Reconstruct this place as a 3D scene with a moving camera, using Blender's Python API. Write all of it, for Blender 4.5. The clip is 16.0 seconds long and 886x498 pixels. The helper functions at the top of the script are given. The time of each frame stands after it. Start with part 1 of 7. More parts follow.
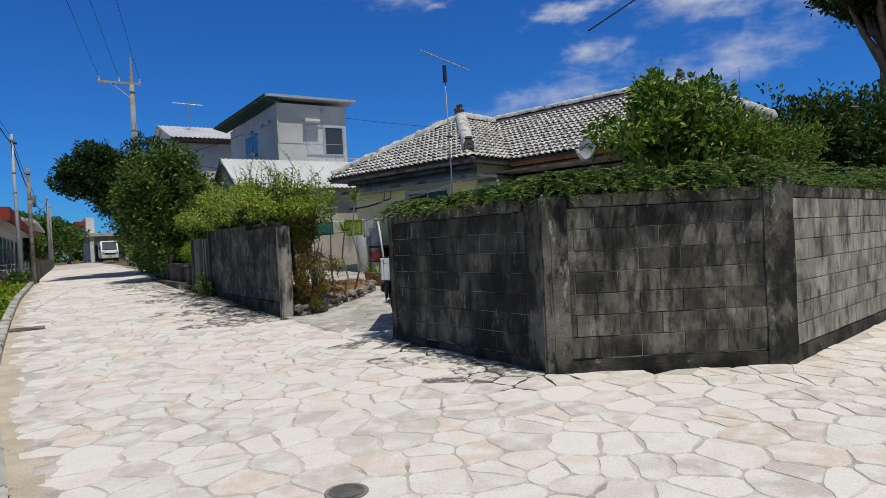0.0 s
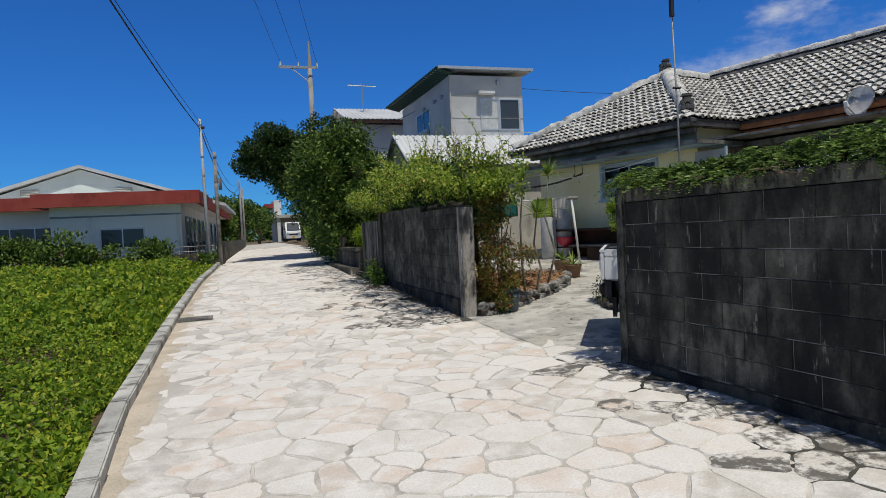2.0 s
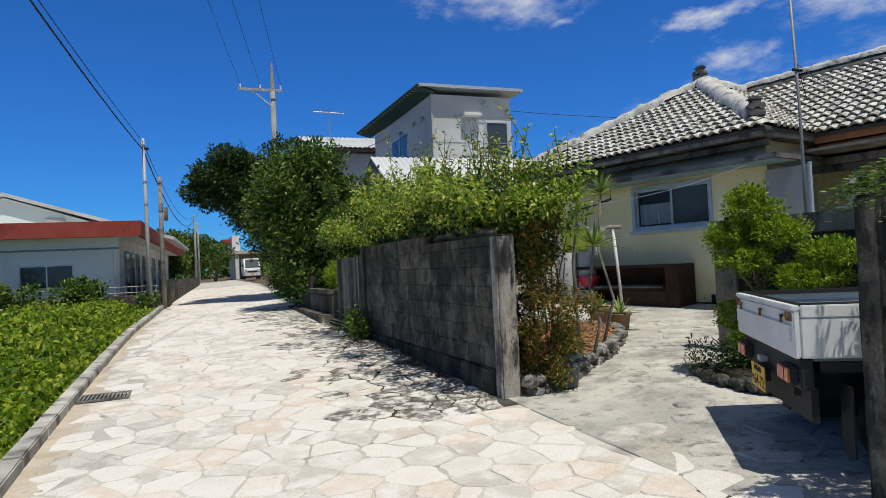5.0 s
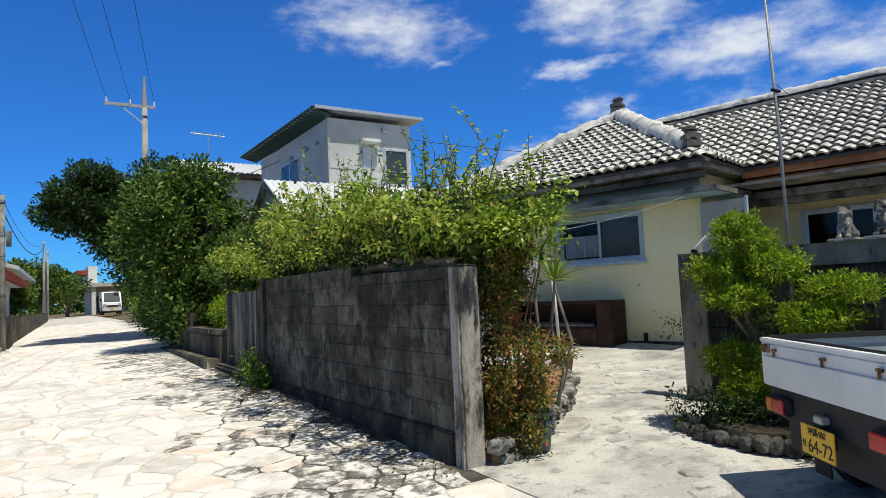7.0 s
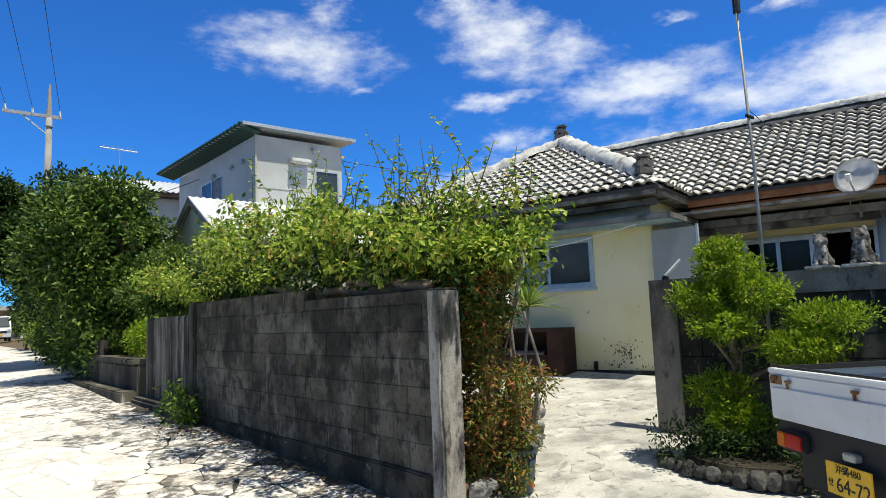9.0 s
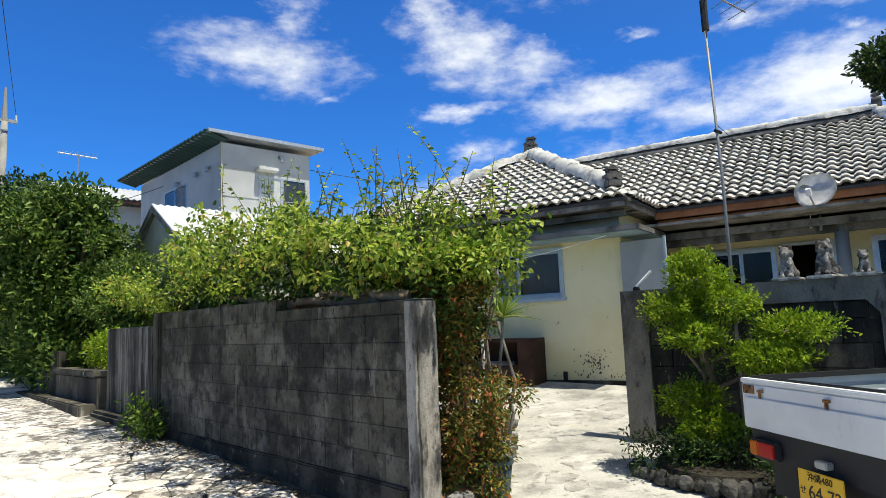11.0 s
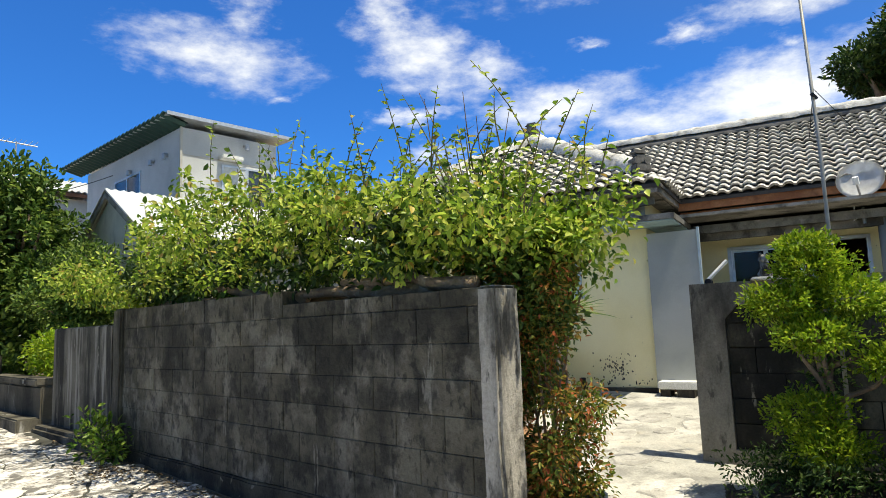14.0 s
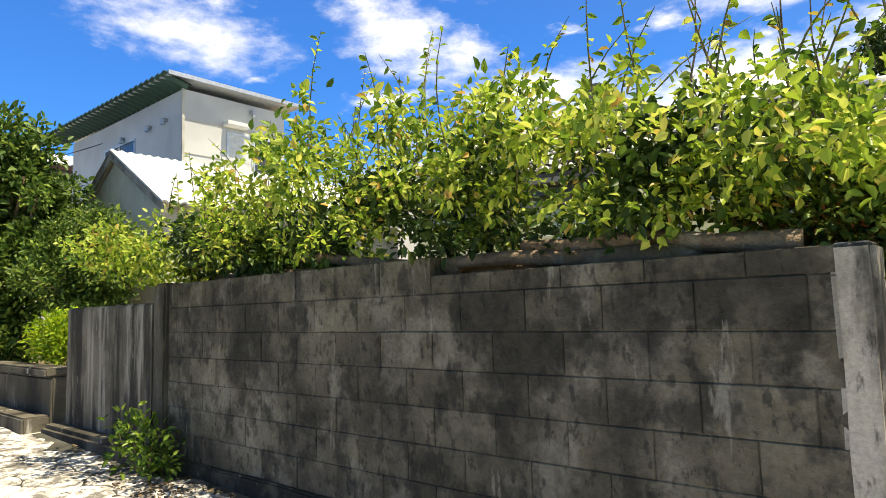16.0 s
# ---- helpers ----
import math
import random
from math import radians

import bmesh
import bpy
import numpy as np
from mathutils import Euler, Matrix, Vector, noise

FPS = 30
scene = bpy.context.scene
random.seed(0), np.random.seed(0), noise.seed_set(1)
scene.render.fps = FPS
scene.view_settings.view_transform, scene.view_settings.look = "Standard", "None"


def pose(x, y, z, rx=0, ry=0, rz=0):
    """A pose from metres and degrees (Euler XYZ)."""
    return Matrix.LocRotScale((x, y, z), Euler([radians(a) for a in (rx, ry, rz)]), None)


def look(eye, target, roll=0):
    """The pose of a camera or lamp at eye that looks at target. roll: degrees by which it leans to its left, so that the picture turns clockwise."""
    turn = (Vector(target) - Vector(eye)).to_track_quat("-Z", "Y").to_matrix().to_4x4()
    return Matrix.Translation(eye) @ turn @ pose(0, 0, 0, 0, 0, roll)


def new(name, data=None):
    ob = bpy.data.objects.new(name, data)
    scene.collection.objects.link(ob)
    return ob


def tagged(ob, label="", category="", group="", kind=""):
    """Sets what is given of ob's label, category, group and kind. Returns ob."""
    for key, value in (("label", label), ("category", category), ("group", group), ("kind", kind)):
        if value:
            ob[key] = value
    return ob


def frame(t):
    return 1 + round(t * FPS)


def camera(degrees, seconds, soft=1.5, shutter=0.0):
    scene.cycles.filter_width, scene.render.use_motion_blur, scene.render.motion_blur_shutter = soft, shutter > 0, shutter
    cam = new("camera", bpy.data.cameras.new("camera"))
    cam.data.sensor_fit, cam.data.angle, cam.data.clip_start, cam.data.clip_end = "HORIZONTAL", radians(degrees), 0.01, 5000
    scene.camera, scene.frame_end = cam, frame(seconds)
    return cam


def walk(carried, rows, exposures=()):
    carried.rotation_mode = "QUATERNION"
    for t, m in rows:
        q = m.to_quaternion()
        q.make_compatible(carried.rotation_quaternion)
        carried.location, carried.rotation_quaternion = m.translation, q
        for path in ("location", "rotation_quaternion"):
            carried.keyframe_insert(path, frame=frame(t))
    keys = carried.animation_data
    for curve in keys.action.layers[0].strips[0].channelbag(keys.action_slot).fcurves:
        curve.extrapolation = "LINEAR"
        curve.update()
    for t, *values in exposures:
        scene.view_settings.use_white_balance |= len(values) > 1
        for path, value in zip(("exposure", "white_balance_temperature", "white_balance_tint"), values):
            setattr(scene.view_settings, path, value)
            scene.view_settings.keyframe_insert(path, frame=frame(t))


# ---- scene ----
cam = camera(69.0, 16.0, soft=0.7)
METRES, EYE, TILT, LEAN, TURN = 10.6, 1.5, 0.0, 0.0, -32.5
ROWS = [
    (0.0, 0.0, 0.0, 0.0, -0.04, -0.75, 2.89),
    (0.5, -0.0117, 0.0538, 0.0006, 2.95, -1.08, 2.93),
    (1.0, -0.023, 0.1084, 0.0017, 7.41, -1.58, 2.89),
    (1.5, -0.0441, 0.158, 0.004, 11.65, -1.81, 2.95),
    (2.0, -0.0703, 0.2034, 0.0071, 14.54, -1.72, 2.8),
    (2.5, -0.0914, 0.2525, 0.0091, 16.01, -1.34, 2.86),
    (3.0, -0.115, 0.2999, 0.0102, 16.63, -0.63, 2.86),
    (5.5, -0.2138, 0.4816, 0.0145, 8.33, 1.91, 2.72),
    (6.0, -0.2338, 0.509, 0.0174, 5.45, 2.49, 2.62),
    (6.5, -0.2499, 0.5367, 0.0169, 3.51, 2.89, 2.55),
    (7.0, -0.2679, 0.5577, 0.0169, 0.38, 3.89, 2.59),
    (7.5, -0.2886, 0.5719, 0.0185, -2.32, 4.79, 2.39),
    (8.0, -0.2981, 0.5828, 0.0177, -4.53, 5.46, 2.43),
    (8.5, -0.3057, 0.5991, 0.0178, -5.95, 5.75, 2.34),
    (11.0, -0.3169, 0.6062, 0.0185, -10.05, 6.76, 2.28),
    (11.5, -0.3152, 0.6078, 0.0183, -10.88, 6.84, 2.26),
    (12.0, -0.3142, 0.6117, 0.0182, -11.51, 6.86, 2.29),
    (12.5, -0.3189, 0.6264, 0.018, -11.97, 6.87, 2.25),
    (13.0, -0.3372, 0.652, 0.0192, -12.69, 7.05, 2.14),
    (13.5, -0.3501, 0.6863, 0.0171, -13.53, 7.02, 2.08),
    (14.0, -0.3649, 0.7244, 0.0169, -14.32, 6.93, 2.13),
    (14.5, -0.3852, 0.7613, 0.0191, -14.88, 6.69, 2.01),
    (15.0, -0.4001, 0.8014, 0.0181, -15.41, 6.26, 1.94),
    (15.5, -0.4208, 0.8382, 0.0175, -15.98, 5.79, 1.9),
    (16.0, -0.4486, 0.8717, 0.0187, -16.48, 5.48, 1.72),
]
walk(cam, [(t, pose(0, 0, EYE, TILT, LEAN, TURN) @ pose(METRES * x, METRES * y, METRES * z, 90 + pitch, roll, yaw)) for t, x, y, z, yaw, pitch, roll in ROWS],
     exposures=[(0, -0.16, 6700, 8), (3.0, -0.12, 6700, 8), (5.5, 0.14, 6850, 6), (7.0, 0.37, 6900, 4), (9.0, 0.6, 7000, 4), (12.5, 0.7, 7200, 4), (14.0, 0.83, 7600, 3), (15.0, 1.05, 8100, 4), (16.0, 1.29, 8700, 5)])

# ---- world, sun, exposure ----
SUN = Vector((0.05, -0.345, 0.94)).normalized()          # towards the sun
world = bpy.data.worlds.new("world")
scene.world = world
world.use_nodes = True
wt = world.node_tree
wt.nodes.clear()


def wnode(kind, **inputs):
    n = wt.nodes.new(kind)
    for key, value in inputs.items():
        n.inputs[int(key[1:])].default_value = value
    return n


def wlink(a, i, b, j):
    wt.links.new(a.outputs[i], b.inputs[j])


sky = wt.nodes.new("ShaderNodeTexSky")
sky.sky_type = "NISHITA"
sky.sun_disc = False
sky.sun_elevation = math.asin(SUN.z)
sky.sun_rotation = math.atan2(SUN.x, SUN.y)
sky.air_density, sky.dust_density, sky.ozone_density = 1.0, 0.1, 3.0
deep = wt.nodes.new("ShaderNodeMix")
deep.data_type, deep.blend_type = "RGBA", "MULTIPLY"
deep.inputs[0].default_value = 1.0
wlink(sky, 0, deep, 6)
look_way = wt.nodes.new("ShaderNodeTexCoord")
sunward = wt.nodes.new("ShaderNodeVectorMath")
sunward.operation = "DOT_PRODUCT"
sunward.inputs[1].default_value = SUN
wlink(look_way, 0, sunward, 0)
paler = wt.nodes.new("ShaderNodeMapRange")
paler.interpolation_type = "SMOOTHSTEP"
for key, value in zip(range(1, 5), (0.22, 0.75, 0.0, 1.0)):
    paler.inputs[key].default_value = value
wlink(sunward, 1, paler, 0)
hue = wt.nodes.new("ShaderNodeMix")
hue.data_type = "RGBA"
hue.inputs[6].default_value = (0.15, 0.57, 1.25, 1)        # far from the sun
hue.inputs[7].default_value = (0.62, 0.60, 0.62, 1)        # round the sun
wlink(paler, 0, hue, 0)
wlink(hue, 2, deep, 7)
# fair-weather clouds: each a ragged wisp or bank at its bearing and height, in degrees
CLOUDS = [  # bearing, height, half width, half height, tilt, weight
    (27.5, 23.0, 9.5, 3.2, -6, 0.92), (30.0, 26.0, 3.0, 3.2, 30, 0.62), (33.0, 20.0, 2.0, 0.8, 8, 0.6),
    (46.0, 23.6, 7.5, 4.2, -24, 0.95), (42.5, 27.0, 5.5, 3.2, -60, 0.8), (52.0, 22.2, 5.5, 2.2, -12, 0.72), (44.5, 18.6, 5.0, 1.1, 8, 0.85),
    (58.0, 18.8, 9.0, 2.9, 5, 1.0), (66.0, 17.0, 7.0, 3.0, 0, 0.85), (75.0, 17.2, 10.0, 4.6, 6, 1.25), (88.0, 17.0, 10.0, 5.5, 0, 1.2), (78.0, 24.0, 10.0, 1.8, 0, 0.8),
    (69.0, 23.3, 3.0, 1.2, 10, 0.75), (77.0, 20.8, 2.0, 1.2, 0, 0.75), (61.0, 23.8, 2.6, 0.7, 0, 0.6), (46.3, 15.4, 3.2, 2.0, 0, 0.78),
    (42.0, 11.5, 12.0, 2.6, 14, 0.5), (56.0, 13.0, 10.0, 3.0, 8, 0.6), (62.0, 29.0, 14.0, 2.2, 6, 0.6), (100.0, 26.0, 14.0, 6.0, 0, 0.9),
]


def wmath(op, a, b=0.0):
    n = wt.nodes.new("ShaderNodeMath")
    n.operation = op
    for k, v in enumerate((a, b)):
        if isinstance(v, (int, float)):
            n.inputs[k].default_value = v
        else:
            wt.links.new(v, n.inputs[k])
    return n.outputs[0]


def wnoise(vec, scale, detail, rough):
    n = wt.nodes.new("ShaderNodeTexNoise")
    n.inputs["Scale"].default_value, n.inputs["Detail"].default_value, n.inputs["Roughness"].default_value = scale, detail, rough
    wt.links.new(vec, n.inputs[0])
    return n


tc = wt.nodes.new("ShaderNodeTexCoord")
axes = wt.nodes.new("ShaderNodeSeparateXYZ")
wlink(tc, 0, axes, 0)
bearing = wt.nodes.new("ShaderNodeCombineXYZ")
wt.links.new(wmath("MULTIPLY", wmath("ARCTAN2", axes.outputs[0], axes.outputs[1]), 57.2958), bearing.inputs[0])
wt.links.new(wmath("MULTIPLY", wmath("ARCSINE", axes.outputs[2]), 57.2958), bearing.inputs[1])
streak = wt.nodes.new("ShaderNodeMapping")                 # the noise is drawn out sideways
streak.inputs["Rotation"].default_value = (0, 0, 0.16)
streak.inputs["Scale"].default_value = (0.6, 1.25, 1.0)
wlink(bearing, 0, streak, 0)
drift = wt.nodes.new("ShaderNodeVectorMath")
drift.operation = "MULTIPLY_ADD"
wlink(wnoise(streak.outputs[0], 0.30, 5.0, 0.62), 1, drift, 0)
drift.inputs[1].default_value = (8.0, 3.6, 0.0)
wlink(bearing, 0, drift, 2)
cover = None
for az, el, hw, hh, tilt, weight in CLOUDS:
    place = wt.nodes.new("ShaderNodeMapping")
    place.vector_type = "TEXTURE"
    place.inputs["Location"].default_value = (az + 4.0, el + 1.8, 0.0)
    place.inputs["Rotation"].default_value = (0, 0, radians(tilt))
    place.inputs["Scale"].default_value = (hw * 1.12, hh * 1.0, 1.0)
    wlink(drift, 0, place, 0)
    dist = wt.nodes.new("ShaderNodeVectorMath")
    dist.operation = "LENGTH"
    wlink(place, 0, dist, 0)
    lobe = wmath("MULTIPLY", wmath("MAXIMUM", wmath("SUBTRACT", 1.0, dist.outputs[1]), 0.0), weight)
    cover = lobe if cover is None else wmath("MAXIMUM", cover, lobe)
wisp = wnoise(streak.outputs[0], 0.55, 9.0, 0.62).outputs[0]
# broken cloud added behind and overhead, out of the walk's view, to whiten the fill
fill_cloud = wnoise(tc.outputs[0], 3.4, 8.0, 0.6).outputs[0]
rear = wt.nodes.new("ShaderNodeVectorMath")
rear.operation = "DOT_PRODUCT"
rear.inputs[1].default_value = (-0.62, -0.62, 0.48)
wlink(tc, 0, rear, 0)
behind = wt.nodes.new("ShaderNodeMapRange")
for key, value in zip(range(1, 5), (0.0, 0.4, 0.0, 1.0)):
    behind.inputs[key].default_value = value
wlink(rear, 1, behind, 0)
body = wmath("ADD", wmath("MULTIPLY", cover, 1.0), wmath("MULTIPLY", wmath("SUBTRACT", wisp, 0.52), 1.25))
body = wmath("MULTIPLY", body, wmath("GREATER_THAN", cover, 0.001))
body = wmath("MAXIMUM", body, wmath("MULTIPLY", wmath("SUBTRACT", wmath("MULTIPLY", fill_cloud, 1.9), 0.75), behind.outputs[0]))
ramp = wt.nodes.new("ShaderNodeMapRange")
ramp.interpolation_type = "SMOOTHSTEP"
for key, value in zip(range(1, 5), (0.0, 1.16, 0.0, 0.8)):
    ramp.inputs[key].default_value = value
wt.links.new(body, ramp.inputs[0])
cloud = wt.nodes.new("ShaderNodeMix")
cloud.data_type = "RGBA"
cloud.inputs[7].default_value = (8.2, 8.4, 8.8, 1)
wlink(ramp, 0, cloud, 0)
wlink(deep, 2, cloud, 6)
back = wnode("ShaderNodeBackground", _1=0.092)
wlink(cloud, 2, back, 0)
wout = wt.nodes.new("ShaderNodeOutputWorld")
wlink(back, 0, wout, 0)

sun = new("sun", bpy.data.lights.new("sun", "SUN"))
sun.data.energy, sun.data.angle, sun.data.color = 3.7, radians(0.55), (1.0, 0.955, 0.88)
sun.matrix_basis = look(SUN * 60, (0, 0, 0))
scene.view_settings.exposure = 0.0

# ---- materials ----


class Nodes:
    def __init__(self, name):
        self.mat = bpy.data.materials.new(name)
        self.mat.use_nodes = True
        self.tree = self.mat.node_tree
        self.bsdf = self.tree.nodes["Principled BSDF"]
        self.out = self.tree.nodes["Material Output"]

    def add(self, kind, links=(), **sets):
        n = self.tree.nodes.new(kind)
        for key, value in sets.items():
            n.inputs[key.replace("_", " ")].default_value = value
        for sock, src in links:
            self.tree.links.new(src, n.inputs[sock])
        return n

    def noise(self, vec, scale, detail=4.0, rough=0.55):
        return self.add("ShaderNodeTexNoise", [("Vector", vec)], Scale=scale, Detail=detail, Roughness=rough).outputs[0]

    def mapped(self, vec, scale):
        return self.add("ShaderNodeMapping", [("Vector", vec)], Scale=scale).outputs[0]

    def span(self, val, a, b, c=0.0, d=1.0):
        n = self.add("ShaderNodeMapRange", [(0, val)])
        n.interpolation_type = "SMOOTHSTEP"
        for i, v in enumerate((a, b, c, d)):
            n.inputs[i + 1].default_value = v
        return n.outputs[0]

    def math(self, op, a, b):
        n = self.tree.nodes.new("ShaderNodeMath")
        n.operation = op
        for i, v in enumerate((a, b)):
            if isinstance(v, (int, float)):
                n.inputs[i].default_value = v
            else:
                self.tree.links.new(v, n.inputs[i])
        return n.outputs[0]

    def mix(self, fac, a, b, blend="MIX"):
        n = self.tree.nodes.new("ShaderNodeMix")
        n.data_type, n.blend_type = "RGBA", blend
        for i, v in ((0, fac), (6, a), (7, b)):
            if isinstance(v, (int, float)):
                n.inputs[i].default_value = v
            elif isinstance(v, tuple):
                n.inputs[i].default_value = (*v, 1)
            else:
                self.tree.links.new(v, n.inputs[i])
        return n.outputs[2]

    def bump(self, height, strength, distance=0.01):
        n = self.add("ShaderNodeBump", [("Height", height)], Strength=strength, Distance=distance)
        self.tree.links.new(n.outputs[0], self.bsdf.inputs["Normal"])

    def colour(self, c):
        self.tree.links.new(c, self.bsdf.inputs["Base Color"])


def surface(name, c1, c2, scale=2.0, rough=0.85, metal=0.0, grain=70.0, bump=0.3, depth=0.006, stains=(), spread=0.0, island=False, spec=0.15, speck=1.0):
    """A weathered surface. stains: (colour, scale, lo, hi, vertical stretch, strength)."""
    n = Nodes(name)
    pos = n.add("ShaderNodeNewGeometry").outputs["Position"]
    big = n.span(n.noise(pos, scale, 5.0), 0.35, 0.65)
    fine = n.noise(pos, grain, 3.0, 0.7)
    c = n.mix(big, c1, c2)
    if spread:
        rnd = n.add("ShaderNodeNewGeometry").outputs["Random Per Island"] if island else n.add("ShaderNodeObjectInfo").outputs["Random"]
        c = n.mix(1.0, c, n.add("ShaderNodeCombineColor", [(i, n.span(rnd, 0, 1, 1 - spread, 1 + spread)) for i in range(3)]).outputs[0], "MULTIPLY")
    for k, (colour, sc, lo, hi, stretch, strength) in enumerate(stains):
        v = n.mapped(pos, (1, 1, 1 / stretch))
        s = n.span(n.noise(v, sc, 7.0, 0.62), lo, hi, 0.0, strength)
        c = n.mix(s, c, colour)
    g = n.span(fine, 0.25, 0.75, 1 - 0.18 * speck, 1 + 0.14 * speck)
    c = n.mix(1.0, c, n.add("ShaderNodeCombineColor", [(i, g) for i in range(3)]).outputs[0], "MULTIPLY")
    n.colour(c)
    n.bsdf.inputs["Roughness"].default_value = rough
    n.bsdf.inputs["Metallic"].default_value = metal
    n.bsdf.inputs["Specular IOR Level"].default_value = spec
    if bump:
        n.bump(n.math("ADD", n.noise(pos, grain, 4.0, 0.7), n.noise(pos, grain * 0.22, 3.0)), bump, depth)
    return n.mat


def plain(name, c, rough=0.5, metal=0.0, spec=0.5, vary=0.12):
    n = Nodes(name)
    pos = n.add("ShaderNodeNewGeometry").outputs["Position"]
    f = n.noise(pos, 9.0, 6.0, 0.6)
    n.colour(n.mix(n.span(f, 0.3, 0.7), tuple(x * (1 - vary) for x in c), tuple(min(1.0, x * (1 + vary)) for x in c)))
    n.bsdf.inputs["Roughness"].default_value = rough
    n.bsdf.inputs["Metallic"].default_value = metal
    n.bsdf.inputs["Specular IOR Level"].default_value = spec
    return n.mat


def leafy(name, stops, trans=0.35, rough=0.45):
    """Leaves: each one takes its own tint between the stops; light shines through."""
    n = Nodes(name)
    rnd = n.add("ShaderNodeNewGeometry").outputs["Random Per Island"]
    ramp = n.add("ShaderNodeValToRGB", [(0, rnd)])
    els = ramp.color_ramp.elements
    while len(els) < len(stops):
        els.new(0.5)
    for e, (p, c) in zip(els, stops):
        e.position, e.color = p, (*c, 1)
    pos = n.add("ShaderNodeNewGeometry").outputs["Position"]
    tone = n.span(n.noise(pos, 3.0, 2.0), 0.3, 0.7, 0.8, 1.15)
    c = n.mix(1.0, ramp.outputs[0], n.add("ShaderNodeCombineColor", [(i, tone) for i in range(3)]).outputs[0], "MULTIPLY")
    n.colour(c)
    n.bsdf.inputs["Roughness"].default_value = rough
    n.bsdf.inputs["Specular IOR Level"].default_value = 0.26
    t = n.add("ShaderNodeBsdfTranslucent", [("Color", c)])
    m = n.add("ShaderNodeMixShader", [(1, n.bsdf.outputs[0]), (2, t.outputs[0])], Fac=trans)
    n.tree.links.new(m.outputs[0], n.out.inputs[0])
    return n.mat


def glass(name, tint=(0.85, 0.9, 0.9), rough=0.03):
    n = Nodes(name)
    n.colour(n.mix(0.0, tint, tint))
    n.bsdf.inputs["Roughness"].default_value = rough
    n.bsdf.inputs["Transmission Weight"].default_value = 1.0
    n.bsdf.inputs["IOR"].default_value = 1.45
    return n.mat


BLACK_MOULD = (0.018, 0.018, 0.017)
M = {}
M["block"] = surface("old_block", (0.082, 0.074, 0.055), (0.15, 0.135, 0.102), 1.6, grain=42, bump=0.9, depth=0.01, spread=0.24,
                     stains=[((0.235, 0.215, 0.178), 3.2, 0.48, 0.62, 1.2, 0.65), (BLACK_MOULD, 1.5, 0.43, 0.66, 1.0, 0.72), (BLACK_MOULD, 5.0, 0.49, 0.63, 1.15, 0.68), (BLACK_MOULD, 15.0, 0.54, 0.64, 1.8, 0.65), ((0.30, 0.28, 0.24), 9.0, 0.62, 0.70, 5.0, 0.55)])
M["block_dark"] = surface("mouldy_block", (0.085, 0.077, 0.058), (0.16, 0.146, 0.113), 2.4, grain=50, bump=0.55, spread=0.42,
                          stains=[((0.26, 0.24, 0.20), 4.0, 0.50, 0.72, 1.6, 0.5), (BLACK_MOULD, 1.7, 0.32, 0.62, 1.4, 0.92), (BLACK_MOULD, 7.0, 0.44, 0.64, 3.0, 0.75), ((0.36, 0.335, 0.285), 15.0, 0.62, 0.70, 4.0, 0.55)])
M["mortar"] = surface("mortar", (0.065, 0.06, 0.051), (0.105, 0.098, 0.084), 4, grain=90, bump=0.5,
                      stains=[(BLACK_MOULD, 2.0, 0.42, 0.6, 1.5, 0.85)])
M["concrete_dark"] = surface("stained_concrete", (0.08, 0.073, 0.057), (0.135, 0.123, 0.098), 2.4, grain=60, bump=0.6, depth=0.01,
                             stains=[(BLACK_MOULD, 1.7, 0.42, 0.62, 2.8, 0.85), ((0.45, 0.44, 0.41), 5.0, 0.60, 0.68, 5.0, 0.7)])
M["mortar_road"] = surface("road_mortar", (0.47, 0.445, 0.40), (0.62, 0.59, 0.54), 1.6, grain=80, bump=0.4,
                           stains=[((0.16, 0.145, 0.125), 2.2, 0.50, 0.68, 1.0, 0.6)])


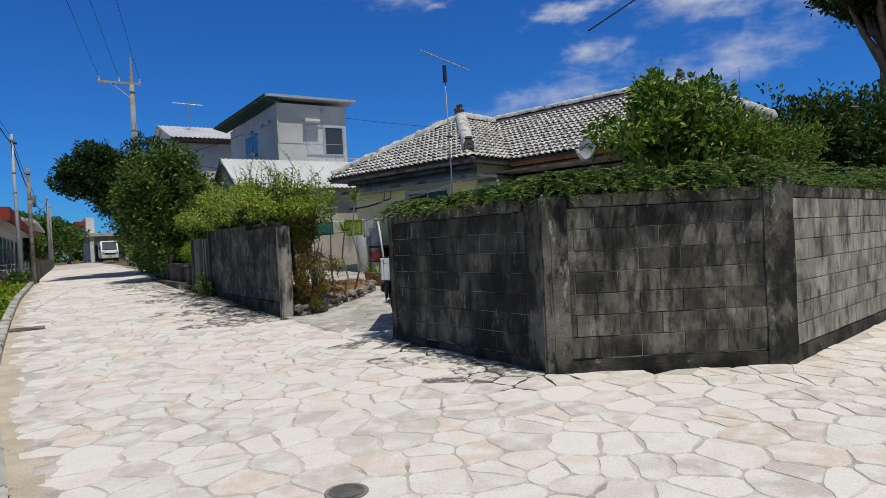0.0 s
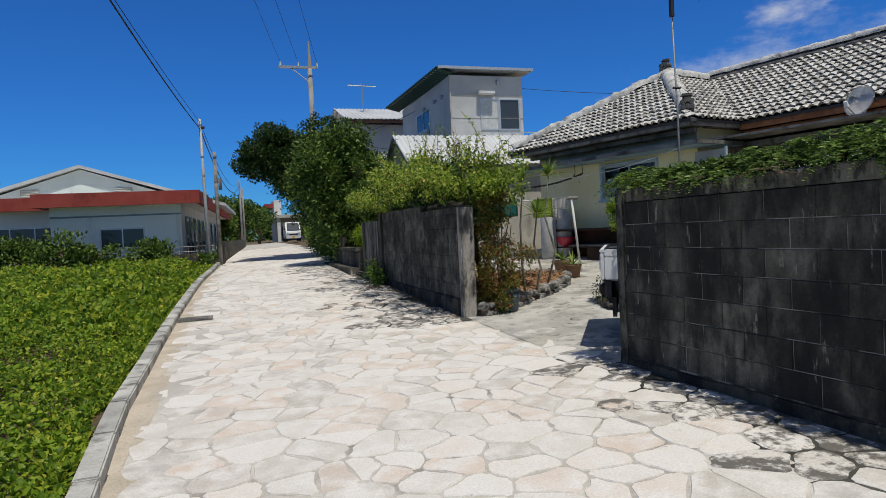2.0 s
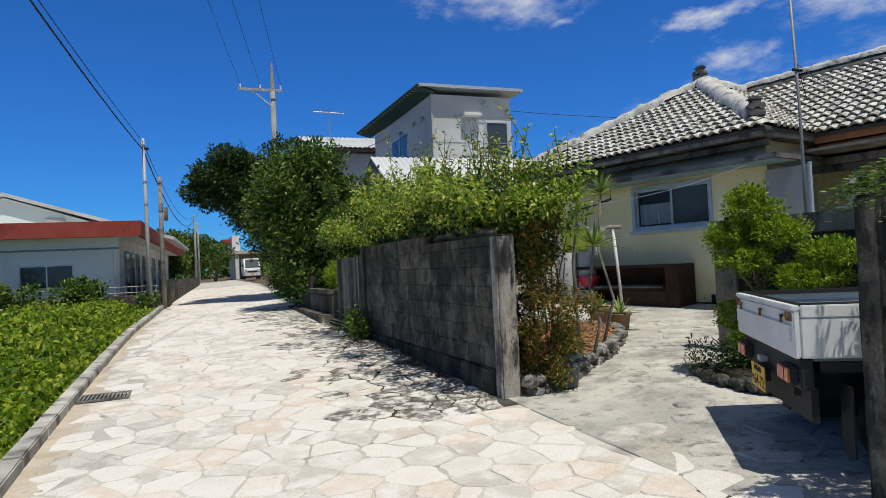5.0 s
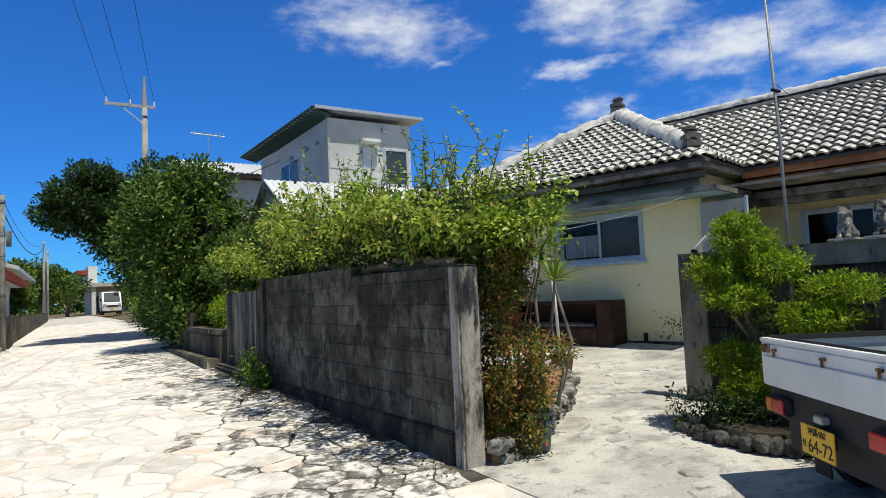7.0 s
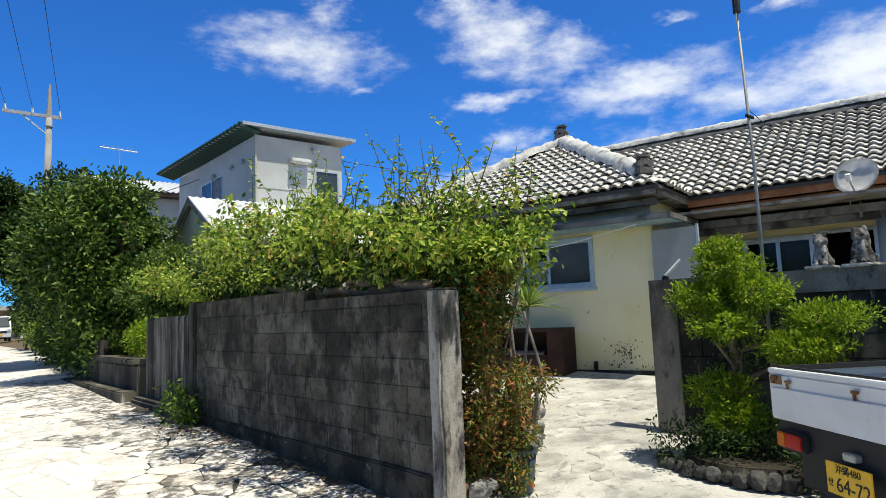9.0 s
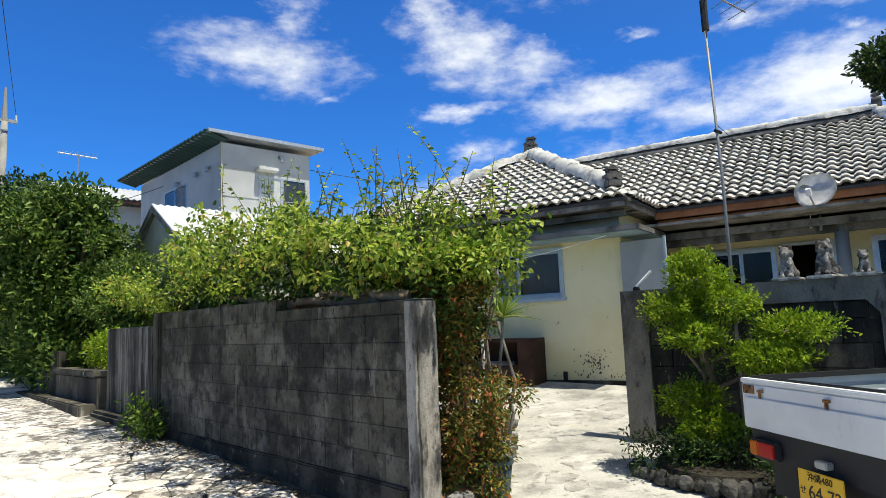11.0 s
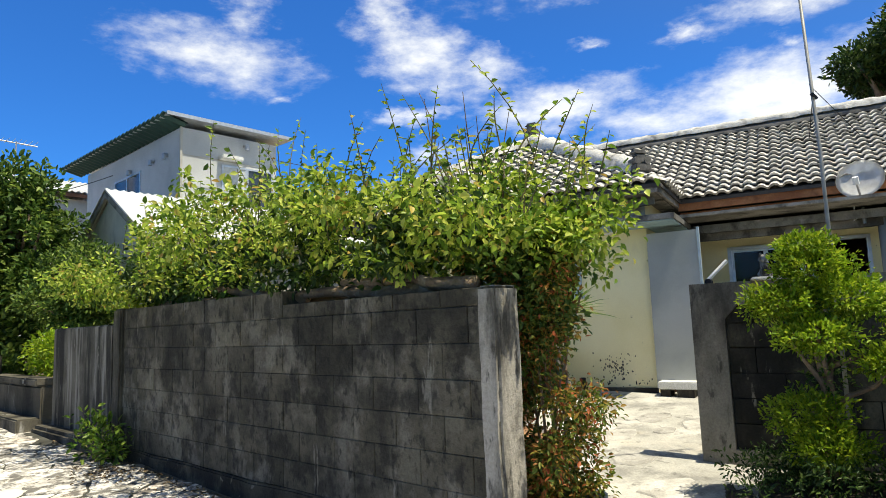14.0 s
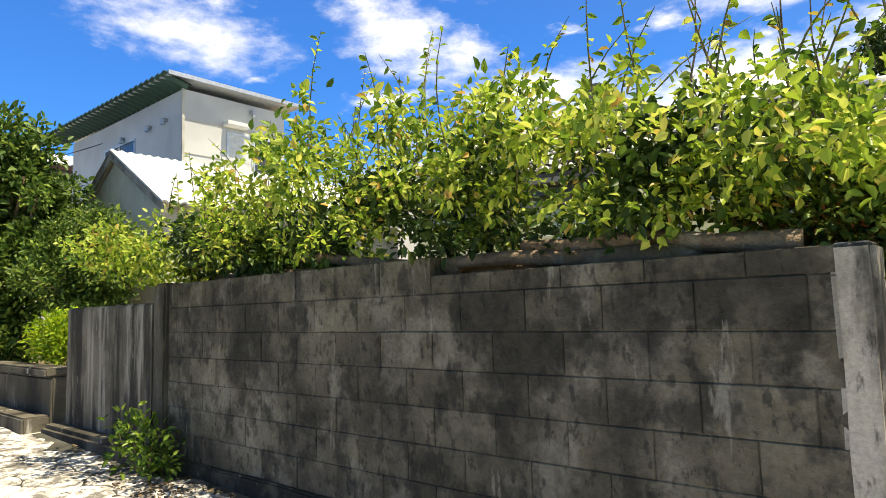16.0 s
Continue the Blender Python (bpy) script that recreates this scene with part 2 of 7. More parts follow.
def stone(island, lichen_shade=False):
    n = Nodes(("lichened_" if lichen_shade else "") + ("paving_stone_far" if island else "paving_stone"))
    g = n.add("ShaderNodeNewGeometry")
    pos = g.outputs["Position"]
    rnd = g.outputs["Random Per Island"] if island else n.add("ShaderNodeObjectInfo").outputs["Random"]
    ramp = n.add("ShaderNodeValToRGB", [(0, rnd)])
    els = ramp.color_ramp.elements
    stops = [(0.0, (0.52, 0.485, 0.43)), (0.3, (0.64, 0.605, 0.55)), (0.62, (0.74, 0.705, 0.655)), (0.86, (0.65, 0.54, 0.45)), (1.0, (0.50, 0.475, 0.44))]
    while len(els) < len(stops):
        els.new(0.5)
    for e, (p, c) in zip(els, stops):
        e.position, e.color = p, (*c, 1)
    c = n.mix(n.span(n.noise(pos, 5.0, 6.0), 0.35, 0.7), ramp.outputs[0], (0.74, 0.715, 0.675))
    c = n.mix(n.span(n.noise(pos, 1.1, 7.0, 0.65), 0.56, 0.72, 0, 0.6), c, (0.58, 0.47, 0.37))
    c = n.mix(n.span(n.noise(pos, 11.0, 7.0, 0.7), 0.62, 0.74, 0, 0.55), c, (0.20, 0.19, 0.17))
    # dark growth patches, also standing in for the vine's dappled shade
    if lichen_shade:
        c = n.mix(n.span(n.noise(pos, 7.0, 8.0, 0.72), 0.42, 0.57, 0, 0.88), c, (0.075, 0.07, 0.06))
    f = n.span(n.noise(pos, 70.0, 3.0, 0.7), 0.25, 0.75, 0.88, 1.1)
    c = n.mix(1.0, c, n.add("ShaderNodeCombineColor", [(i, f) for i in range(3)]).outputs[0], "MULTIPLY")
    n.colour(c)
    n.bsdf.inputs["Roughness"].default_value = 0.8
    n.bsdf.inputs["Specular IOR Level"].default_value = 0.3
    n.bump(n.math("ADD", n.noise(pos, 60.0, 4.0, 0.7), n.noise(pos, 9.0, 4.0)), 0.5, 0.01)
    return n.mat


M["stone"], M["stone_far"] = stone(False), stone(True)
M["stone_lichen_shade"], M["stone_far_lichen_shade"] = stone(False, True), stone(True, True)
M["drive"] = surface("drive_concrete", (0.38, 0.37, 0.335), (0.54, 0.525, 0.48), 1.3, grain=60, bump=0.4,
                     stains=[((0.56, 0.49, 0.39), 0.9, 0.56, 0.7, 1.0, 0.5), ((0.20, 0.195, 0.185), 2.2, 0.46, 0.66, 1.0, 0.7), ((0.14, 0.135, 0.125), 8.0, 0.54, 0.68, 1.0, 0.65)])
M["drive_stone"] = surface("drive_stone", (0.36, 0.345, 0.315), (0.52, 0.50, 0.46), 5, grain=50, bump=0.6, spread=0.15,
                           stains=[(BLACK_MOULD, 7, 0.55, 0.7, 1, 0.6)])
M["kerb"] = surface("kerb_concrete", (0.38, 0.37, 0.34), (0.50, 0.49, 0.45), 2.5, grain=70, spread=0.15,
                    stains=[((0.06, 0.06, 0.055), 3.0, 0.50, 0.68, 1.0, 0.8)])
M["soil"] = surface("soil", (0.10, 0.075, 0.045), (0.17, 0.13, 0.08), 2.0, grain=40, bump=0.8, depth=0.02)
M["earth_red"] = surface("red_earth", (0.30, 0.15, 0.08), (0.42, 0.24, 0.13), 4.0, grain=50, bump=0.8, depth=0.02, stains=[((0.16, 0.10, 0.05), 9, 0.52, 0.66, 1, 0.7)])
M["yellow"] = surface("cream_paint", (0.80, 0.72, 0.41), (0.86, 0.79, 0.50), 1.2, rough=0.75, grain=90, bump=0.12, speck=0.35,
                      stains=[((0.42, 0.40, 0.28), 1.6, 0.56, 0.75, 3.0, 0.5), ((0.10, 0.09, 0.06), 9.0, 0.66, 0.72, 1.6, 0.8)])
M["gable_grey"] = surface("grey_render", (0.46, 0.44, 0.38), (0.58, 0.555, 0.48), 1.6, grain=70, bump=0.2, stains=[((0.12, 0.12, 0.115), 1.5, 0.52, 0.7, 2.5, 0.6)])
M["white_wall"] = surface("grey_white_panel", (0.50, 0.51, 0.50), (0.60, 0.61, 0.60), 0.8, rough=0.7, grain=60, bump=0.08, stains=[((0.34, 0.35, 0.35), 0.9, 0.54, 0.74, 4.0, 0.5)])
M["mint_wall"] = surface("pale_mint_wall", (0.78, 0.86, 0.84), (0.82, 0.89, 0.87), 0.8, rough=0.8, grain=60, bump=0.08, stains=[((0.45, 0.50, 0.50), 1.2, 0.56, 0.75, 3.0, 0.4)])
M["white_paint"] = surface("white_paint", (0.66, 0.655, 0.62), (0.76, 0.755, 0.73), 1.5, rough=0.7, grain=70, bump=0.1, stains=[((0.42, 0.41, 0.38), 1.5, 0.56, 0.74, 3.0, 0.4)])
M["red_fascia"] = surface("red_fascia", (0.30, 0.055, 0.045), (0.36, 0.08, 0.06), 1.5, rough=0.7, grain=60, bump=0.1, stains=[((0.16, 0.04, 0.035), 2, 0.54, 0.7, 2, 0.6)])
M["wood_grey"] = surface("grey_timber", (0.20, 0.185, 0.16), (0.32, 0.30, 0.27), 3, grain=40, bump=0.4, stains=[((0.05, 0.045, 0.04), 4, 0.5, 0.66, 1, 0.7)])
M["wood_brown"] = surface("brown_timber", (0.30, 0.12, 0.055), (0.42, 0.19, 0.09), 3, grain=40, bump=0.3, stains=[((0.10, 0.05, 0.03), 4, 0.55, 0.7, 1, 0.6)])
M["wood_dark"] = surface("dark_brown_wood", (0.035, 0.019, 0.015), (0.062, 0.034, 0.026), 3, rough=0.55, grain=40, bump=0.2)
M["blue_trim"] = surface("blue_trim", (0.20, 0.31, 0.36), (0.28, 0.39, 0.43), 2, rough=0.6, grain=60, bump=0.15, stains=[((0.10, 0.12, 0.12), 3, 0.52, 0.68, 2, 0.7)])
M["canopy"] = surface("canopy_concrete", (0.17, 0.163, 0.147), (0.26, 0.252, 0.23), 2, grain=60, bump=0.4, stains=[((0.04, 0.04, 0.038), 2.5, 0.45, 0.62, 1.5, 0.85), ((0.42, 0.42, 0.40), 6, 0.6, 0.7, 1, 0.6)])
M["door_grey"] = surface("grey_door_paint", (0.31, 0.335, 0.325), (0.38, 0.40, 0.39), 1.5, rough=0.55, grain=90, bump=0.02, speck=0.3, stains=[((0.28, 0.28, 0.26), 2, 0.58, 0.75, 3, 0.5)])
M["alu"] = plain("aluminium", (0.62, 0.64, 0.66), 0.4, 0.6)
M["frame_blue"] = plain("blue_grey_frame", (0.38, 0.48, 0.54), 0.5)
M["steel"] = plain("galvanised_steel", (0.45, 0.46, 0.47), 0.45, 0.7)
M["mast_grey"] = plain("dull_galvanised", (0.30, 0.30, 0.29), 0.6, 0.3)
M["pole_conc"] = surface("pole_concrete", (0.27, 0.26, 0.24), (0.36, 0.345, 0.32), 1.5, grain=60, bump=0.2)
M["rubber"] = plain("black_rubber", (0.015, 0.015, 0.016), 0.7)
M["dark_in"] = plain("pit_shade_tone", (0.03, 0.03, 0.032), 0.9)
M["screen_grey"] = plain("grey_mesh_screen", (0.16, 0.165, 0.165), 0.9)
M["curtain"] = plain("pale_curtain", (0.55, 0.57, 0.56), 0.9)
n = Nodes("dark_pane")
n.colour(n.mix(0.0, (0.05, 0.062, 0.07), (0.05, 0.062, 0.07)))
n.bsdf.inputs["Roughness"].default_value = 0.08
M["pane_dark"] = n.mat
M["metal_roof"] = surface("white_metal_roof", (0.58, 0.59, 0.59), (0.68, 0.69, 0.69), 0.8, rough=0.45, metal=0.2, grain=40, bump=0.05, stains=[((0.38, 0.36, 0.33), 0.9, 0.58, 0.75, 1, 0.5)])
M["green_roof"] = plain("dark_green_metal", (0.03, 0.09, 0.085), 0.5, 0.2)
M["tile"] = surface("weathered_roof_tile", (0.28, 0.272, 0.258), (0.40, 0.39, 0.372), 2.0, grain=45, bump=0.5, spread=0.28,
                    stains=[((0.70, 0.69, 0.66), 9.0, 0.42, 0.58, 1, 0.8), ((0.06, 0.057, 0.052), 7.0, 0.53, 0.68, 1, 0.7)])
M["tile_far"] = surface("weathered_roof_tile_far", (0.28, 0.272, 0.258), (0.40, 0.39, 0.372), 2.0, grain=45, bump=0.5, spread=0.28, island=True,
                        stains=[((0.70, 0.69, 0.66), 9.0, 0.42, 0.58, 1, 0.8), ((0.06, 0.057, 0.052), 7.0, 0.53, 0.68, 1, 0.7)])
M["deck"] = plain("roof_underlay", (0.07, 0.065, 0.06), 0.9)
M["lime_mortar"] = surface("lime_mortar", (0.48, 0.475, 0.45), (0.62, 0.615, 0.59), 4, grain=40, bump=0.7, depth=0.015, stains=[((0.10, 0.10, 0.095), 5, 0.52, 0.68, 1, 0.75)])
M["ornament"] = surface("dark_ornament", (0.10, 0.095, 0.09), (0.17, 0.165, 0.155), 6, grain=50, bump=0.7)
M["bark"] = surface("bark", (0.16, 0.11, 0.075), (0.26, 0.19, 0.13), 5, grain=35, bump=0.9, depth=0.02, stains=[((0.34, 0.30, 0.25), 4, 0.55, 0.68, 2, 0.6)])
M["twig"] = plain("twig", (0.13, 0.12, 0.05), 0.8)
M["leaf_vine"] = leafy("vine_leaf", [(0.0, (0.045, 0.10, 0.014)), (0.28, (0.15, 0.26, 0.03)), (0.62, (0.34, 0.45, 0.055)), (0.94, (0.55, 0.60, 0.13)), (1.0, (0.44, 0.27, 0.07))], 0.40, 0.38)
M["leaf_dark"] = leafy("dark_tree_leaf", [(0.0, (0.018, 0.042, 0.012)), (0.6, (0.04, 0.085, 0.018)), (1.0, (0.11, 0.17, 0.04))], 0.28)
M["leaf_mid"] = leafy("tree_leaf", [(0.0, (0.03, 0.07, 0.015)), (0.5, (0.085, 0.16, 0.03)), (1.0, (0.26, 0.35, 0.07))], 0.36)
M["leaf_shrub"] = leafy("shrub_leaf", [(0.0, (0.10, 0.20, 0.014)), (0.5, (0.23, 0.36, 0.022)), (1.0, (0.40, 0.48, 0.04))], 0.4)
M["leaf_citrus"] = leafy("glossy_bush_leaf", [(0.0, (0.035, 0.085, 0.014)), (0.5, (0.12, 0.22, 0.03)), (1.0, (0.28, 0.38, 0.06))], 0.4, 0.35)
M["leaf_red"] = leafy("reddish_leaf", [(0.0, (0.05, 0.09, 0.016)), (0.48, (0.15, 0.19, 0.03)), (0.72, (0.34, 0.24, 0.05)), (1.0, (0.38, 0.09, 0.04))], 0.36)
M["leaf_creeper"] = leafy("creeper_leaf", [(0.0, (0.035, 0.075, 0.016)), (0.5, (0.11, 0.19, 0.04)), (1.0, (0.25, 0.34, 0.08))], 0.28)
M["leaf_field"] = leafy("field_leaf", [(0.0, (0.07, 0.15, 0.016)), (0.5, (0.21, 0.34, 0.03)), (0.9, (0.42, 0.50, 0.05)), (1.0, (0.56, 0.55, 0.06))], 0.45)
M["leaf_spike"] = leafy("spiky_leaf", [(0.0, (0.10, 0.19, 0.03)), (0.7, (0.24, 0.34, 0.06)), (1.0, (0.42, 0.44, 0.14))], 0.35)
M["dry"] = leafy("dry_leaf", [(0.0, (0.16, 0.09, 0.04)), (1.0, (0.36, 0.24, 0.11))], 0.2)

M["yard_render"] = surface("yard_wall_render", (0.18, 0.167, 0.14), (0.27, 0.252, 0.215), 2.0, grain=60, bump=0.5, stains=[((0.32, 0.30, 0.26), 5.0, 0.54, 0.68, 2.0, 0.6), (BLACK_MOULD, 2.0, 0.48, 0.68, 2.5, 0.75), (BLACK_MOULD, 9.0, 0.54, 0.66, 3.0, 0.7)])
M["truck_white"] = surface("old_white_paint", (0.62, 0.63, 0.63), (0.70, 0.71, 0.71), 3, rough=0.4, grain=50, bump=0.0, speck=0.1, stains=[((0.36, 0.36, 0.35), 5, 0.58, 0.72, 4, 0.6), ((0.22, 0.10, 0.04), 13, 0.68, 0.72, 2, 0.9)])
M["bed_grey"] = surface("worn_bed_paint", (0.13, 0.165, 0.185), (0.18, 0.22, 0.24), 3, rough=0.45, grain=50, bump=0.05, stains=[((0.62, 0.64, 0.66), 6, 0.64, 0.68, 1, 0.95)])
M["rust"] = surface("rusty_steel", (0.20, 0.09, 0.035), (0.34, 0.19, 0.09), 12, grain=60, bump=0.5, stains=[((0.03, 0.025, 0.02), 20, 0.5, 0.62, 1, 0.9)])
M["red_lens"] = plain("red_lens", (0.42, 0.015, 0.015), 0.2)
M["amber_lens"] = plain("amber_lens", (0.55, 0.13, 0.01), 0.2)
M["plate"] = plain("yellow_plate", (0.72, 0.42, 0.02), 0.45)
M["dish_white"] = plain("dish_white", (0.82, 0.82, 0.80), 0.45)
M["rock"] = surface("rough_rock", (0.16, 0.155, 0.145), (0.34, 0.33, 0.31), 8, grain=40, bump=0.9, depth=0.02, spread=0.25, stains=[(BLACK_MOULD, 9, 0.52, 0.66, 1, 0.7)])
M["pot"] = surface("clay_pot", (0.17, 0.10, 0.065), (0.24, 0.15, 0.10), 6, grain=50, bump=0.3)
M["cloth_white"] = plain("white_cloth", (0.72, 0.72, 0.72), 0.9)
M["cloth_green"] = plain("lime_cloth", (0.42, 0.55, 0.10), 0.9)
M["cloth_teal"] = plain("teal_cloth", (0.05, 0.30, 0.25), 0.9)
M["steel_pale"] = plain("pale_grey_enamel", (0.42, 0.43, 0.44), 0.5)
M["red_plastic"] = plain("red_plastic", (0.5, 0.03, 0.06), 0.4)

M["pier"] = surface("patched_pier_render", (0.27, 0.25, 0.215), (0.38, 0.355, 0.31), 2.4, grain=50, bump=0.6, depth=0.012,
                    stains=[((0.40, 0.37, 0.325), 4.5, 0.50, 0.56, 3.0, 0.85), (BLACK_MOULD, 4.0, 0.50, 0.66, 3.5, 0.8), (BLACK_MOULD, 16.0, 0.55, 0.66, 3.0, 0.7)])
# near-black moss tone, with the lane's dappled shade painted in
M["moss"] = surface("mossy_shaded_mortar", (0.045, 0.045, 0.038), (0.10, 0.098, 0.085), 3.0, grain=60, bump=0.5)
# lighter than the shaded walls' block: the sun is put into its colour
M["block_sun_lightened"] = surface("sun_lightened_block", (0.23, 0.213, 0.175), (0.34, 0.317, 0.265), 2.4, grain=50, bump=0.5, spread=0.2, island=False,
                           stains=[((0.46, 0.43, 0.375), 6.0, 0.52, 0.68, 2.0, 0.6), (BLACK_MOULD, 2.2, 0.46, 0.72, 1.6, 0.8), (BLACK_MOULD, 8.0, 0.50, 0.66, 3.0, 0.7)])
M["litter"] = leafy("leaf_litter_dark", [(0.0, (0.06, 0.045, 0.03)), (0.7, (0.14, 0.10, 0.06)), (1.0, (0.26, 0.18, 0.09))], 0.1)
M["streaked"] = surface("streaked_concrete", (0.09, 0.083, 0.066), (0.15, 0.138, 0.112), 3.0, grain=60, bump=0.5, depth=0.01,
                        stains=[((0.30, 0.28, 0.245), 7.0, 0.50, 0.60, 12.0, 0.75), (BLACK_MOULD, 5.0, 0.47, 0.58, 9.0, 0.85), ((0.36, 0.34, 0.30), 16.0, 0.64, 0.69, 7.0, 0.7)])
M["mortar_pale"] = surface("pale_mortar", (0.20, 0.19, 0.165), (0.30, 0.285, 0.25), 3, grain=90, bump=0.5, stains=[(BLACK_MOULD, 2.4, 0.44, 0.56, 1.5, 0.9)])
M["sand"] = surface("dusty_sand", (0.46, 0.40, 0.32), (0.58, 0.51, 0.42), 3.0, grain=70, bump=0.5, stains=[((0.20, 0.14, 0.09), 6, 0.58, 0.7, 1, 0.6)])
# darker copies of soil and mouldy rock, with the shade under the shrub painted in
M["soil_dark"] = surface("shade_dark_soil", (0.035, 0.03, 0.022), (0.07, 0.06, 0.045), 3.0, grain=40, bump=0.8, depth=0.02)
M["rock_dark"] = surface("shade_dark_coral_rock", (0.05, 0.048, 0.043), (0.12, 0.115, 0.105), 8, grain=40, bump=0.9, depth=0.02, spread=0.3, stains=[(BLACK_MOULD, 9, 0.48, 0.62, 1, 0.8)])
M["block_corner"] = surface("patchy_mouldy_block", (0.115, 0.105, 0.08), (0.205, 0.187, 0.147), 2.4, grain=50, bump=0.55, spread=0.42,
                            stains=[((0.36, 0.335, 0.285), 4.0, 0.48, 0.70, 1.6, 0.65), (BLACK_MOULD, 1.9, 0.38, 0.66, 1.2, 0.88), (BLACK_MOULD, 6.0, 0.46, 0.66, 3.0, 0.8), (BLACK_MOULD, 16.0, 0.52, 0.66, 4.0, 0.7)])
M["pier_dark"] = surface("blackened_cast_concrete", (0.105, 0.097, 0.076), (0.19, 0.176, 0.145), 2.2, grain=45, bump=0.7, depth=0.012,
                         stains=[((0.40, 0.38, 0.335), 8.0, 0.58, 0.66, 2.5, 0.7), (BLACK_MOULD, 2.6, 0.44, 0.58, 1.6, 0.85), (BLACK_MOULD, 12.0, 0.52, 0.62, 3.0, 0.75)])
M["footing_dark"] = surface("blackened_footing", (0.045, 0.041, 0.032), (0.09, 0.082, 0.064), 2.4, grain=50, bump=0.7, depth=0.012,
                            stains=[(BLACK_MOULD, 3.0, 0.45, 0.6, 1.0, 0.85), ((0.26, 0.24, 0.2), 8.0, 0.62, 0.68, 1.0, 0.7)])

# ---- building helpers ----
I4 = Matrix.Identity(4)


def ground(x, y):
    """Height of the ground: the lane climbs gently, the drive rises to the house."""
    z = float(np.interp(y, (-200, -20, 0, 5, 10, 15.5, 20, 30, 60, 120, 400), (-1.5, -0.3, 0, 0.10, 0.20, 0.40, 0.55, 0.76, 0.92, 1.0, 1.2)))
    s = min(max((y - 3.5) / 5.0, 0.0), 1.0)
    return z + 0.03 * min(max(x, 0), 4) + 0.07 * min(max(x - 4, 0), 4.6) * s * s * (3 - 2 * s)


def mesh_of(name, bm, material, smooth=False):
    me = bpy.data.meshes.new(name)
    bm.to_mesh(me)
    bm.free()
    me.materials.append(material)
    if smooth:
        me.polygons.foreach_set("use_smooth", np.ones(len(me.polygons), bool))
    return me


def thing(name, label, category, m=I4, group="", kind=""):
    ob = new(name)
    ob.empty_display_size = 0.1
    ob.matrix_basis = m
    return tagged(ob, label, category, group, kind)


def part(name, bm, material, parent=None, label="", smooth=False, m=None):
    ob = new(name, mesh_of(name, bm, material, smooth))
    if parent is not None:
        ob.parent = parent
    if m is not None:
        ob.matrix_basis = m
    return tagged(ob, label)


def solo(name, bm, material, label, category="", kind="", group="", smooth=False, m=None):
    ob = part(name, bm, material, None, "", smooth, m)
    return tagged(ob, label, category, group, kind)


def box(bm, x0, x1, y0, y1, z0, z1, m=I4, bevel=0.0):
    vs = [bm.verts.new(m @ Vector((x, y, z))) for z in (z0, z1) for y in (y0, y1) for x in (x0, x1)]
    fs = [bm.faces.new([vs[i] for i in q]) for q in ((0, 2, 3, 1), (4, 5, 7, 6), (0, 1, 5, 4), (1, 3, 7, 5), (3, 2, 6, 7), (2, 0, 4, 6))]
    if bevel:
        bmesh.ops.bevel(bm, geom=list({e for f in fs for e in f.edges}), offset=bevel, segments=2, affect="EDGES")
    return bm


def boxes(*specs, m=I4, bevel=0.0):
    bm = bmesh.new()
    for s in specs:
        box(bm, *s, m=m, bevel=bevel)
    return bm


def tube(pts, radii, seg=8, bm=None, cap=True, wobble=0.0, seed=0):
    """A round tube through the points, with a radius at each."""
    bm = bm or bmesh.new()
    pts = [Vector(p) for p in pts]
    if isinstance(radii, (int, float)):
        radii = [radii] * len(pts)
    rings = []
    side = None
    rng = random.Random(seed)
    for i, p in enumerate(pts):
        d = (pts[min(i + 1, len(pts) - 1)] - pts[max(i - 1, 0)]).normalized()
        if side is None:
            side = d.cross(Vector((0, 0, 1)) if abs(d.z) < 0.9 else Vector((1, 0, 0))).normalized()
        side = (side - d * side.dot(d)).normalized()
        up = d.cross(side)
        rings.append([bm.verts.new(p + (side * math.cos(a) + up * math.sin(a)) * radii[i] * (1 + wobble * rng.uniform(-1, 1))) for a in (2 * math.pi * k / seg for k in range(seg))])
    for a, b in zip(rings, rings[1:]):
        for k in range(seg):
            bm.faces.new((a[k], a[(k + 1) % seg], b[(k + 1) % seg], b[k]))
    if cap:
        bm.faces.new(rings[0][::-1])
        bm.faces.new(rings[-1])
    return bm


def prism(poly, z0, z1, bm=None, m=I4):
    """An upright prism over a polygon (counter-clockwise)."""
    bm = bm or bmesh.new()
    lo = [bm.verts.new(m @ Vector((x, y, z0))) for x, y in poly]
    hi = [bm.verts.new(m @ Vector((x, y, z1))) for x, y in poly]
    bm.faces.new(lo[::-1])
    bm.faces.new(hi)
    k = len(poly)
    for i in range(k):
        bm.faces.new((lo[i], lo[(i + 1) % k], hi[(i + 1) % k], hi[i]))
    return bm


def panel_bm(pts, depth):
    """A thick flat panel: a polygon in space, extruded by the vector depth."""
    bm = bmesh.new()
    a = [bm.verts.new(p) for p in pts]
    b = [bm.verts.new(Vector(p) + Vector(depth)) for p in pts]
    bm.faces.new(a)
    bm.faces.new(b[::-1])
    k = len(a)
    for i in range(k):
        bm.faces.new((a[i], b[i], b[(i + 1) % k], a[(i + 1) % k]))
    bmesh.ops.recalc_face_normals(bm, faces=bm.faces)
    return bm


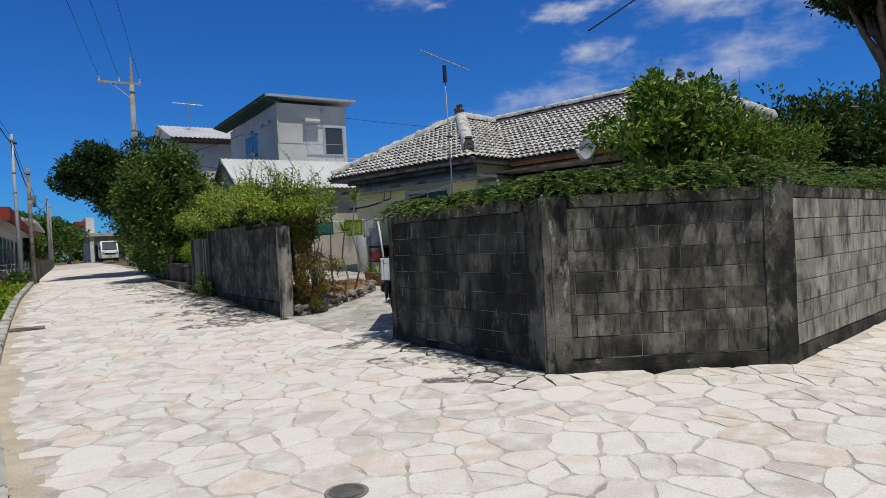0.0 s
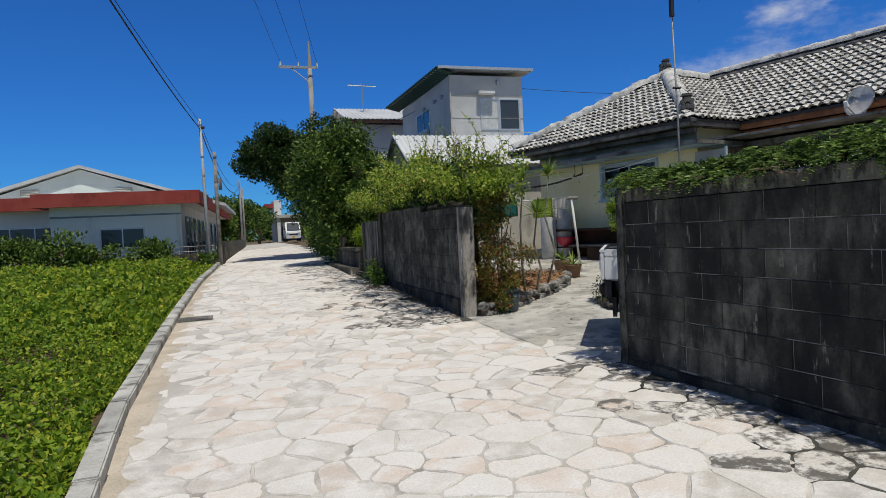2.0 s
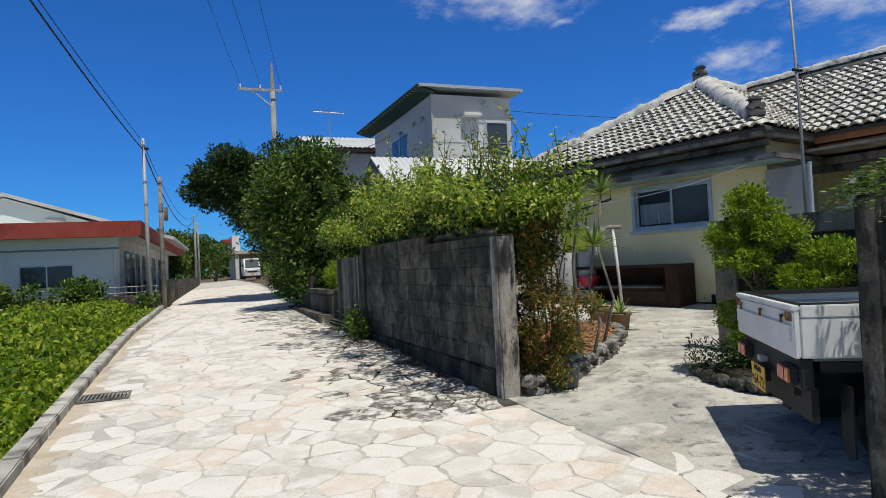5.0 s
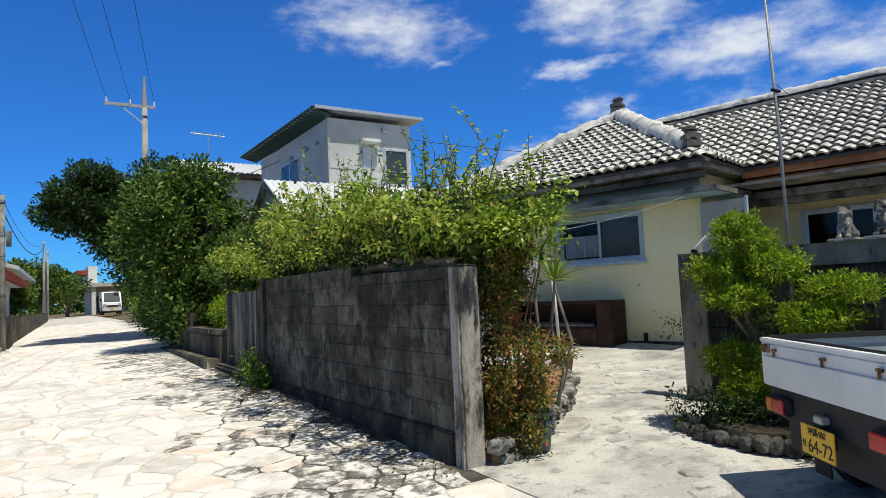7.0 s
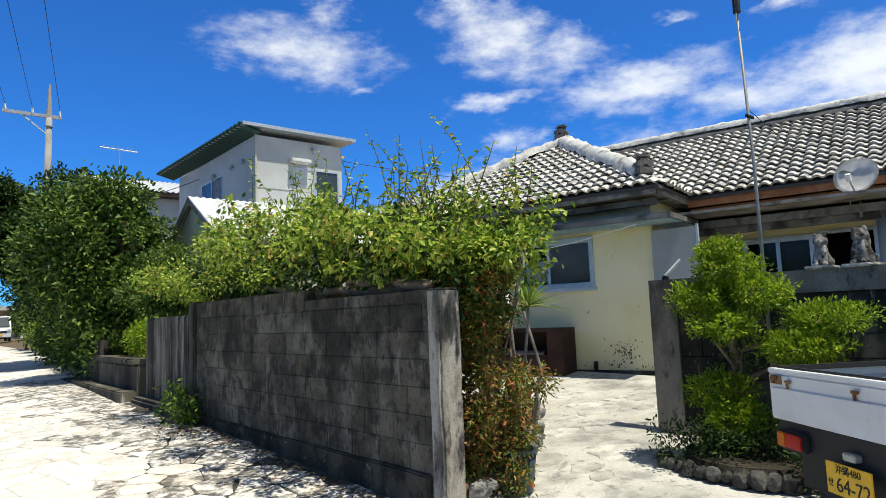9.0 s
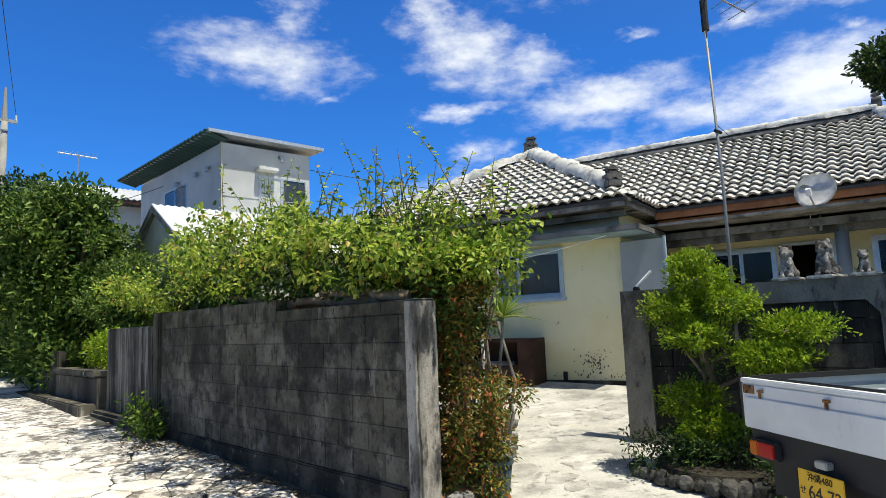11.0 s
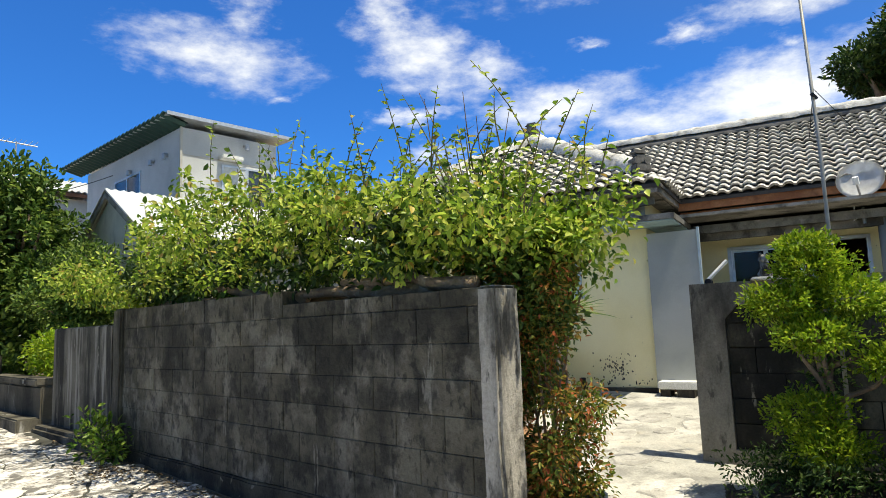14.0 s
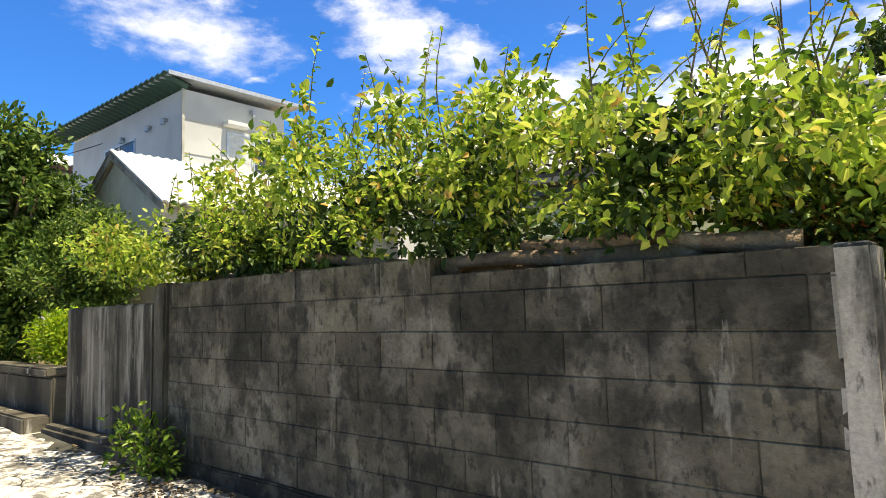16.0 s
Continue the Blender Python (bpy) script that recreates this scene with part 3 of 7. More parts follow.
def wall_with_holes(bm, x0, x1, u0, u1, z0, z1, holes):
    """A wall from x0 to x1 thick, along y, with openings (u0, u1, z0, z1) through it, in one piece."""
    us = sorted({u0, u1, *(h[0] for h in holes), *(h[1] for h in holes)})
    zs = sorted({z0, z1, *(h[2] for h in holes), *(h[3] for h in holes)})
    grid = {(u, z): bm.verts.new((x0, u, z)) for u in us for z in zs}
    faces = []
    for a, b in zip(us, us[1:]):
        for c, d in zip(zs, zs[1:]):
            if not any(h[0] < (a + b) / 2 < h[1] and h[2] < (c + d) / 2 < h[3] for h in holes):
                faces.append(bm.faces.new((grid[a, c], grid[a, d], grid[b, d], grid[b, c])))
    bmesh.ops.delete(bm, geom=[v for v in grid.values() if not v.link_faces], context="VERTS")
    ext = bmesh.ops.extrude_face_region(bm, geom=faces)
    for v in ext["geom"]:
        if isinstance(v, bmesh.types.BMVert):
            v.co.x = x1
    bmesh.ops.recalc_face_normals(bm, faces=bm.faces)
    return bm


def leaf_mesh(name, P, D, size, width, material, rng, fold=0.25, curl=0.15):
    """One mesh of pointed, folded leaves at the points P, growing along D."""
    n = len(P)
    D = D / (np.linalg.norm(D, axis=1, keepdims=True) + 1e-9)
    R = rng.normal(size=(n, 3)) * 0.6 + np.array([0.0, -0.3, 0.9])
    S = np.cross(D, R)
    S /= np.linalg.norm(S, axis=1, keepdims=True) + 1e-9
    N = np.cross(S, D)
    flip = np.where(N[:, 2:3] < 0, -1.0, 1.0)
    N, S = N * flip, S * flip
    L = (np.asarray(size) * rng.uniform(0.65, 1.25, n))[:, None]
    W = L * width * rng.uniform(0.8, 1.2, (n, 1))
    V = np.empty((n, 6, 3))
    V[:, 0] = P
    V[:, 1] = P + D * L * 0.35 + S * W * 0.5 + N * L * fold * 0.4
    V[:, 2] = P + D * L * 0.72 + S * W * 0.36 + N * L * fold * 0.25
    V[:, 3] = P + D * L - N * L * curl
    V[:, 4] = P + D * L * 0.72 - S * W * 0.36 + N * L * fold * 0.25
    V[:, 5] = P + D * L * 0.35 - S * W * 0.5 + N * L * fold * 0.4
    base = (np.arange(n) * 6)[:, None]
    F = np.concatenate([base + np.array([[0, 1, 2, 3]]), base + np.array([[0, 3, 4, 5]])], axis=1).reshape(-1)
    me = bpy.data.meshes.new(name)
    me.vertices.add(n * 6)
    me.vertices.foreach_set("co", V.reshape(-1))
    me.loops.add(n * 8)
    me.loops.foreach_set("vertex_index", F.astype(np.int32))
    me.polygons.add(n * 2)
    me.polygons.foreach_set("loop_start", (np.arange(n * 2) * 4).astype(np.int32))
    me.update(calc_edges=True)
    me.validate()
    me.materials.append(material)
    return me


def cloud_points(blobs, per, rng, shell=0.55, lumps=0.22):
    """Points in uneven blobs (centre, radii): most near the lumpy surface. Returns the points and the outward ways."""
    Ps, Ns = [], []
    for c, r in blobs:
        c, r = np.array(c, float), np.array(r, float)
        k = max(8, int(per * (r[0] * r[1] + r[1] * r[2] + r[0] * r[2]) / 3))
        d = rng.normal(size=(k, 3))
        d /= np.linalg.norm(d, axis=1, keepdims=True)
        ph = rng.uniform(0, 6.28, 6)
        lump = 1 + lumps * (np.sin(d[:, 0] * 5 + ph[0]) * np.sin(d[:, 1] * 6 + ph[1]) + np.sin(d[:, 2] * 7 + ph[2]) * np.sin(d[:, 0] * 9 + ph[3]) * 0.7)
        q = (shell + (1 - shell) * rng.uniform(0, 1, k) ** 0.6) * lump
        Ps.append(c + d * r * q[:, None])
        Ns.append(d / r * r.mean())
    return np.concatenate(Ps), np.concatenate(Ns)


def foliage(name, blobs, per, size, width, material, parent, seed, shell=0.55, lumps=0.22, up=0.35, label="", floor=None, droop=0.0):
    rng = np.random.default_rng(seed)
    P, N = cloud_points(blobs, per, rng, shell, lumps)
    if floor is not None:
        keep = P[:, 2] > floor
        P, N = P[keep], N[keep]
    D = N + rng.normal(size=P.shape) * 0.75 + np.array([0, 0, up - droop])
    ob = new(name, leaf_mesh(name, P, D, size, width, material, rng))
    if parent is not None:
        ob.parent = parent
    return tagged(ob, label)


def arc(a, b, sag, n=14):
    a, b = Vector(a), Vector(b)
    return [a.lerp(b, t) - Vector((0, 0, sag * 4 * t * (1 - t))) for t in (i / n for i in range(n + 1))]

# ---- ground, lane, drive, field ----
KERB_Y = (-9, 0, 5, 8, 11, 15, 19, 24, 27.5)
KERB_X = (0.15, -0.05, -0.25, -0.44, -0.46, -0.43, -0.35, -0.14, 0.0)


def kerb_x(y):
    return float(np.interp(y, KERB_Y, KERB_X))


def sheet(xs, ys, lift, jitter=0.0, seed=0, test=None):
    bm = bmesh.new()
    rng = random.Random(seed)
    grid = {}
    for j, y in enumerate(ys):
        for i, x in enumerate(xs):
            grid[i, j] = bm.verts.new((x, y, ground(x, y) + lift + rng.uniform(-jitter, jitter)))
    for j in range(len(ys) - 1):
        for i in range(len(xs) - 1):
            if test is None or test((xs[i] + xs[i + 1]) / 2, (ys[j] + ys[j + 1]) / 2):
                bm.faces.new((grid[i, j], grid[i + 1, j], grid[i + 1, j + 1], grid[i, j + 1]))
    bmesh.ops.delete(bm, geom=[v for v in bm.verts if not v.link_faces], context="VERTS")
    return bm


def steps(a, b, d):
    k = max(1, round((b - a) / d))
    return [a + (b - a) * i / k for i in range(k + 1)]


far_x = [-900, -300, -120, -60, -30] + steps(-20, 30, 2.0) + [45, 70, 130, 300, 900]
far_y = [-900, -300, -100, -40] + steps(-20, 60, 2.0) + [75, 100, 130, 200, 400, 1200]
solo("ground", sheet(far_x, far_y, -0.16), M["soil"], "bare brown soil ground reaching the horizon", "ground", "structure")

def in_yard(x, y):
    """Within the yard's concrete: behind the corner walls or beyond their end."""
    if x > 12 or y > 18:
        return False
    if y > 7.2:
        return True
    return x > 4.15 and y > 4.72 - (x - 4.02) * 0.616 and y > 3.55 + (x - 5.95) * 0.183


lane_poly = sheet(steps(0.0, 4.6, 0.575), steps(-9, 72, 0.5), 0.0)
for v in lane_poly.verts:                                  # the lane's left side follows the kerb
    if v.co.x < 0.01:
        v.co.x = kerb_x(v.co.y) + 0.05
lane = solo("road", lane_poly, M["mortar_road"], "pale mortar bed of a crazy-paved village lane", "road", "structure")
cross = solo("road_crossing", sheet(steps(4.6, 26, 0.8), steps(-9, 5.1, 0.3), -0.002, test=lambda x, y: y < max(4.65 - (x - 4.02) * 0.616, 3.5 + (x - 5.95) * 0.183)), M["mortar_road"],
             "pale mortar bed of the side lane", "road", "structure")
drive = solo("driveway", sheet(steps(3.56, 13, 0.4), steps(3.4, 19, 0.4), 0.006, 0.004, 3, test=in_yard), M["drive"],
             "grey patched concrete driveway with set stones", "driveway", "structure", smooth=True)

# mossy mortar along the walls' foot, ragged, widened to paint the vine's shade
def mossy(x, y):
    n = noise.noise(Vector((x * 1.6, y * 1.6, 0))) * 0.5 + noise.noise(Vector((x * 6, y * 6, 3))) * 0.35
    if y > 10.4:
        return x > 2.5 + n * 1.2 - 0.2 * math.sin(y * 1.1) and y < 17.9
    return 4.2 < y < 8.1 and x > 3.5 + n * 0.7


solo("moss_shade_strip", sheet(steps(2.2, 4.1, 0.07), steps(4.2, 17.9, 0.07), 0.0015, test=mossy), M["moss"], "black mossy mortar with painted shade along the foot of the walls", "moss", "structure")

def dusty(x, y):
    n = noise.noise(Vector((x * 2.0, y * 1.1, 7))) * 0.5 + noise.noise(Vector((x * 7, y * 5, 9))) * 0.3
    return kerb_x(y) + 0.03 < x < kerb_x(y) + 0.22 + n * 0.3


solo("sand_strip", sheet(steps(-0.6, 0.6, 0.06), steps(1.0, 22, 0.1), 0.005, test=dusty), M["sand"], "brown sand gathered along the kerb", "sand", "structure")

# kerb stones along the field
stone_len = 0.9
y = -8.0
kb = thing("kerb", "row of weathered pale concrete kerb stones beside the field", "kerb", kind="structure")
while y < 27:
    x0, x1 = kerb_x(y), kerb_x(y + stone_len)
    bm = bmesh.new()
    z0 = ground(0, y + 0.45)
    L = stone_len - 0.012
    box(bm, -0.075, 0.075, -L / 2, L / 2, -0.2, 0.1, bevel=0.012)
    slope = math.degrees(math.atan2(ground(0, y + stone_len) - ground(0, y), stone_len))
    part("kerb_stone", bm, M["kerb"], kb, m=pose((x0 + x1) / 2 - 0.03, y + stone_len / 2, z0 + random.uniform(-0.006, 0.006), slope, 0, math.degrees(math.atan2(x0 - x1, stone_len))))
    y += stone_len

# the field
bm = sheet([-40, -24, -14] + steps(-9, -0.6, 0.6) + [-0.5], steps(-6, 27, 0.6), -0.02, 0.04, 5)
for v in bm.verts:
    if v.co.x > -0.52:
        v.co.x = kerb_x(v.co.y) - 0.1
solo("field_soil", bm, M["soil"], "brown soil of an overgrown field", "ground", "structure")


def field_plants(name, k, xr, yr, size, seed, height=0.3):
    r = np.random.default_rng(seed)
    x = -0.62 - (xr * r.uniform(0, 1, k) ** 1.5)
    yy = r.uniform(*yr, k)
    x += np.interp(yy, KERB_Y, KERB_X) + 0.45
    lump = 0.5 + 0.28 * np.sin(x * 2.3 + np.sin(yy * 1.7)) * np.sin(yy * 1.9 + 1.3 * np.sin(x * 1.1)) + 0.3 * np.sin(x * 6.1 + 2 * np.sin(yy * 2.3)) * np.sin(yy * 5.3 + 1.7 * np.sin(x * 3.1))
    edge = np.clip((-x - 0.45) / 0.9, 0.12, 1)
    hole = np.sin(x * 1.3 + 2) * np.sin(yy * 0.9 + 0.6)
    keep = ~((hole > 0.9) & (yy < 14))
    z = np.array([ground(0, b) for b in yy]) - 0.02 + (0.03 + height * (0.3 + 0.85 * lump)) * edge * r.uniform(0.25, 1, k) ** 0.5
    P = np.stack([x, yy, z], 1)[keep]
    D = r.normal(size=P.shape) * 0.8 + np.array([0, 0, 0.35])
    return P, D


P1, D1 = field_plants("a", 72000, 5.5, (1.0, 15.5), 0.06, 1, 0.38)
P2, D2 = field_plants("b", 42000, 13.0, (12.0, 26.5), 0.1, 2, 0.42)
P3, D3 = field_plants("c", 12000, 5.0, (-5.0, 1.0), 0.09, 3, 0.3)
weeds = new("field_weeds", leaf_mesh("field_weeds", np.concatenate([P1, P2, P3]), np.concatenate([D1, D2, D3]),
                                     np.concatenate([np.full(len(P1), 0.056), np.full(len(P2), 0.11), np.full(len(P3), 0.09)]), 0.62, M["leaf_field"], np.random.default_rng(8)))
tagged(weeds, "dense bright green leafy weeds covering the field", "weeds", kind="stuff")

# drain grate by the kerb
gr = thing("drain_grate", "rusty grey steel drain grate in the paving", "drain grate", pose(-0.13, 13.3, ground(0, 13.3) + 0.008, 0.8, 0, 0))
part("grate_frame", boxes((-0.26, 0.26, -0.2, -0.17, 0, 0.02), (-0.26, 0.26, 0.17, 0.2, 0, 0.02), (-0.26, -0.23, -0.17, 0.17, 0, 0.02), (0.23, 0.26, -0.17, 0.17, 0, 0.02)), M["canopy"], gr)
# flat dark plate painting the darkness below the bars; there is no hollow
part("pit_shade_plate", boxes((-0.23, 0.23, -0.17, 0.17, -0.004, 0.002)), M["dark_in"], gr)
for i in range(11):
    part("bar", boxes((-0.215 + i * 0.041, -0.195 + i * 0.041, -0.17, 0.17, 0.003, 0.018)), M["canopy"], gr)
mh = thing("manhole_cover", "small dark iron cover set in the paving", "manhole cover", pose(1.42, 3.36, ground(1.42, 3.36) + 0.012))
part("lid", tube([(0, 0, -0.02), (0, 0, 0.006)], 0.1, 20), M["ornament"], mh)
part("rim", tube([(0, 0, -0.02), (0, 0, 0.002)], 0.125, 20), M["canopy"], mh)

# ---- block walls ----
block_meshes = {}


def block_mesh(l, t, h, material):
    key = (round(l, 3), round(t, 3), round(h, 3), material.name)
    if key not in block_meshes:
        bm = bmesh.new()
        box(bm, -l / 2, l / 2, -t / 2, t / 2, -h / 2, h / 2)
        es = [e for e in bm.edges if abs(sum(v.co.y for v in e.verts) / 2) > t / 2 - 1e-4]
        bmesh.ops.bevel(bm, geom=es, offset=0.004, segments=1, affect="EDGES")
        block_meshes[key] = mesh_of("block", bm, material)
    return block_meshes[key]


def block_wall(name, p0, p1, thick, base0, base1, top, courses, label, material, near=99.0, gap=0.008, proud=0.004, foot_out=0.05, foot_from=-0.02, seed=1, skip_top=None, bed="mortar"):
    """A wall of hollow blocks from p0 to p1, over a cast footing; its blocks are pieces in running bond."""
    rng = random.Random(seed)
    a, b = Vector((*p0, 0)), Vector((*p1, 0))
    L = (b - a).length
    d = (b - a).normalized()
    yaw = math.degrees(math.atan2(d.y, d.x))
    root = thing(name, label, "wall", pose(p0[0], p0[1], 0, 0, 0, yaw), kind="structure")
    zf = top - courses * 0.2
    core = bmesh.new()
    if skip_top is None:
        box(core, 0.002, L - 0.002, -thick / 2 + 0.006, thick / 2 - 0.006, zf - 0.01, top - 0.004)
    else:
        box(core, 0.002, skip_top, -thick / 2 + 0.006, thick / 2 - 0.006, zf - 0.01, top - 0.104)
        box(core, skip_top + 0.001, L - 0.002, -thick / 2 + 0.006, thick / 2 - 0.006, zf - 0.01, top - 0.004)
    part("mortar_core", core, M[bed], root)
    foot = bmesh.new()
    box(foot, foot_from, L + 0.02, -thick / 2 - foot_out, thick / 2 + foot_out, min(base0, base1) - 0.3, zf, bevel=0.015)
    bmesh.ops.subdivide_edges(foot, edges=[e for e in foot.edges if e.calc_length() > 1], cuts=int(L * 5))
    for v in foot.verts:
        v.co.y += noise.noise(v.co * 3.1 + Vector((seed, 0, 0))) * min(0.035, 0.003 + foot_out * 0.6)
        v.co.z += noise.noise(v.co * 2.3 + Vector((0, seed, 0))) * 0.014 if v.co.z > zf - 0.05 else 0
    part("footing", foot, M["footing_dark"], root)
    rest = bmesh.new()
    for c in range(courses):
        x = -0.2 * (c % 2)
        z0 = zf + c * 0.2
        while x < L - 0.01:
            l0, l1 = max(x, 0.0), min(x + 0.4, L)
            l = l1 - l0
            x += 0.4
            if l < 0.04:
                continue
            h = 0.2
            if skip_top is not None and c == courses - 1 and (l0 + l1) / 2 < skip_top:
                h = 0.1
            place = pose((l0 + l1) / 2, rng.uniform(-0.0025, 0.0025), z0 + h / 2, 0, 0, rng.uniform(-0.25, 0.25))
            if l0 < near:
                ob = new("block", block_mesh(l - gap, thick + 2 * proud, h - gap, material))
                ob.parent = root
                ob.matrix_basis = place
            else:
                box(rest, -(l - gap) / 2, (l - gap) / 2, -thick / 2 - proud, thick / 2 + proud, -(h - gap) / 2, (h - gap) / 2, m=place)
    if len(rest.verts):
        tagged(part("far_blocks", rest, material, root), kind="stuff")
    else:
        rest.free()
    return root


def pillar(root, x, w, t, z0, z1, material, name="pillar", y=0.0, seed=0):
    bm = bmesh.new()
    box(bm, x - w / 2, x + w / 2, y - t / 2, y + t / 2, z0, z1, bevel=0.018)
    bmesh.ops.subdivide_edges(bm, edges=[e for e in bm.edges if e.calc_length() > 0.6], cuts=14)
    for v in bm.verts:
        v.co += Vector((noise.noise(v.co * 4 + Vector((seed, 0, 0))), noise.noise(v.co * 4 + Vector((0, seed, 3))), 0)) * 0.009
    return part(name, bm, material, root)


# garden wall along the lane: open end at the drive, taller course and a rendered panel further on
GW = block_wall("wall_garden", (3.62, 10.675), (3.62, 15.72), 0.17, 0.28, 0.46, 1.99, 7, "grey concrete block garden wall, mould-streaked, along the lane", M["block"], seed=4, skip_top=2.12, foot_out=0.035, foot_from=0.15, gap=0.0045, proud=0.0016, bed="block")
pillar(GW, 0.055, 0.14, 0.204, 0.1, 1.893, M["pier"], "end_pier", seed=3)
pillar(GW, 5.045, 0.2, 0.25, 0.2, 2.0, M["concrete_dark"], "pier", seed=5)
pn = thing("wall_panel", "grey rendered wall panel streaked with black mould", "wall", kind="structure")
bm = bmesh.new()
box(bm, 3.50, 3.68, 15.84, 17.78, 0.2, 1.84, bevel=0.015)
part("panel", bm, M["streaked"], pn)
bm = bmesh.new()
box(bm, 3.32, 3.72, 15.6, 17.95, 0.0, 0.66, bevel=0.04)
part("footing", bm, M["concrete_dark"], pn)
# low planter wall beyond
lw = thing("planter_wall", "low mossy stone planter wall with a flat coping", "wall", kind="structure")
for spec, nm, mt in (((3.42, 3.62, 17.95, 20.6, 0.3, 1.12), "wall_body", "concrete_dark"), ((3.36, 3.66, 17.97, 20.6, 1.125, 1.22), "coping", "concrete_dark"), ((3.16, 3.42, 17.96, 22.6, 0.2, 0.74), "ledge", "concrete_dark"),
                     ((3.45, 3.6, 20.62, 22.4, 0.3, 1.5), "back_block", "concrete_dark")):
    bm = bmesh.new()
    box(bm, *spec, bevel=0.02)
    part(nm, bm, M[mt], lw)

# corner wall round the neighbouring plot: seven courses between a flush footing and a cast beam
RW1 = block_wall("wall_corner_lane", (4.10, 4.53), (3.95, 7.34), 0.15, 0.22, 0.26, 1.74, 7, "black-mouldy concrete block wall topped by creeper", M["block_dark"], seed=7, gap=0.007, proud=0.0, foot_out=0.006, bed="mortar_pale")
pillar(RW1, 0.13, 0.36, 0.172, 0.05, 1.868, M["pier_dark"], "pier", seed=8)
pillar(RW1, 2.78, 0.13, 0.186, 0.05, 1.872, M["pier_dark"], "pier", seed=9)
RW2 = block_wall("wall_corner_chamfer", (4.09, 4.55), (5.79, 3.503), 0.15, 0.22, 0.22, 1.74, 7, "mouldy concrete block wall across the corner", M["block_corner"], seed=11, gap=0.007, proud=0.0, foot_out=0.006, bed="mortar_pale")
pillar(RW2, 0.03, 0.27, 0.172, 0.0, 1.866, M["pier_dark"], "pier", seed=10)
pillar(RW2, 2.115, 0.31, 0.176, 0.0, 1.94, M["pier_dark"], "pier", seed=12)
RW3 = block_wall("wall_corner_side", (6.02, 3.42), (17.5, 5.53), 0.15, 0.22, 0.22, 1.74, 7, "concrete block wall along the side lane, coloured lighter for sun", M["block_sun_lightened"], near=3.4, seed=14, foot_out=0.008, bed="mortar_pale")
for root, x0, x1 in ((RW1, 0.312, 2.712), (RW2, 0.168, 1.957), (RW3, 0.03, 11.6)):
    bm = bmesh.new()
    box(bm, x0, x1, -0.082, 0.082, 1.742, 1.862, bevel=0.01)
    bmesh.ops.subdivide_edges(bm, edges=[e for e in bm.edges if e.calc_length() > 0.6], cuts=int((x1 - x0) * 8))
    for v in bm.verts:
        v.co.y += noise.noise(v.co * 4.0) * 0.006
    part("cast_beam", bm, M["pier_dark"], root, "rough cast concrete beam along the wall top")

# ---- the tiled house; local axes: x into the house, y along its front, z up ----
HM = pose(8.72, 13.25, 0, 0, 0, 14)
EAVE, RIDGE = 3.38, 4.94
house = thing("house", "single-storey cream house with a weathered grey tiled hip roof", "house", HM)
bm = bmesh.new()
wall_with_holes(bm, 0, 0.15, -0.92, 3.6, 0.4, 3.32, [(0.0, 1.58, 2.04, 2.83)])
part("front_wall", bm, M["yellow"], house, "cream painted wall with mould specks")
bm = bmesh.new()
box(bm, 0.152, 0.75, -0.92, -0.77, 0.4, 3.32)
box(bm, 0.75, 1.55, -0.92, -0.77, 2.75, 3.32)
box(bm, 1.55, 1.9, -0.92, -0.77, 0.4, 3.32)
part("return_wall", bm, M["yellow"], house)
bm = bmesh.new()
wall_with_holes(bm, 1.9, 2.05, -7.0, -0.92, 0.4, 3.3, [(-2.75, -1.72, 2.05, 2.72), (-3.55, -2.8, 0.9, 2.75), (-6.4, -4.0, 0.9, 2.75)])
part("main_wall", bm, M["yellow"], house)
part("north_wall", boxes((0.15, 6.0, 3.45, 3.6, 0.4, 3.32)), M["yellow"], house)
part("back_wall", boxes((6.0, 6.15, -7.0, 3.6, 0.4, 3.32)), M["yellow"], house)
part("south_wall", boxes((2.05, 6.0, -7.0, -6.85, 0.4, 3.32)), M["yellow"], house)
part("inner_floor", boxes((0.15, 6.0, -6.85, 3.45, 0.4, 0.82)), M["wood_dark"], house)
part("inner_ceiling", boxes((0.16, 5.99, -6.84, 3.44, 3.0, 3.04)), M["wood_grey"], house)
part("inner_wall", boxes((2.6, 2.7, -0.75, 3.4, 0.83, 2.99)), M["wood_dark"], house)
part("inner_wall", boxes((4.6, 4.7, -6.8, 3.4, 0.83, 2.99)), M["wood_dark"], house)
part("footing", boxes((-0.03, 0.0, -0.93, 3.6, 0.4, 0.80)), M["concrete_dark"], house)
part("soffit", boxes((-0.5, 0.0, -1.15, 3.95, 3.26, 3.30), (0.16, 0.9, -1.15, -0.93, 3.26, 3.30), (1.0, 1.9, -7.0, -0.93, 3.26, 3.30)), M["wood_grey"], house)
part("upper_wall_band", boxes((-0.004, -0.001, -0.92, 3.6, 2.98, 3.26)), M["gable_grey"], house)


M["pane_glass"] = glass("pane_glass", (0.72, 0.76, 0.76))
M["pane_glass"].node_tree.nodes["Principled BSDF"].inputs["IOR"].default_value = 1.22


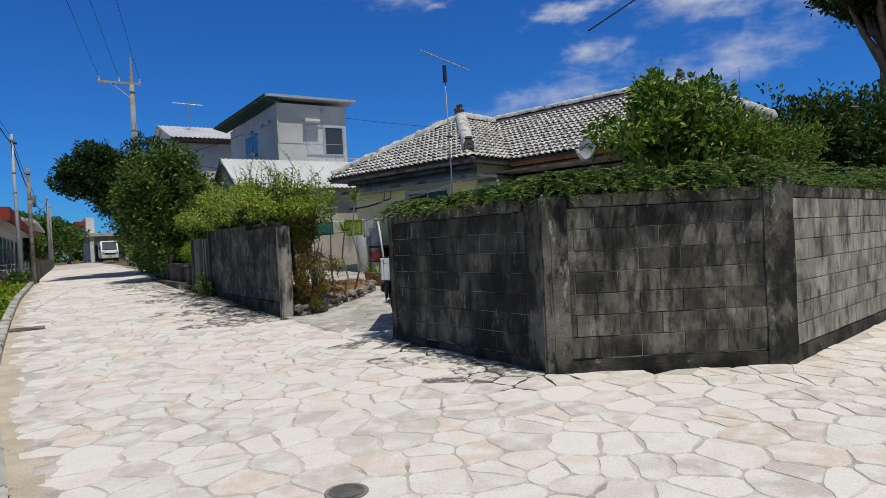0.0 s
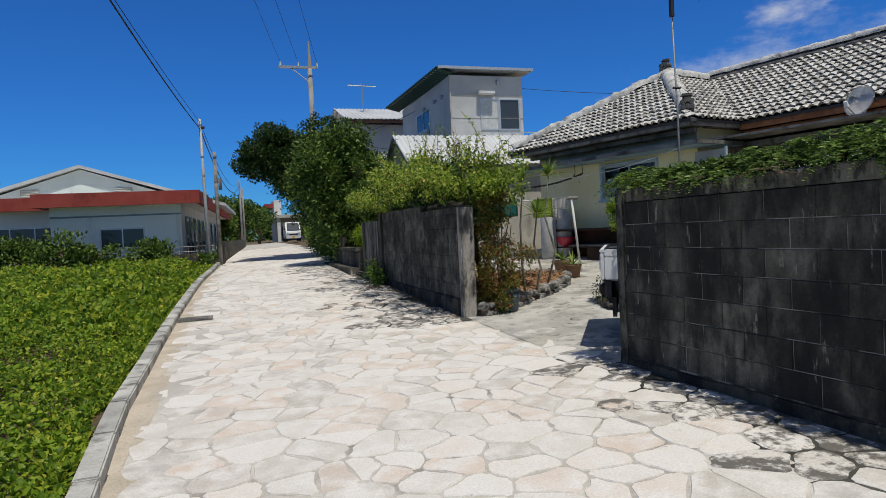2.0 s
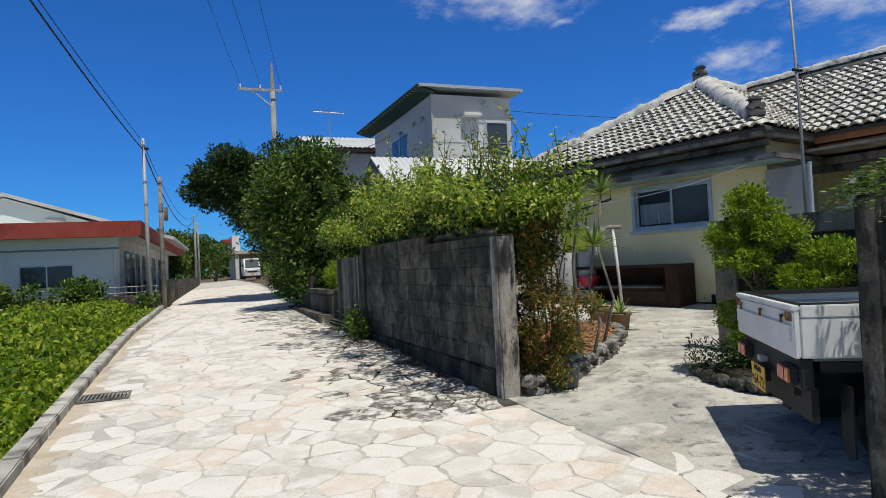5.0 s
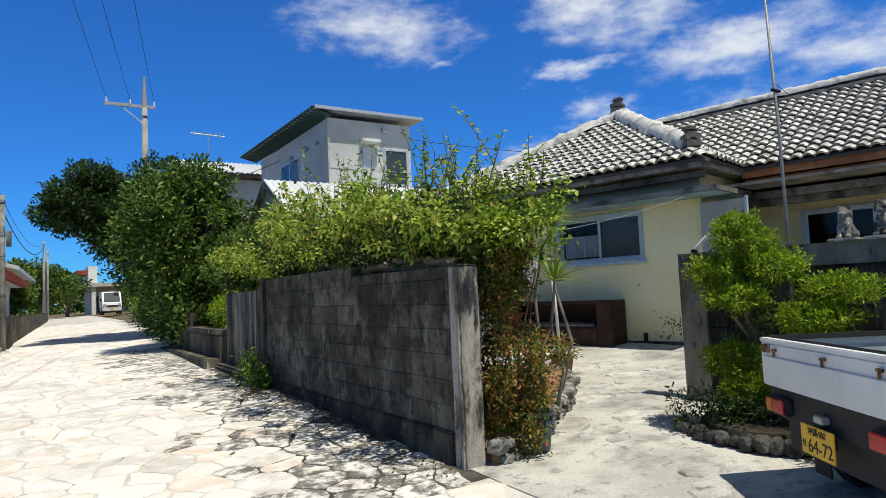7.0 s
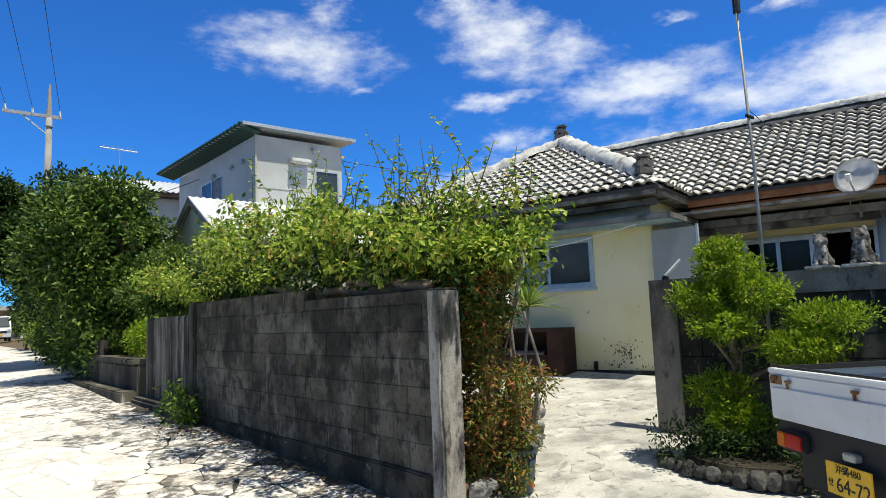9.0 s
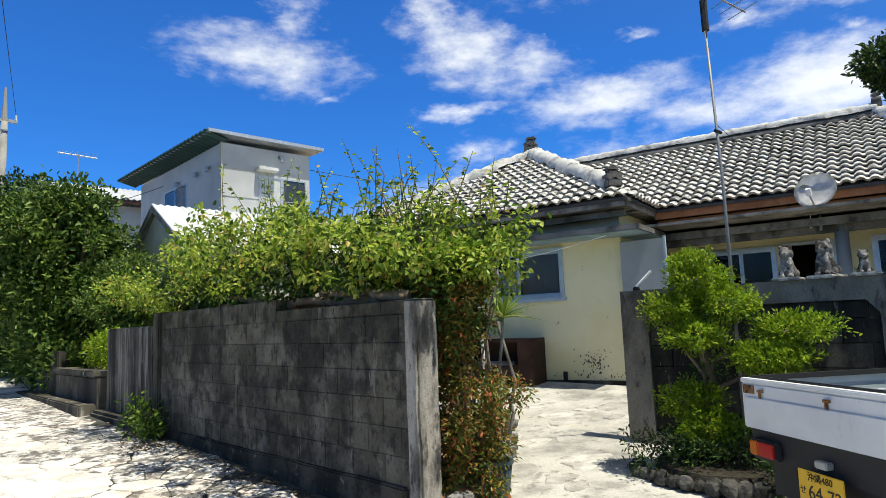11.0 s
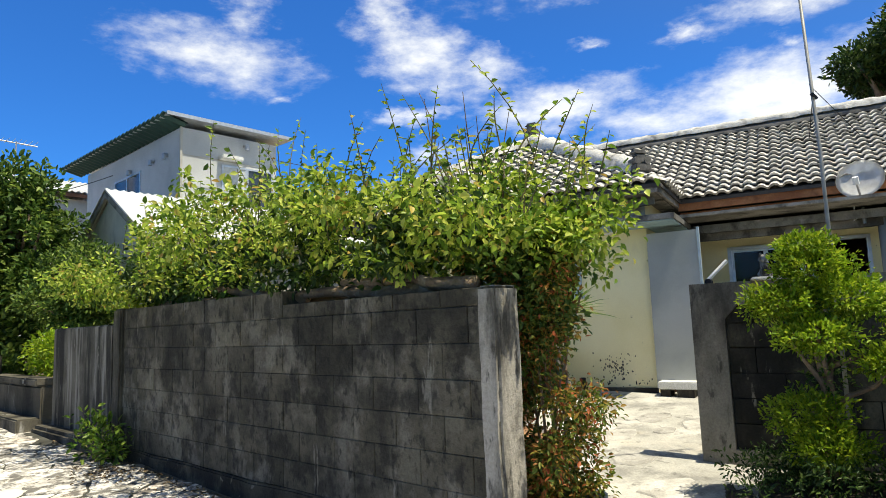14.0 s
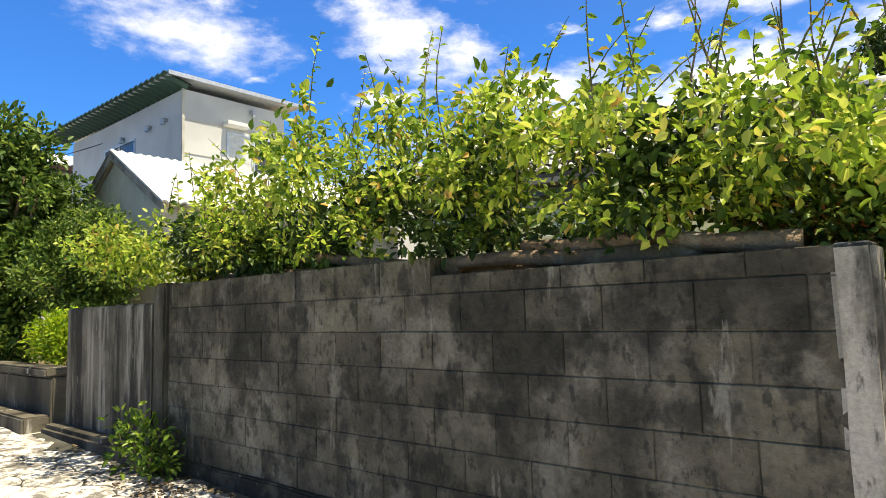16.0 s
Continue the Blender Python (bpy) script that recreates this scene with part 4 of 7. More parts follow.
def sliding_window(parent, x, u0, u1, z0, z1, material, panes=2, fw=0.05, ajar=False):
    win = part("window", boxes((x - 0.03, x + 0.08, u0, u1, z0, z0 + fw), (x - 0.03, x + 0.08, u0, u1, z1 - fw, z1), (x - 0.03, x + 0.08, u0, u0 + fw, z0 + fw, z1 - fw), (x - 0.03, x + 0.08, u1 - fw, u1, z0 + fw, z1 - fw)),
               material, parent, "painted window frame")
    w = (u1 - u0 - 2 * fw) / panes
    for i in range(0 if ajar else panes):
        a = u0 + fw + i * w
        xx = x + 0.02 + 0.025 * (i % 2)
        part("sash", boxes((xx, xx + 0.02, a, a + 0.03, z0 + fw, z1 - fw), (xx, xx + 0.02, a + w - 0.03, a + w, z0 + fw, z1 - fw), (xx, xx + 0.02, a + 0.03, a + w - 0.03, z0 + fw, z0 + fw + 0.03), (xx, xx + 0.02, a + 0.03, a + w - 0.03, z1 - fw - 0.03, z1 - fw)), material, win)
        p = part("pane", boxes((xx + 0.007, xx + 0.012, a + 0.03, a + w - 0.03, z0 + fw + 0.03, z1 - fw - 0.03)), M["pane_glass"], win)
        p.visible_shadow = False
    return win


win = sliding_window(house, 0.0, 0.0, 1.58, 2.04, 2.83, M["frame_blue"], fw=0.06)
part("sill", boxes((-0.06, -0.03, -0.04, 1.62, 2.0, 2.05)), M["frame_blue"], win)
# curtain behind the far pane, in folds
bm = bmesh.new()
row = [(0.125 + 0.016 * math.sin(i * 1.3), 0.84 + i * 0.02) for i in range(34)]
for (a, b), (c, d) in zip(row, row[1:]):
    bm.faces.new([bm.verts.new(p) for p in ((a, b, 2.16), (c, d, 2.16), (c, d, 2.52), (a, b, 2.52))])
part("curtain", bm, M["curtain"], win, "pale lace curtain")
part("insect_screen", boxes((0.085, 0.088, 0.07, 0.80, 2.11, 2.76)), M["screen_grey"], win, "grey insect screen")
sliding_window(house, 1.9, -2.75, -1.72, 2.05, 2.72, M["alu"])
sliding_window(house, 1.9, -3.55, -2.8, 0.9, 2.75, M["alu"], panes=1, ajar=True)
sliding_window(house, 1.9, -6.4, -4.0, 0.9, 2.75, M["alu"], panes=2)

# concrete canopies, blue underneath
cn = part("canopy", boxes((-0.62, -0.01, -1.38, 3.6, 2.9, 2.97), (-0.01, 0.78, -1.38, -0.93, 2.9, 2.97)), M["canopy"], house, "weathered thin concrete canopy")
part("canopy_underside", boxes((-0.6, -0.012, -1.36, 3.58, 2.885, 2.896), (-0.01, 0.76, -1.36, -0.93, 2.885, 2.896)), M["blue_trim"], cn)
cn = part("canopy", boxes((0.785, 1.895, -7.0, -0.93, 2.86, 2.94)), M["canopy"], house, "weathered thin concrete canopy")
part("canopy_edge", boxes((0.765, 0.783, -7.0, -1.40, 2.84, 2.95)), M["canopy"], cn)
part("beam", boxes((1.0, 1.12, -7.0, -1.0, 2.76, 2.855)), M["canopy"], house)
for u in (-3.66, -6.6):
    part("post", tube([(1.08, u, 0.6), (1.08, u, 2.86)], 0.085, 14), M["door_grey"], house, "round pale grey post", smooth=True)
part("verandah_slab", boxes((0.9, 1.9, -7.0, -1.0, 0.5, 0.92)), M["gable_grey"], house)
# eave boards
part("fascia", boxes((-0.58, -0.54, -1.2, 4.0, EAVE - 0.13, EAVE - 0.03)), M["wood_grey"], house)
part("fascia", boxes((-0.54, 0.9, -1.22, -1.18, EAVE - 0.13, EAVE - 0.03)), M["wood_grey"], house)
part("fascia", boxes((0.93, 0.97, -7.05, -1.2, EAVE - 0.17, EAVE - 0.03)), M["wood_brown"], house, "reddish brown fascia board")
part("purlin", boxes((1.05, 1.12, -7.0, -1.2, EAVE - 0.28, EAVE - 0.18)), M["wood_brown"], house)
part("purlin", boxes((-0.3, -0.22, -1.1, 3.6, EAVE - 0.23, EAVE - 0.14)), M["wood_grey"], house)

# roof: deck, tiles, mortared ridges
E1, E2, PK, JN = (-0.6, -1.25), (-0.6, 4.05), (2.15, 1.4), (3.7, 1.4)
VL, MR, RE, BL, BR = (0.9, -1.25), (0.9, -7.1), (3.7, -4.32), (6.5, 4.05), (6.5, -7.1)
slopes = [[E1, PK, E2], [VL, JN, PK, E1], [MR, RE, JN, VL], [E2, PK, JN, BL], [BL, JN, RE, BR], [BR, RE, MR]]
TOPS = {PK, JN, RE}


def at_roof(p):
    return Vector((p[0], p[1], RIDGE if p in TOPS else EAVE))


deck = bmesh.new()
for s in slopes:
    a = [deck.verts.new(at_roof(p) - Vector((0, 0, 0.02))) for p in s]
    b = [deck.verts.new(at_roof(p) - Vector((0, 0, 0.07))) for p in s]
    deck.faces.new(a)
    deck.faces.new(b[::-1])
    for i in range(len(a)):
        deck.faces.new((a[i], b[i], b[(i + 1) % len(a)], a[(i + 1) % len(a)]))
bmesh.ops.recalc_face_normals(deck, faces=deck.faces)
roof = part("roof", deck, M["deck"], house, "weathered grey S-tile roof with white mortared ridges")
TW, TC = 0.165, 0.215


def tile_bm(bm, m):
    """One S-shaped tile with a thick front lip."""
    prof = [(-0.10, 0.002), (-0.065, 0.034), (-0.02, 0.046), (0.025, 0.034), (0.06, 0.006), (0.105, 0.0)]
    rows = []
    for yy, dz in ((0.0, 0.058), (TC + 0.03, 0.004)):
        rows.append([bm.verts.new(m @ Vector((x * TW / 0.2, yy, z + dz))) for x, z in prof])
    edge_top = [bm.verts.new(v.co) for v in rows[0]]
    lip = [bm.verts.new(m @ Vector((x * TW / 0.2, 0.035, z * 0.8 + 0.018))) for x, z in prof]
    for i in range(5):
        bm.faces.new((rows[0][i], rows[0][i + 1], rows[1][i + 1], rows[1][i]))
        bm.faces.new((lip[i], lip[i + 1], edge_top[i + 1], edge_top[i]))


one = bmesh.new()
tile_bm(one, I4)
tile_me = mesh_of("roof_tile", one, M["tile"], smooth=True)
rest = bmesh.new()


def inside(p, poly):
    res = False
    for (x0, y0), (x1, y1) in zip(poly, poly[1:] + poly[:1]):
        if (y0 > p[1]) != (y1 > p[1]) and p[0] < (x1 - x0) * (p[1] - y0) / (y1 - y0) + x0:
            res = not res
    return res


trng = random.Random(21)
made = 0
for k, s in enumerate(slopes[:4]):
    lo = [at_roof(p) for p in s if p not in TOPS]
    hi = at_roof(next(p for p in s if p in TOPS))
    if len(lo) == 1:
        lo.append(lo[0])
    along = ((lo[0] - lo[-1]) if (lo[0] - lo[-1]).length > 0.01 else Vector((0, 1, 0))).normalized()
    nrm = along.cross(hi - lo[0]).normalized()
    if nrm.z < 0:
        along, nrm = -along, -nrm
    up = nrm.cross(along)
    org = lo[0]
    cs = [((at_roof(p) - org).dot(along), (at_roof(p) - org).dot(up)) for p in s]
    a0, a1 = min(c[0] for c in cs), max(c[0] for c in cs)
    b1 = max(c[1] for c in cs)
    rot = Matrix((along, up, nrm)).transposed().to_4x4()
    r = 0
    while r * TC < b1:
        q = a0 + TW * 0.5
        while q < a1:
            mid = (q, r * TC + TC * 0.45)
            if inside(mid, cs):
                pos = org + along * q + up * (r * TC - 0.05) + nrm * (-0.015 + trng.uniform(-0.004, 0.006))
                m = Matrix.Translation(pos) @ rot @ pose(0, 0, 0, trng.uniform(-0.8, 0.8), trng.uniform(-1, 1), trng.uniform(-1.2, 1.2))
                close = (k in (0, 1) or (k == 2 and pos.y > -3.4))
                if close and made < 300:
                    ob = new("roof_tile", tile_me)
                    ob.parent = roof
                    ob.matrix_basis = m
                    made += 1
                else:
                    tile_bm(rest, m)
            q += TW
        r += 1
tagged(part("far_tiles", rest, M["tile_far"], roof, smooth=True), kind="stuff")


def ridge(a, b, w, h, material, lumps=0.03, seed=0, pieces=False):
    """A lumpy mortared ridge between two points of the roof."""
    a, b = Vector(a), Vector(b)
    L = (b - a).length
    k = max(4, int(L / 0.09))
    d = (b - a).normalized()
    s = d.cross(Vector((0, 0, 1))).normalized()
    n = s.cross(d)
    bm = bmesh.new()
    rings = []
    for i in range(k + 1):
        p = a.lerp(b, i / k)
        ring = []
        scal = 1 + (0.16 * abs(math.sin(i * 0.09 / 0.27 * math.pi)) if pieces else 0)
        for x, z in ((-1, -0.3), (-1, 0.35), (-0.62, 0.85), (0, 1.05), (0.62, 0.85), (1, 0.35), (1, -0.3)):
            jit = noise.noise((p + Vector((x, z, seed))) * 6.0) * lumps + noise.noise((p + Vector((x, z, seed))) * 17.0) * lumps * 0.6
            ring.append(bm.verts.new(p + s * (x * w / 2 + jit) + n * (z * h * scal + jit)))
        rings.append(ring)
    for r0, r1 in zip(rings, rings[1:]):
        for i in range(6):
            bm.faces.new((r0[i], r0[i + 1], r1[i + 1], r1[i]))
    bm.faces.new(rings[0])
    bm.faces.new(rings[-1][::-1])
    bmesh.ops.recalc_face_normals(bm, faces=bm.faces)
    return part("ridge_cap", bm, material, roof, "white mortared ridge", smooth=True)


up3 = Vector((0, 0, 0.05))
hip0 = at_roof(E1).lerp(at_roof(PK), 0.12)
ridge(hip0 + up3, at_roof(PK) + up3, 0.30, 0.14, M["lime_mortar"], 0.04, 1)
ridge(at_roof(E2).lerp(at_roof(PK), 0.03) + up3, at_roof(PK) + up3, 0.26, 0.13, M["lime_mortar"], 0.05, 2)
ridge(at_roof(PK) + up3, at_roof(JN) + up3, 0.24, 0.13, M["lime_mortar"], 0.03, 3)
ridge(at_roof(RE) + up3 * 0.2, at_roof(JN) + up3 * 0.2, 0.26, 0.09, M["ornament"], 0.015, 4)
ridge(at_roof(RE) + up3 * 2.6, at_roof(JN) + up3 * 2.6, 0.24, 0.09, M["lime_mortar"], 0.025, 5, pieces=True)
ridge(at_roof(RE) + up3, at_roof(MR) + up3, 0.24, 0.13, M["lime_mortar"], 0.04, 6)
ridge(at_roof(JN) + up3, at_roof(BL) + up3, 0.24, 0.13, M["lime_mortar"], 0.04, 7)


def ornament(p, s, yaw):
    """A ridge-end tile: a scrolled block on a stepped foot."""
    bm = bmesh.new()
    m = Matrix.Translation(p) @ pose(0, 0, 0, 0, 0, yaw)
    box(bm, -0.13 * s, 0.13 * s, -0.16 * s, 0.16 * s, -0.05 * s, 0.1 * s, m=m, bevel=0.02 * s)
    box(bm, -0.10 * s, 0.10 * s, -0.12 * s, 0.12 * s, 0.1 * s, 0.28 * s, m=m, bevel=0.04 * s)
    box(bm, -0.07 * s, 0.12 * s, -0.16 * s, 0.16 * s, 0.26 * s, 0.38 * s, m=m, bevel=0.05 * s)
    for sy in (-1, 1):
        tube([m @ Vector((-0.12 * s, sy * 0.1 * s, 0.16 * s)), m @ Vector((0.12 * s, sy * 0.1 * s, 0.16 * s))], 0.07 * s, 10, bm)
    return part("ridge_ornament", bm, M["ornament"], roof, "dark carved ridge-end tile")


ornament(at_roof(PK) + Vector((-0.06, 0, 0.12)), 0.72, 0)
ornament(at_roof(E1).lerp(at_roof(PK), 0.11) + Vector((0, 0, 0.06)), 0.72, 45)
ornament(at_roof(RE) + Vector((0, 0, 0.18)), 0.6, 90)

# open grey door, step, shelf against the wall
dr = thing("open_door", "grey painted flush door standing open against the wall", "door", HM)
part("door_leaf", boxes((-0.09, -0.05, -1.55, -0.93, 0.87, 2.80), bevel=0.004), M["door_grey"], dr)
part("edge_strip", boxes((-0.10, -0.04, -1.58, -1.551, 0.86, 2.83)), M["frame_blue"], dr)
part("handle", tube([(-0.092, -1.46, 1.78), (-0.13, -1.46, 1.78), (-0.13, -1.40, 1.78)], 0.012, 8), M["steel"], dr)
st = thing("door_step", "pale concrete block step by the door", "step", HM)
gzs = ground(8.6, 12.0)
part("slab", boxes((-0.34, 0.02, -1.45, -0.98, gzs + 0.1, gzs + 0.19), bevel=0.012), M["white_paint"], st)
part("support", boxes((-0.3, 0.0, -1.4, -1.2, gzs - 0.15, gzs + 0.098), (-0.3, 0.0, -1.12, -1.0, gzs - 0.15, gzs + 0.098)), M["concrete_dark"], st)
bx = thing("wooden_shelf", "dark brown wooden shelf unit with planks against the wall", "shelf", HM)
zb = 0.66
part("body", boxes((-0.50, -0.05, 0.36, 0.62, zb, 1.45), (-0.50, -0.05, 3.0, 3.1, zb, 1.45), (-0.10, -0.05, 0.621, 2.999, zb, 1.45), (-0.50, -0.101, 0.621, 2.999, 1.40, 1.45), bevel=0.006), M["wood_dark"], bx)
part("shelf_board", boxes((-0.48, -0.101, 0.622, 2.998, 1.02, 1.05)), M["wood_dark"], bx)
part("front_panel", boxes((-0.49, -0.47, 0.63, 1.6, zb, 1.015)), M["wood_dark"], bx)
for i in range(3):
    part("plank", boxes((-0.46 + i * 0.1, -0.38 + i * 0.1, 0.7 + 0.05 * i, 2.2, 1.052, 1.08 + 0.01 * i)), M["wood_grey"], bx)

# ---- further buildings ----
def clad_box(bld, x0, x1, y0, y1, z0, z1, material, name="wall"):
    return part(name, boxes((x0, x1, y0, y1, z0, z1)), material, bld)


def flat_window(bld, face, a0, a1, z0, z1, c, mat_frame, panes=2, out=0.03, dark="pane_dark"):
    """A window on a face: 'x' looks towards -x at x=c; 'y' towards -y at y=c."""
    def bx(a, b, p, q, d0, d1):
        return (c + d0, c + d1, a, b, p, q) if face == "x" else (a, b, c + d0, c + d1, p, q)
    f = 0.05
    win = part("window", boxes(bx(a0, a1, z0, z0 + f, -out, 0.02), bx(a0, a1, z1 - f, z1, -out, 0.02), bx(a0, a0 + f, z0 + f, z1 - f, -out, 0.02), bx(a1 - f, a1, z0 + f, z1 - f, -out, 0.02),
                               *[bx(a0 + (a1 - a0) * i / panes - 0.02, a0 + (a1 - a0) * i / panes + 0.02, z0 + f, z1 - f, -out, 0.02) for i in range(1, panes)]), mat_frame, bld)
    part("pane", boxes(bx(a0 + f, a1 - f, z0 + f, z1 - f, -0.008, 0.01)), M[dark], win)
    return win


def corrugated(p00, p10, p11, p01, waves, amp, thick=0.03):
    """A corrugated sheet: p00-p10 along the waves' count, p00-p01 down the slope."""
    bm = bmesh.new()
    k = waves * 6
    a, b, c, d = map(Vector, (p00, p10, p11, p01))
    n = (b - a).cross(d - a).normalized()
    if n.z < 0:
        n = -n
    prev = None
    for i in range(k + 1):
        t = i / k
        off = n * amp * math.sin(t * waves * 2 * math.pi)
        q = [bm.verts.new(a.lerp(b, t) + off), bm.verts.new(d.lerp(c, t) + off), bm.verts.new(d.lerp(c, t) + off - n * thick), bm.verts.new(a.lerp(b, t) + off - n * thick)]
        if prev:
            for j in range(4):
                bm.faces.new((prev[j], q[j], q[(j + 1) % 4], prev[(j + 1) % 4]))
        prev = q
    bmesh.ops.recalc_face_normals(bm, faces=bm.faces)
    return bm


# two-storey grey panel house with a thin mono-pitch roof
tb = thing("panel_house", "two-storey pale grey panel house with a dark green eave", "house")
part("upper_wall", boxes((8.55, 11.5, 25.25, 32.4, 0.5, 7.36)), M["white_wall"], tb)
for z in (4.9, 5.75, 6.6):
    part("panel_joint", boxes((8.52, 11.53, 25.235, 25.247, z, z + 0.018)), M["gable_grey"], tb)
part("corner_trim", boxes((8.50, 8.56, 25.2, 25.26, 0.5, 7.36)), M["gable_grey"], tb)
part("roof_slab", panel_bm([(8.0, 24.9, 7.62), (11.85, 24.9, 7.62), (11.85, 33.2, 7.72), (8.0, 33.2, 7.72)], (0, 0, -0.1)), M["alu"], tb)
part("roof_edge", corrugated((7.92, 24.95, 7.58), (7.92, 33.2, 7.68), (8.6, 33.2, 7.5), (8.6, 24.95, 7.40), 28, 0.035), M["green_roof"], tb)
flat_window(tb, "y", 10.5, 11.36, 5.3, 6.5, 25.25, M["alu"], panes=1)
flat_window(tb, "y", 9.72, 10.498, 5.3, 6.5, 25.25, M["alu"], panes=1, dark="curtain")
part("awning", boxes((9.6, 10.25, 24.95, 25.24, 6.62, 6.74), bevel=0.02), M["white_paint"], tb)
flat_window(tb, "x", 27.9, 29.9, 5.55, 6.65, 8.55, M["alu"])
wg = part("window_guard", boxes((8.33, 8.36, 27.9, 29.3, 5.75, 5.78), (8.33, 8.36, 27.9, 29.3, 5.35, 5.38)), M["alu"], tb)
for i in range(15):
    part("bar", boxes((8.335, 8.355, 27.92 + i * 0.096, 27.94 + i * 0.096, 5.381, 5.749)), M["alu"], wg)
for yy in (26.1, 27.0, 28.6):
    part("vent", tube([(8.54, yy, 6.75), (8.44, yy, 6.75), (8.44, yy, 6.62)], 0.06, 8), M["steel"], tb)
part("vent", tube([(10.45, 25.24, 7.15), (10.45, 25.12, 7.15), (10.45, 25.12, 7.0)], 0.07, 8), M["steel"], tb)
bal = part("balcony_rail", boxes((9.6, 12.4, 23.9, 23.94, 4.98, 5.02), (9.6, 12.4, 23.9, 23.94, 4.72, 4.75)), M["alu"], tb)
for i in range(8):
    part("rail_post", boxes((9.6 + i * 0.39, 9.63 + i * 0.39, 23.9, 23.94, 4.5, 4.98)), M["alu"], bal)
part("lower_block", boxes((8.56, 14.5, 22.6, 25.24, 0.5, 4.5)), M["white_wall"], tb)
# lower shed with a gable towards the lane
sh = thing("shed", "grey rendered shed with a white corrugated metal gable roof", "shed")
part("gable_wall", panel_bm([(5.3, 19.55, 0.5), (5.3, 22.5, 0.5), (5.3, 22.5, 3.45), (5.3, 21.07, 4.32), (5.3, 19.55, 3.42)], (0.15, 0, 0)), M["gable_grey"], sh)
part("side_wall", boxes((5.455, 10.2, 19.55, 19.7, 0.5, 3.4)), M["gable_grey"], sh)
part("back_wall", boxes((5.455, 10.2, 22.35, 22.5, 0.5, 3.4)), M["gable_grey"], sh)
part("roof_sheet", corrugated((5.19, 21.07, 4.46), (10.3, 21.07, 4.46), (10.3, 19.25, 3.38), (5.19, 19.25, 3.38), 34, 0.016), M["metal_roof"], sh)
part("roof_sheet", corrugated((5.19, 21.07, 4.46), (10.3, 21.07, 4.46), (10.3, 22.85, 3.38), (5.19, 22.85, 3.38), 34, 0.016), M["metal_roof"], sh)
part("barge_board", panel_bm([(5.2, 21.07, 4.42), (5.2, 19.2, 3.30), (5.2, 19.2, 3.19), (5.2, 21.07, 4.29)], (0.03, 0, 0)), M["wood_grey"], sh)
part("barge_board", panel_bm([(5.2, 21.07, 4.42), (5.2, 22.9, 3.30), (5.2, 22.9, 3.19), (5.2, 21.07, 4.29)], (0.03, 0, 0)), M["wood_grey"], sh)
# house further back with a pale metal roof
fh = thing("far_house", "far pale house with a light grey metal roof", "house")
part("wall", boxes((7.4, 14.5, 40.0, 47.0, 0.5, 8.0)), M["white_wall"], fh)
part("roof_sheet", corrugated((7.0, 43.5, 9.6), (14.8, 43.5, 9.6), (14.8, 39.4, 8.25), (7.0, 39.4, 8.25), 30, 0.03), M["metal_roof"], fh)
part("roof_sheet", corrugated((7.0, 43.5, 9.6), (14.8, 43.5, 9.6), (14.8, 47.6, 8.25), (7.0, 47.6, 8.25), 30, 0.03), M["metal_roof"], fh)
part("eave_board", boxes((7.0, 14.8, 39.4, 39.5, 8.0, 8.15)), M["wood_dark"], fh)
part("gable", panel_bm([(7.39, 40.0, 8.0), (7.39, 47.0, 8.0), (7.39, 43.5, 9.45)], (0.1, 0, 0)), M["white_wall"], fh)

# community hall over the field: mint walls, red fascia, gabled roof behind
HX, HY = -1.3, 27.9
hl = thing("village_hall", "low pale mint hall with a dark red parapet fascia", "building", pose(HX, HY, 0, 0, 0, -2.3) @ pose(-HX, -HY, 0))
part("front_wall", boxes((-5.6, HX, HY, HY + 0.2, 0.5, 3.2)), M["mint_wall"], hl)
part("porch_wall", boxes((-11.0, -5.6, HY + 1.6, HY + 1.8, 0.5, 3.2)), M["mint_wall"], hl)
part("side_wall", boxes((HX - 0.2, HX, HY + 0.2, HY + 27, 0.5, 3.2)), M["white_paint"], hl)
part("back_wall", boxes((-11.0, -10.8, HY + 1.8, HY + 27, 0.5, 3.2), (-10.8, HX - 0.2, HY + 26.8, HY + 27, 0.5, 3.2)), M["mint_wall"], hl)
part("fascia", boxes((-5.8, HX + 0.75, HY - 0.75, HY - 0.6, 2.98, 3.45), (HX + 0.6, HX + 0.75, HY - 0.6, HY + 27, 2.98, 3.45), (-5.95, -5.8, HY - 0.75, HY + 0.9, 2.98, 3.45), (-12.0, -5.95, HY + 0.9, HY + 1.05, 2.98, 3.45)), M["red_fascia"], hl, "dark red parapet fascia")
part("soffit", boxes((-5.8, HX + 0.6, HY - 0.6, HY, 3.0, 3.06), (HX, HX + 0.6, HY, HY + 27, 3.0, 3.06), (-12, -5.8, HY + 1.05, HY + 1.6, 3.0, 3.06)), M["white_paint"], hl)
part("flat_roof", boxes((-5.8, HX + 0.6, HY - 0.6, HY + 27, 3.2, 3.28), (-12, -5.8, HY + 1.06, HY + 27, 3.2, 3.28)), M["gable_grey"], hl)
part("string_course", boxes((-5.6, HX + 0.01, HY - 0.03, HY, 2.62, 2.68)), M["blue_trim"], hl)
part("downpipe", tube([(HX - 0.12, HY - 0.06, 2.6), (HX - 0.12, HY - 0.06, 0.5)], 0.04, 8), M["mint_wall"], hl)
part("gable_wall", panel_bm([(-11.2, 34.0, 3.28), (-0.9, 34.0, 3.28), (-6.0, 34.0, 5.0)], (0, 0.2, 0)), M["mint_wall"], hl)
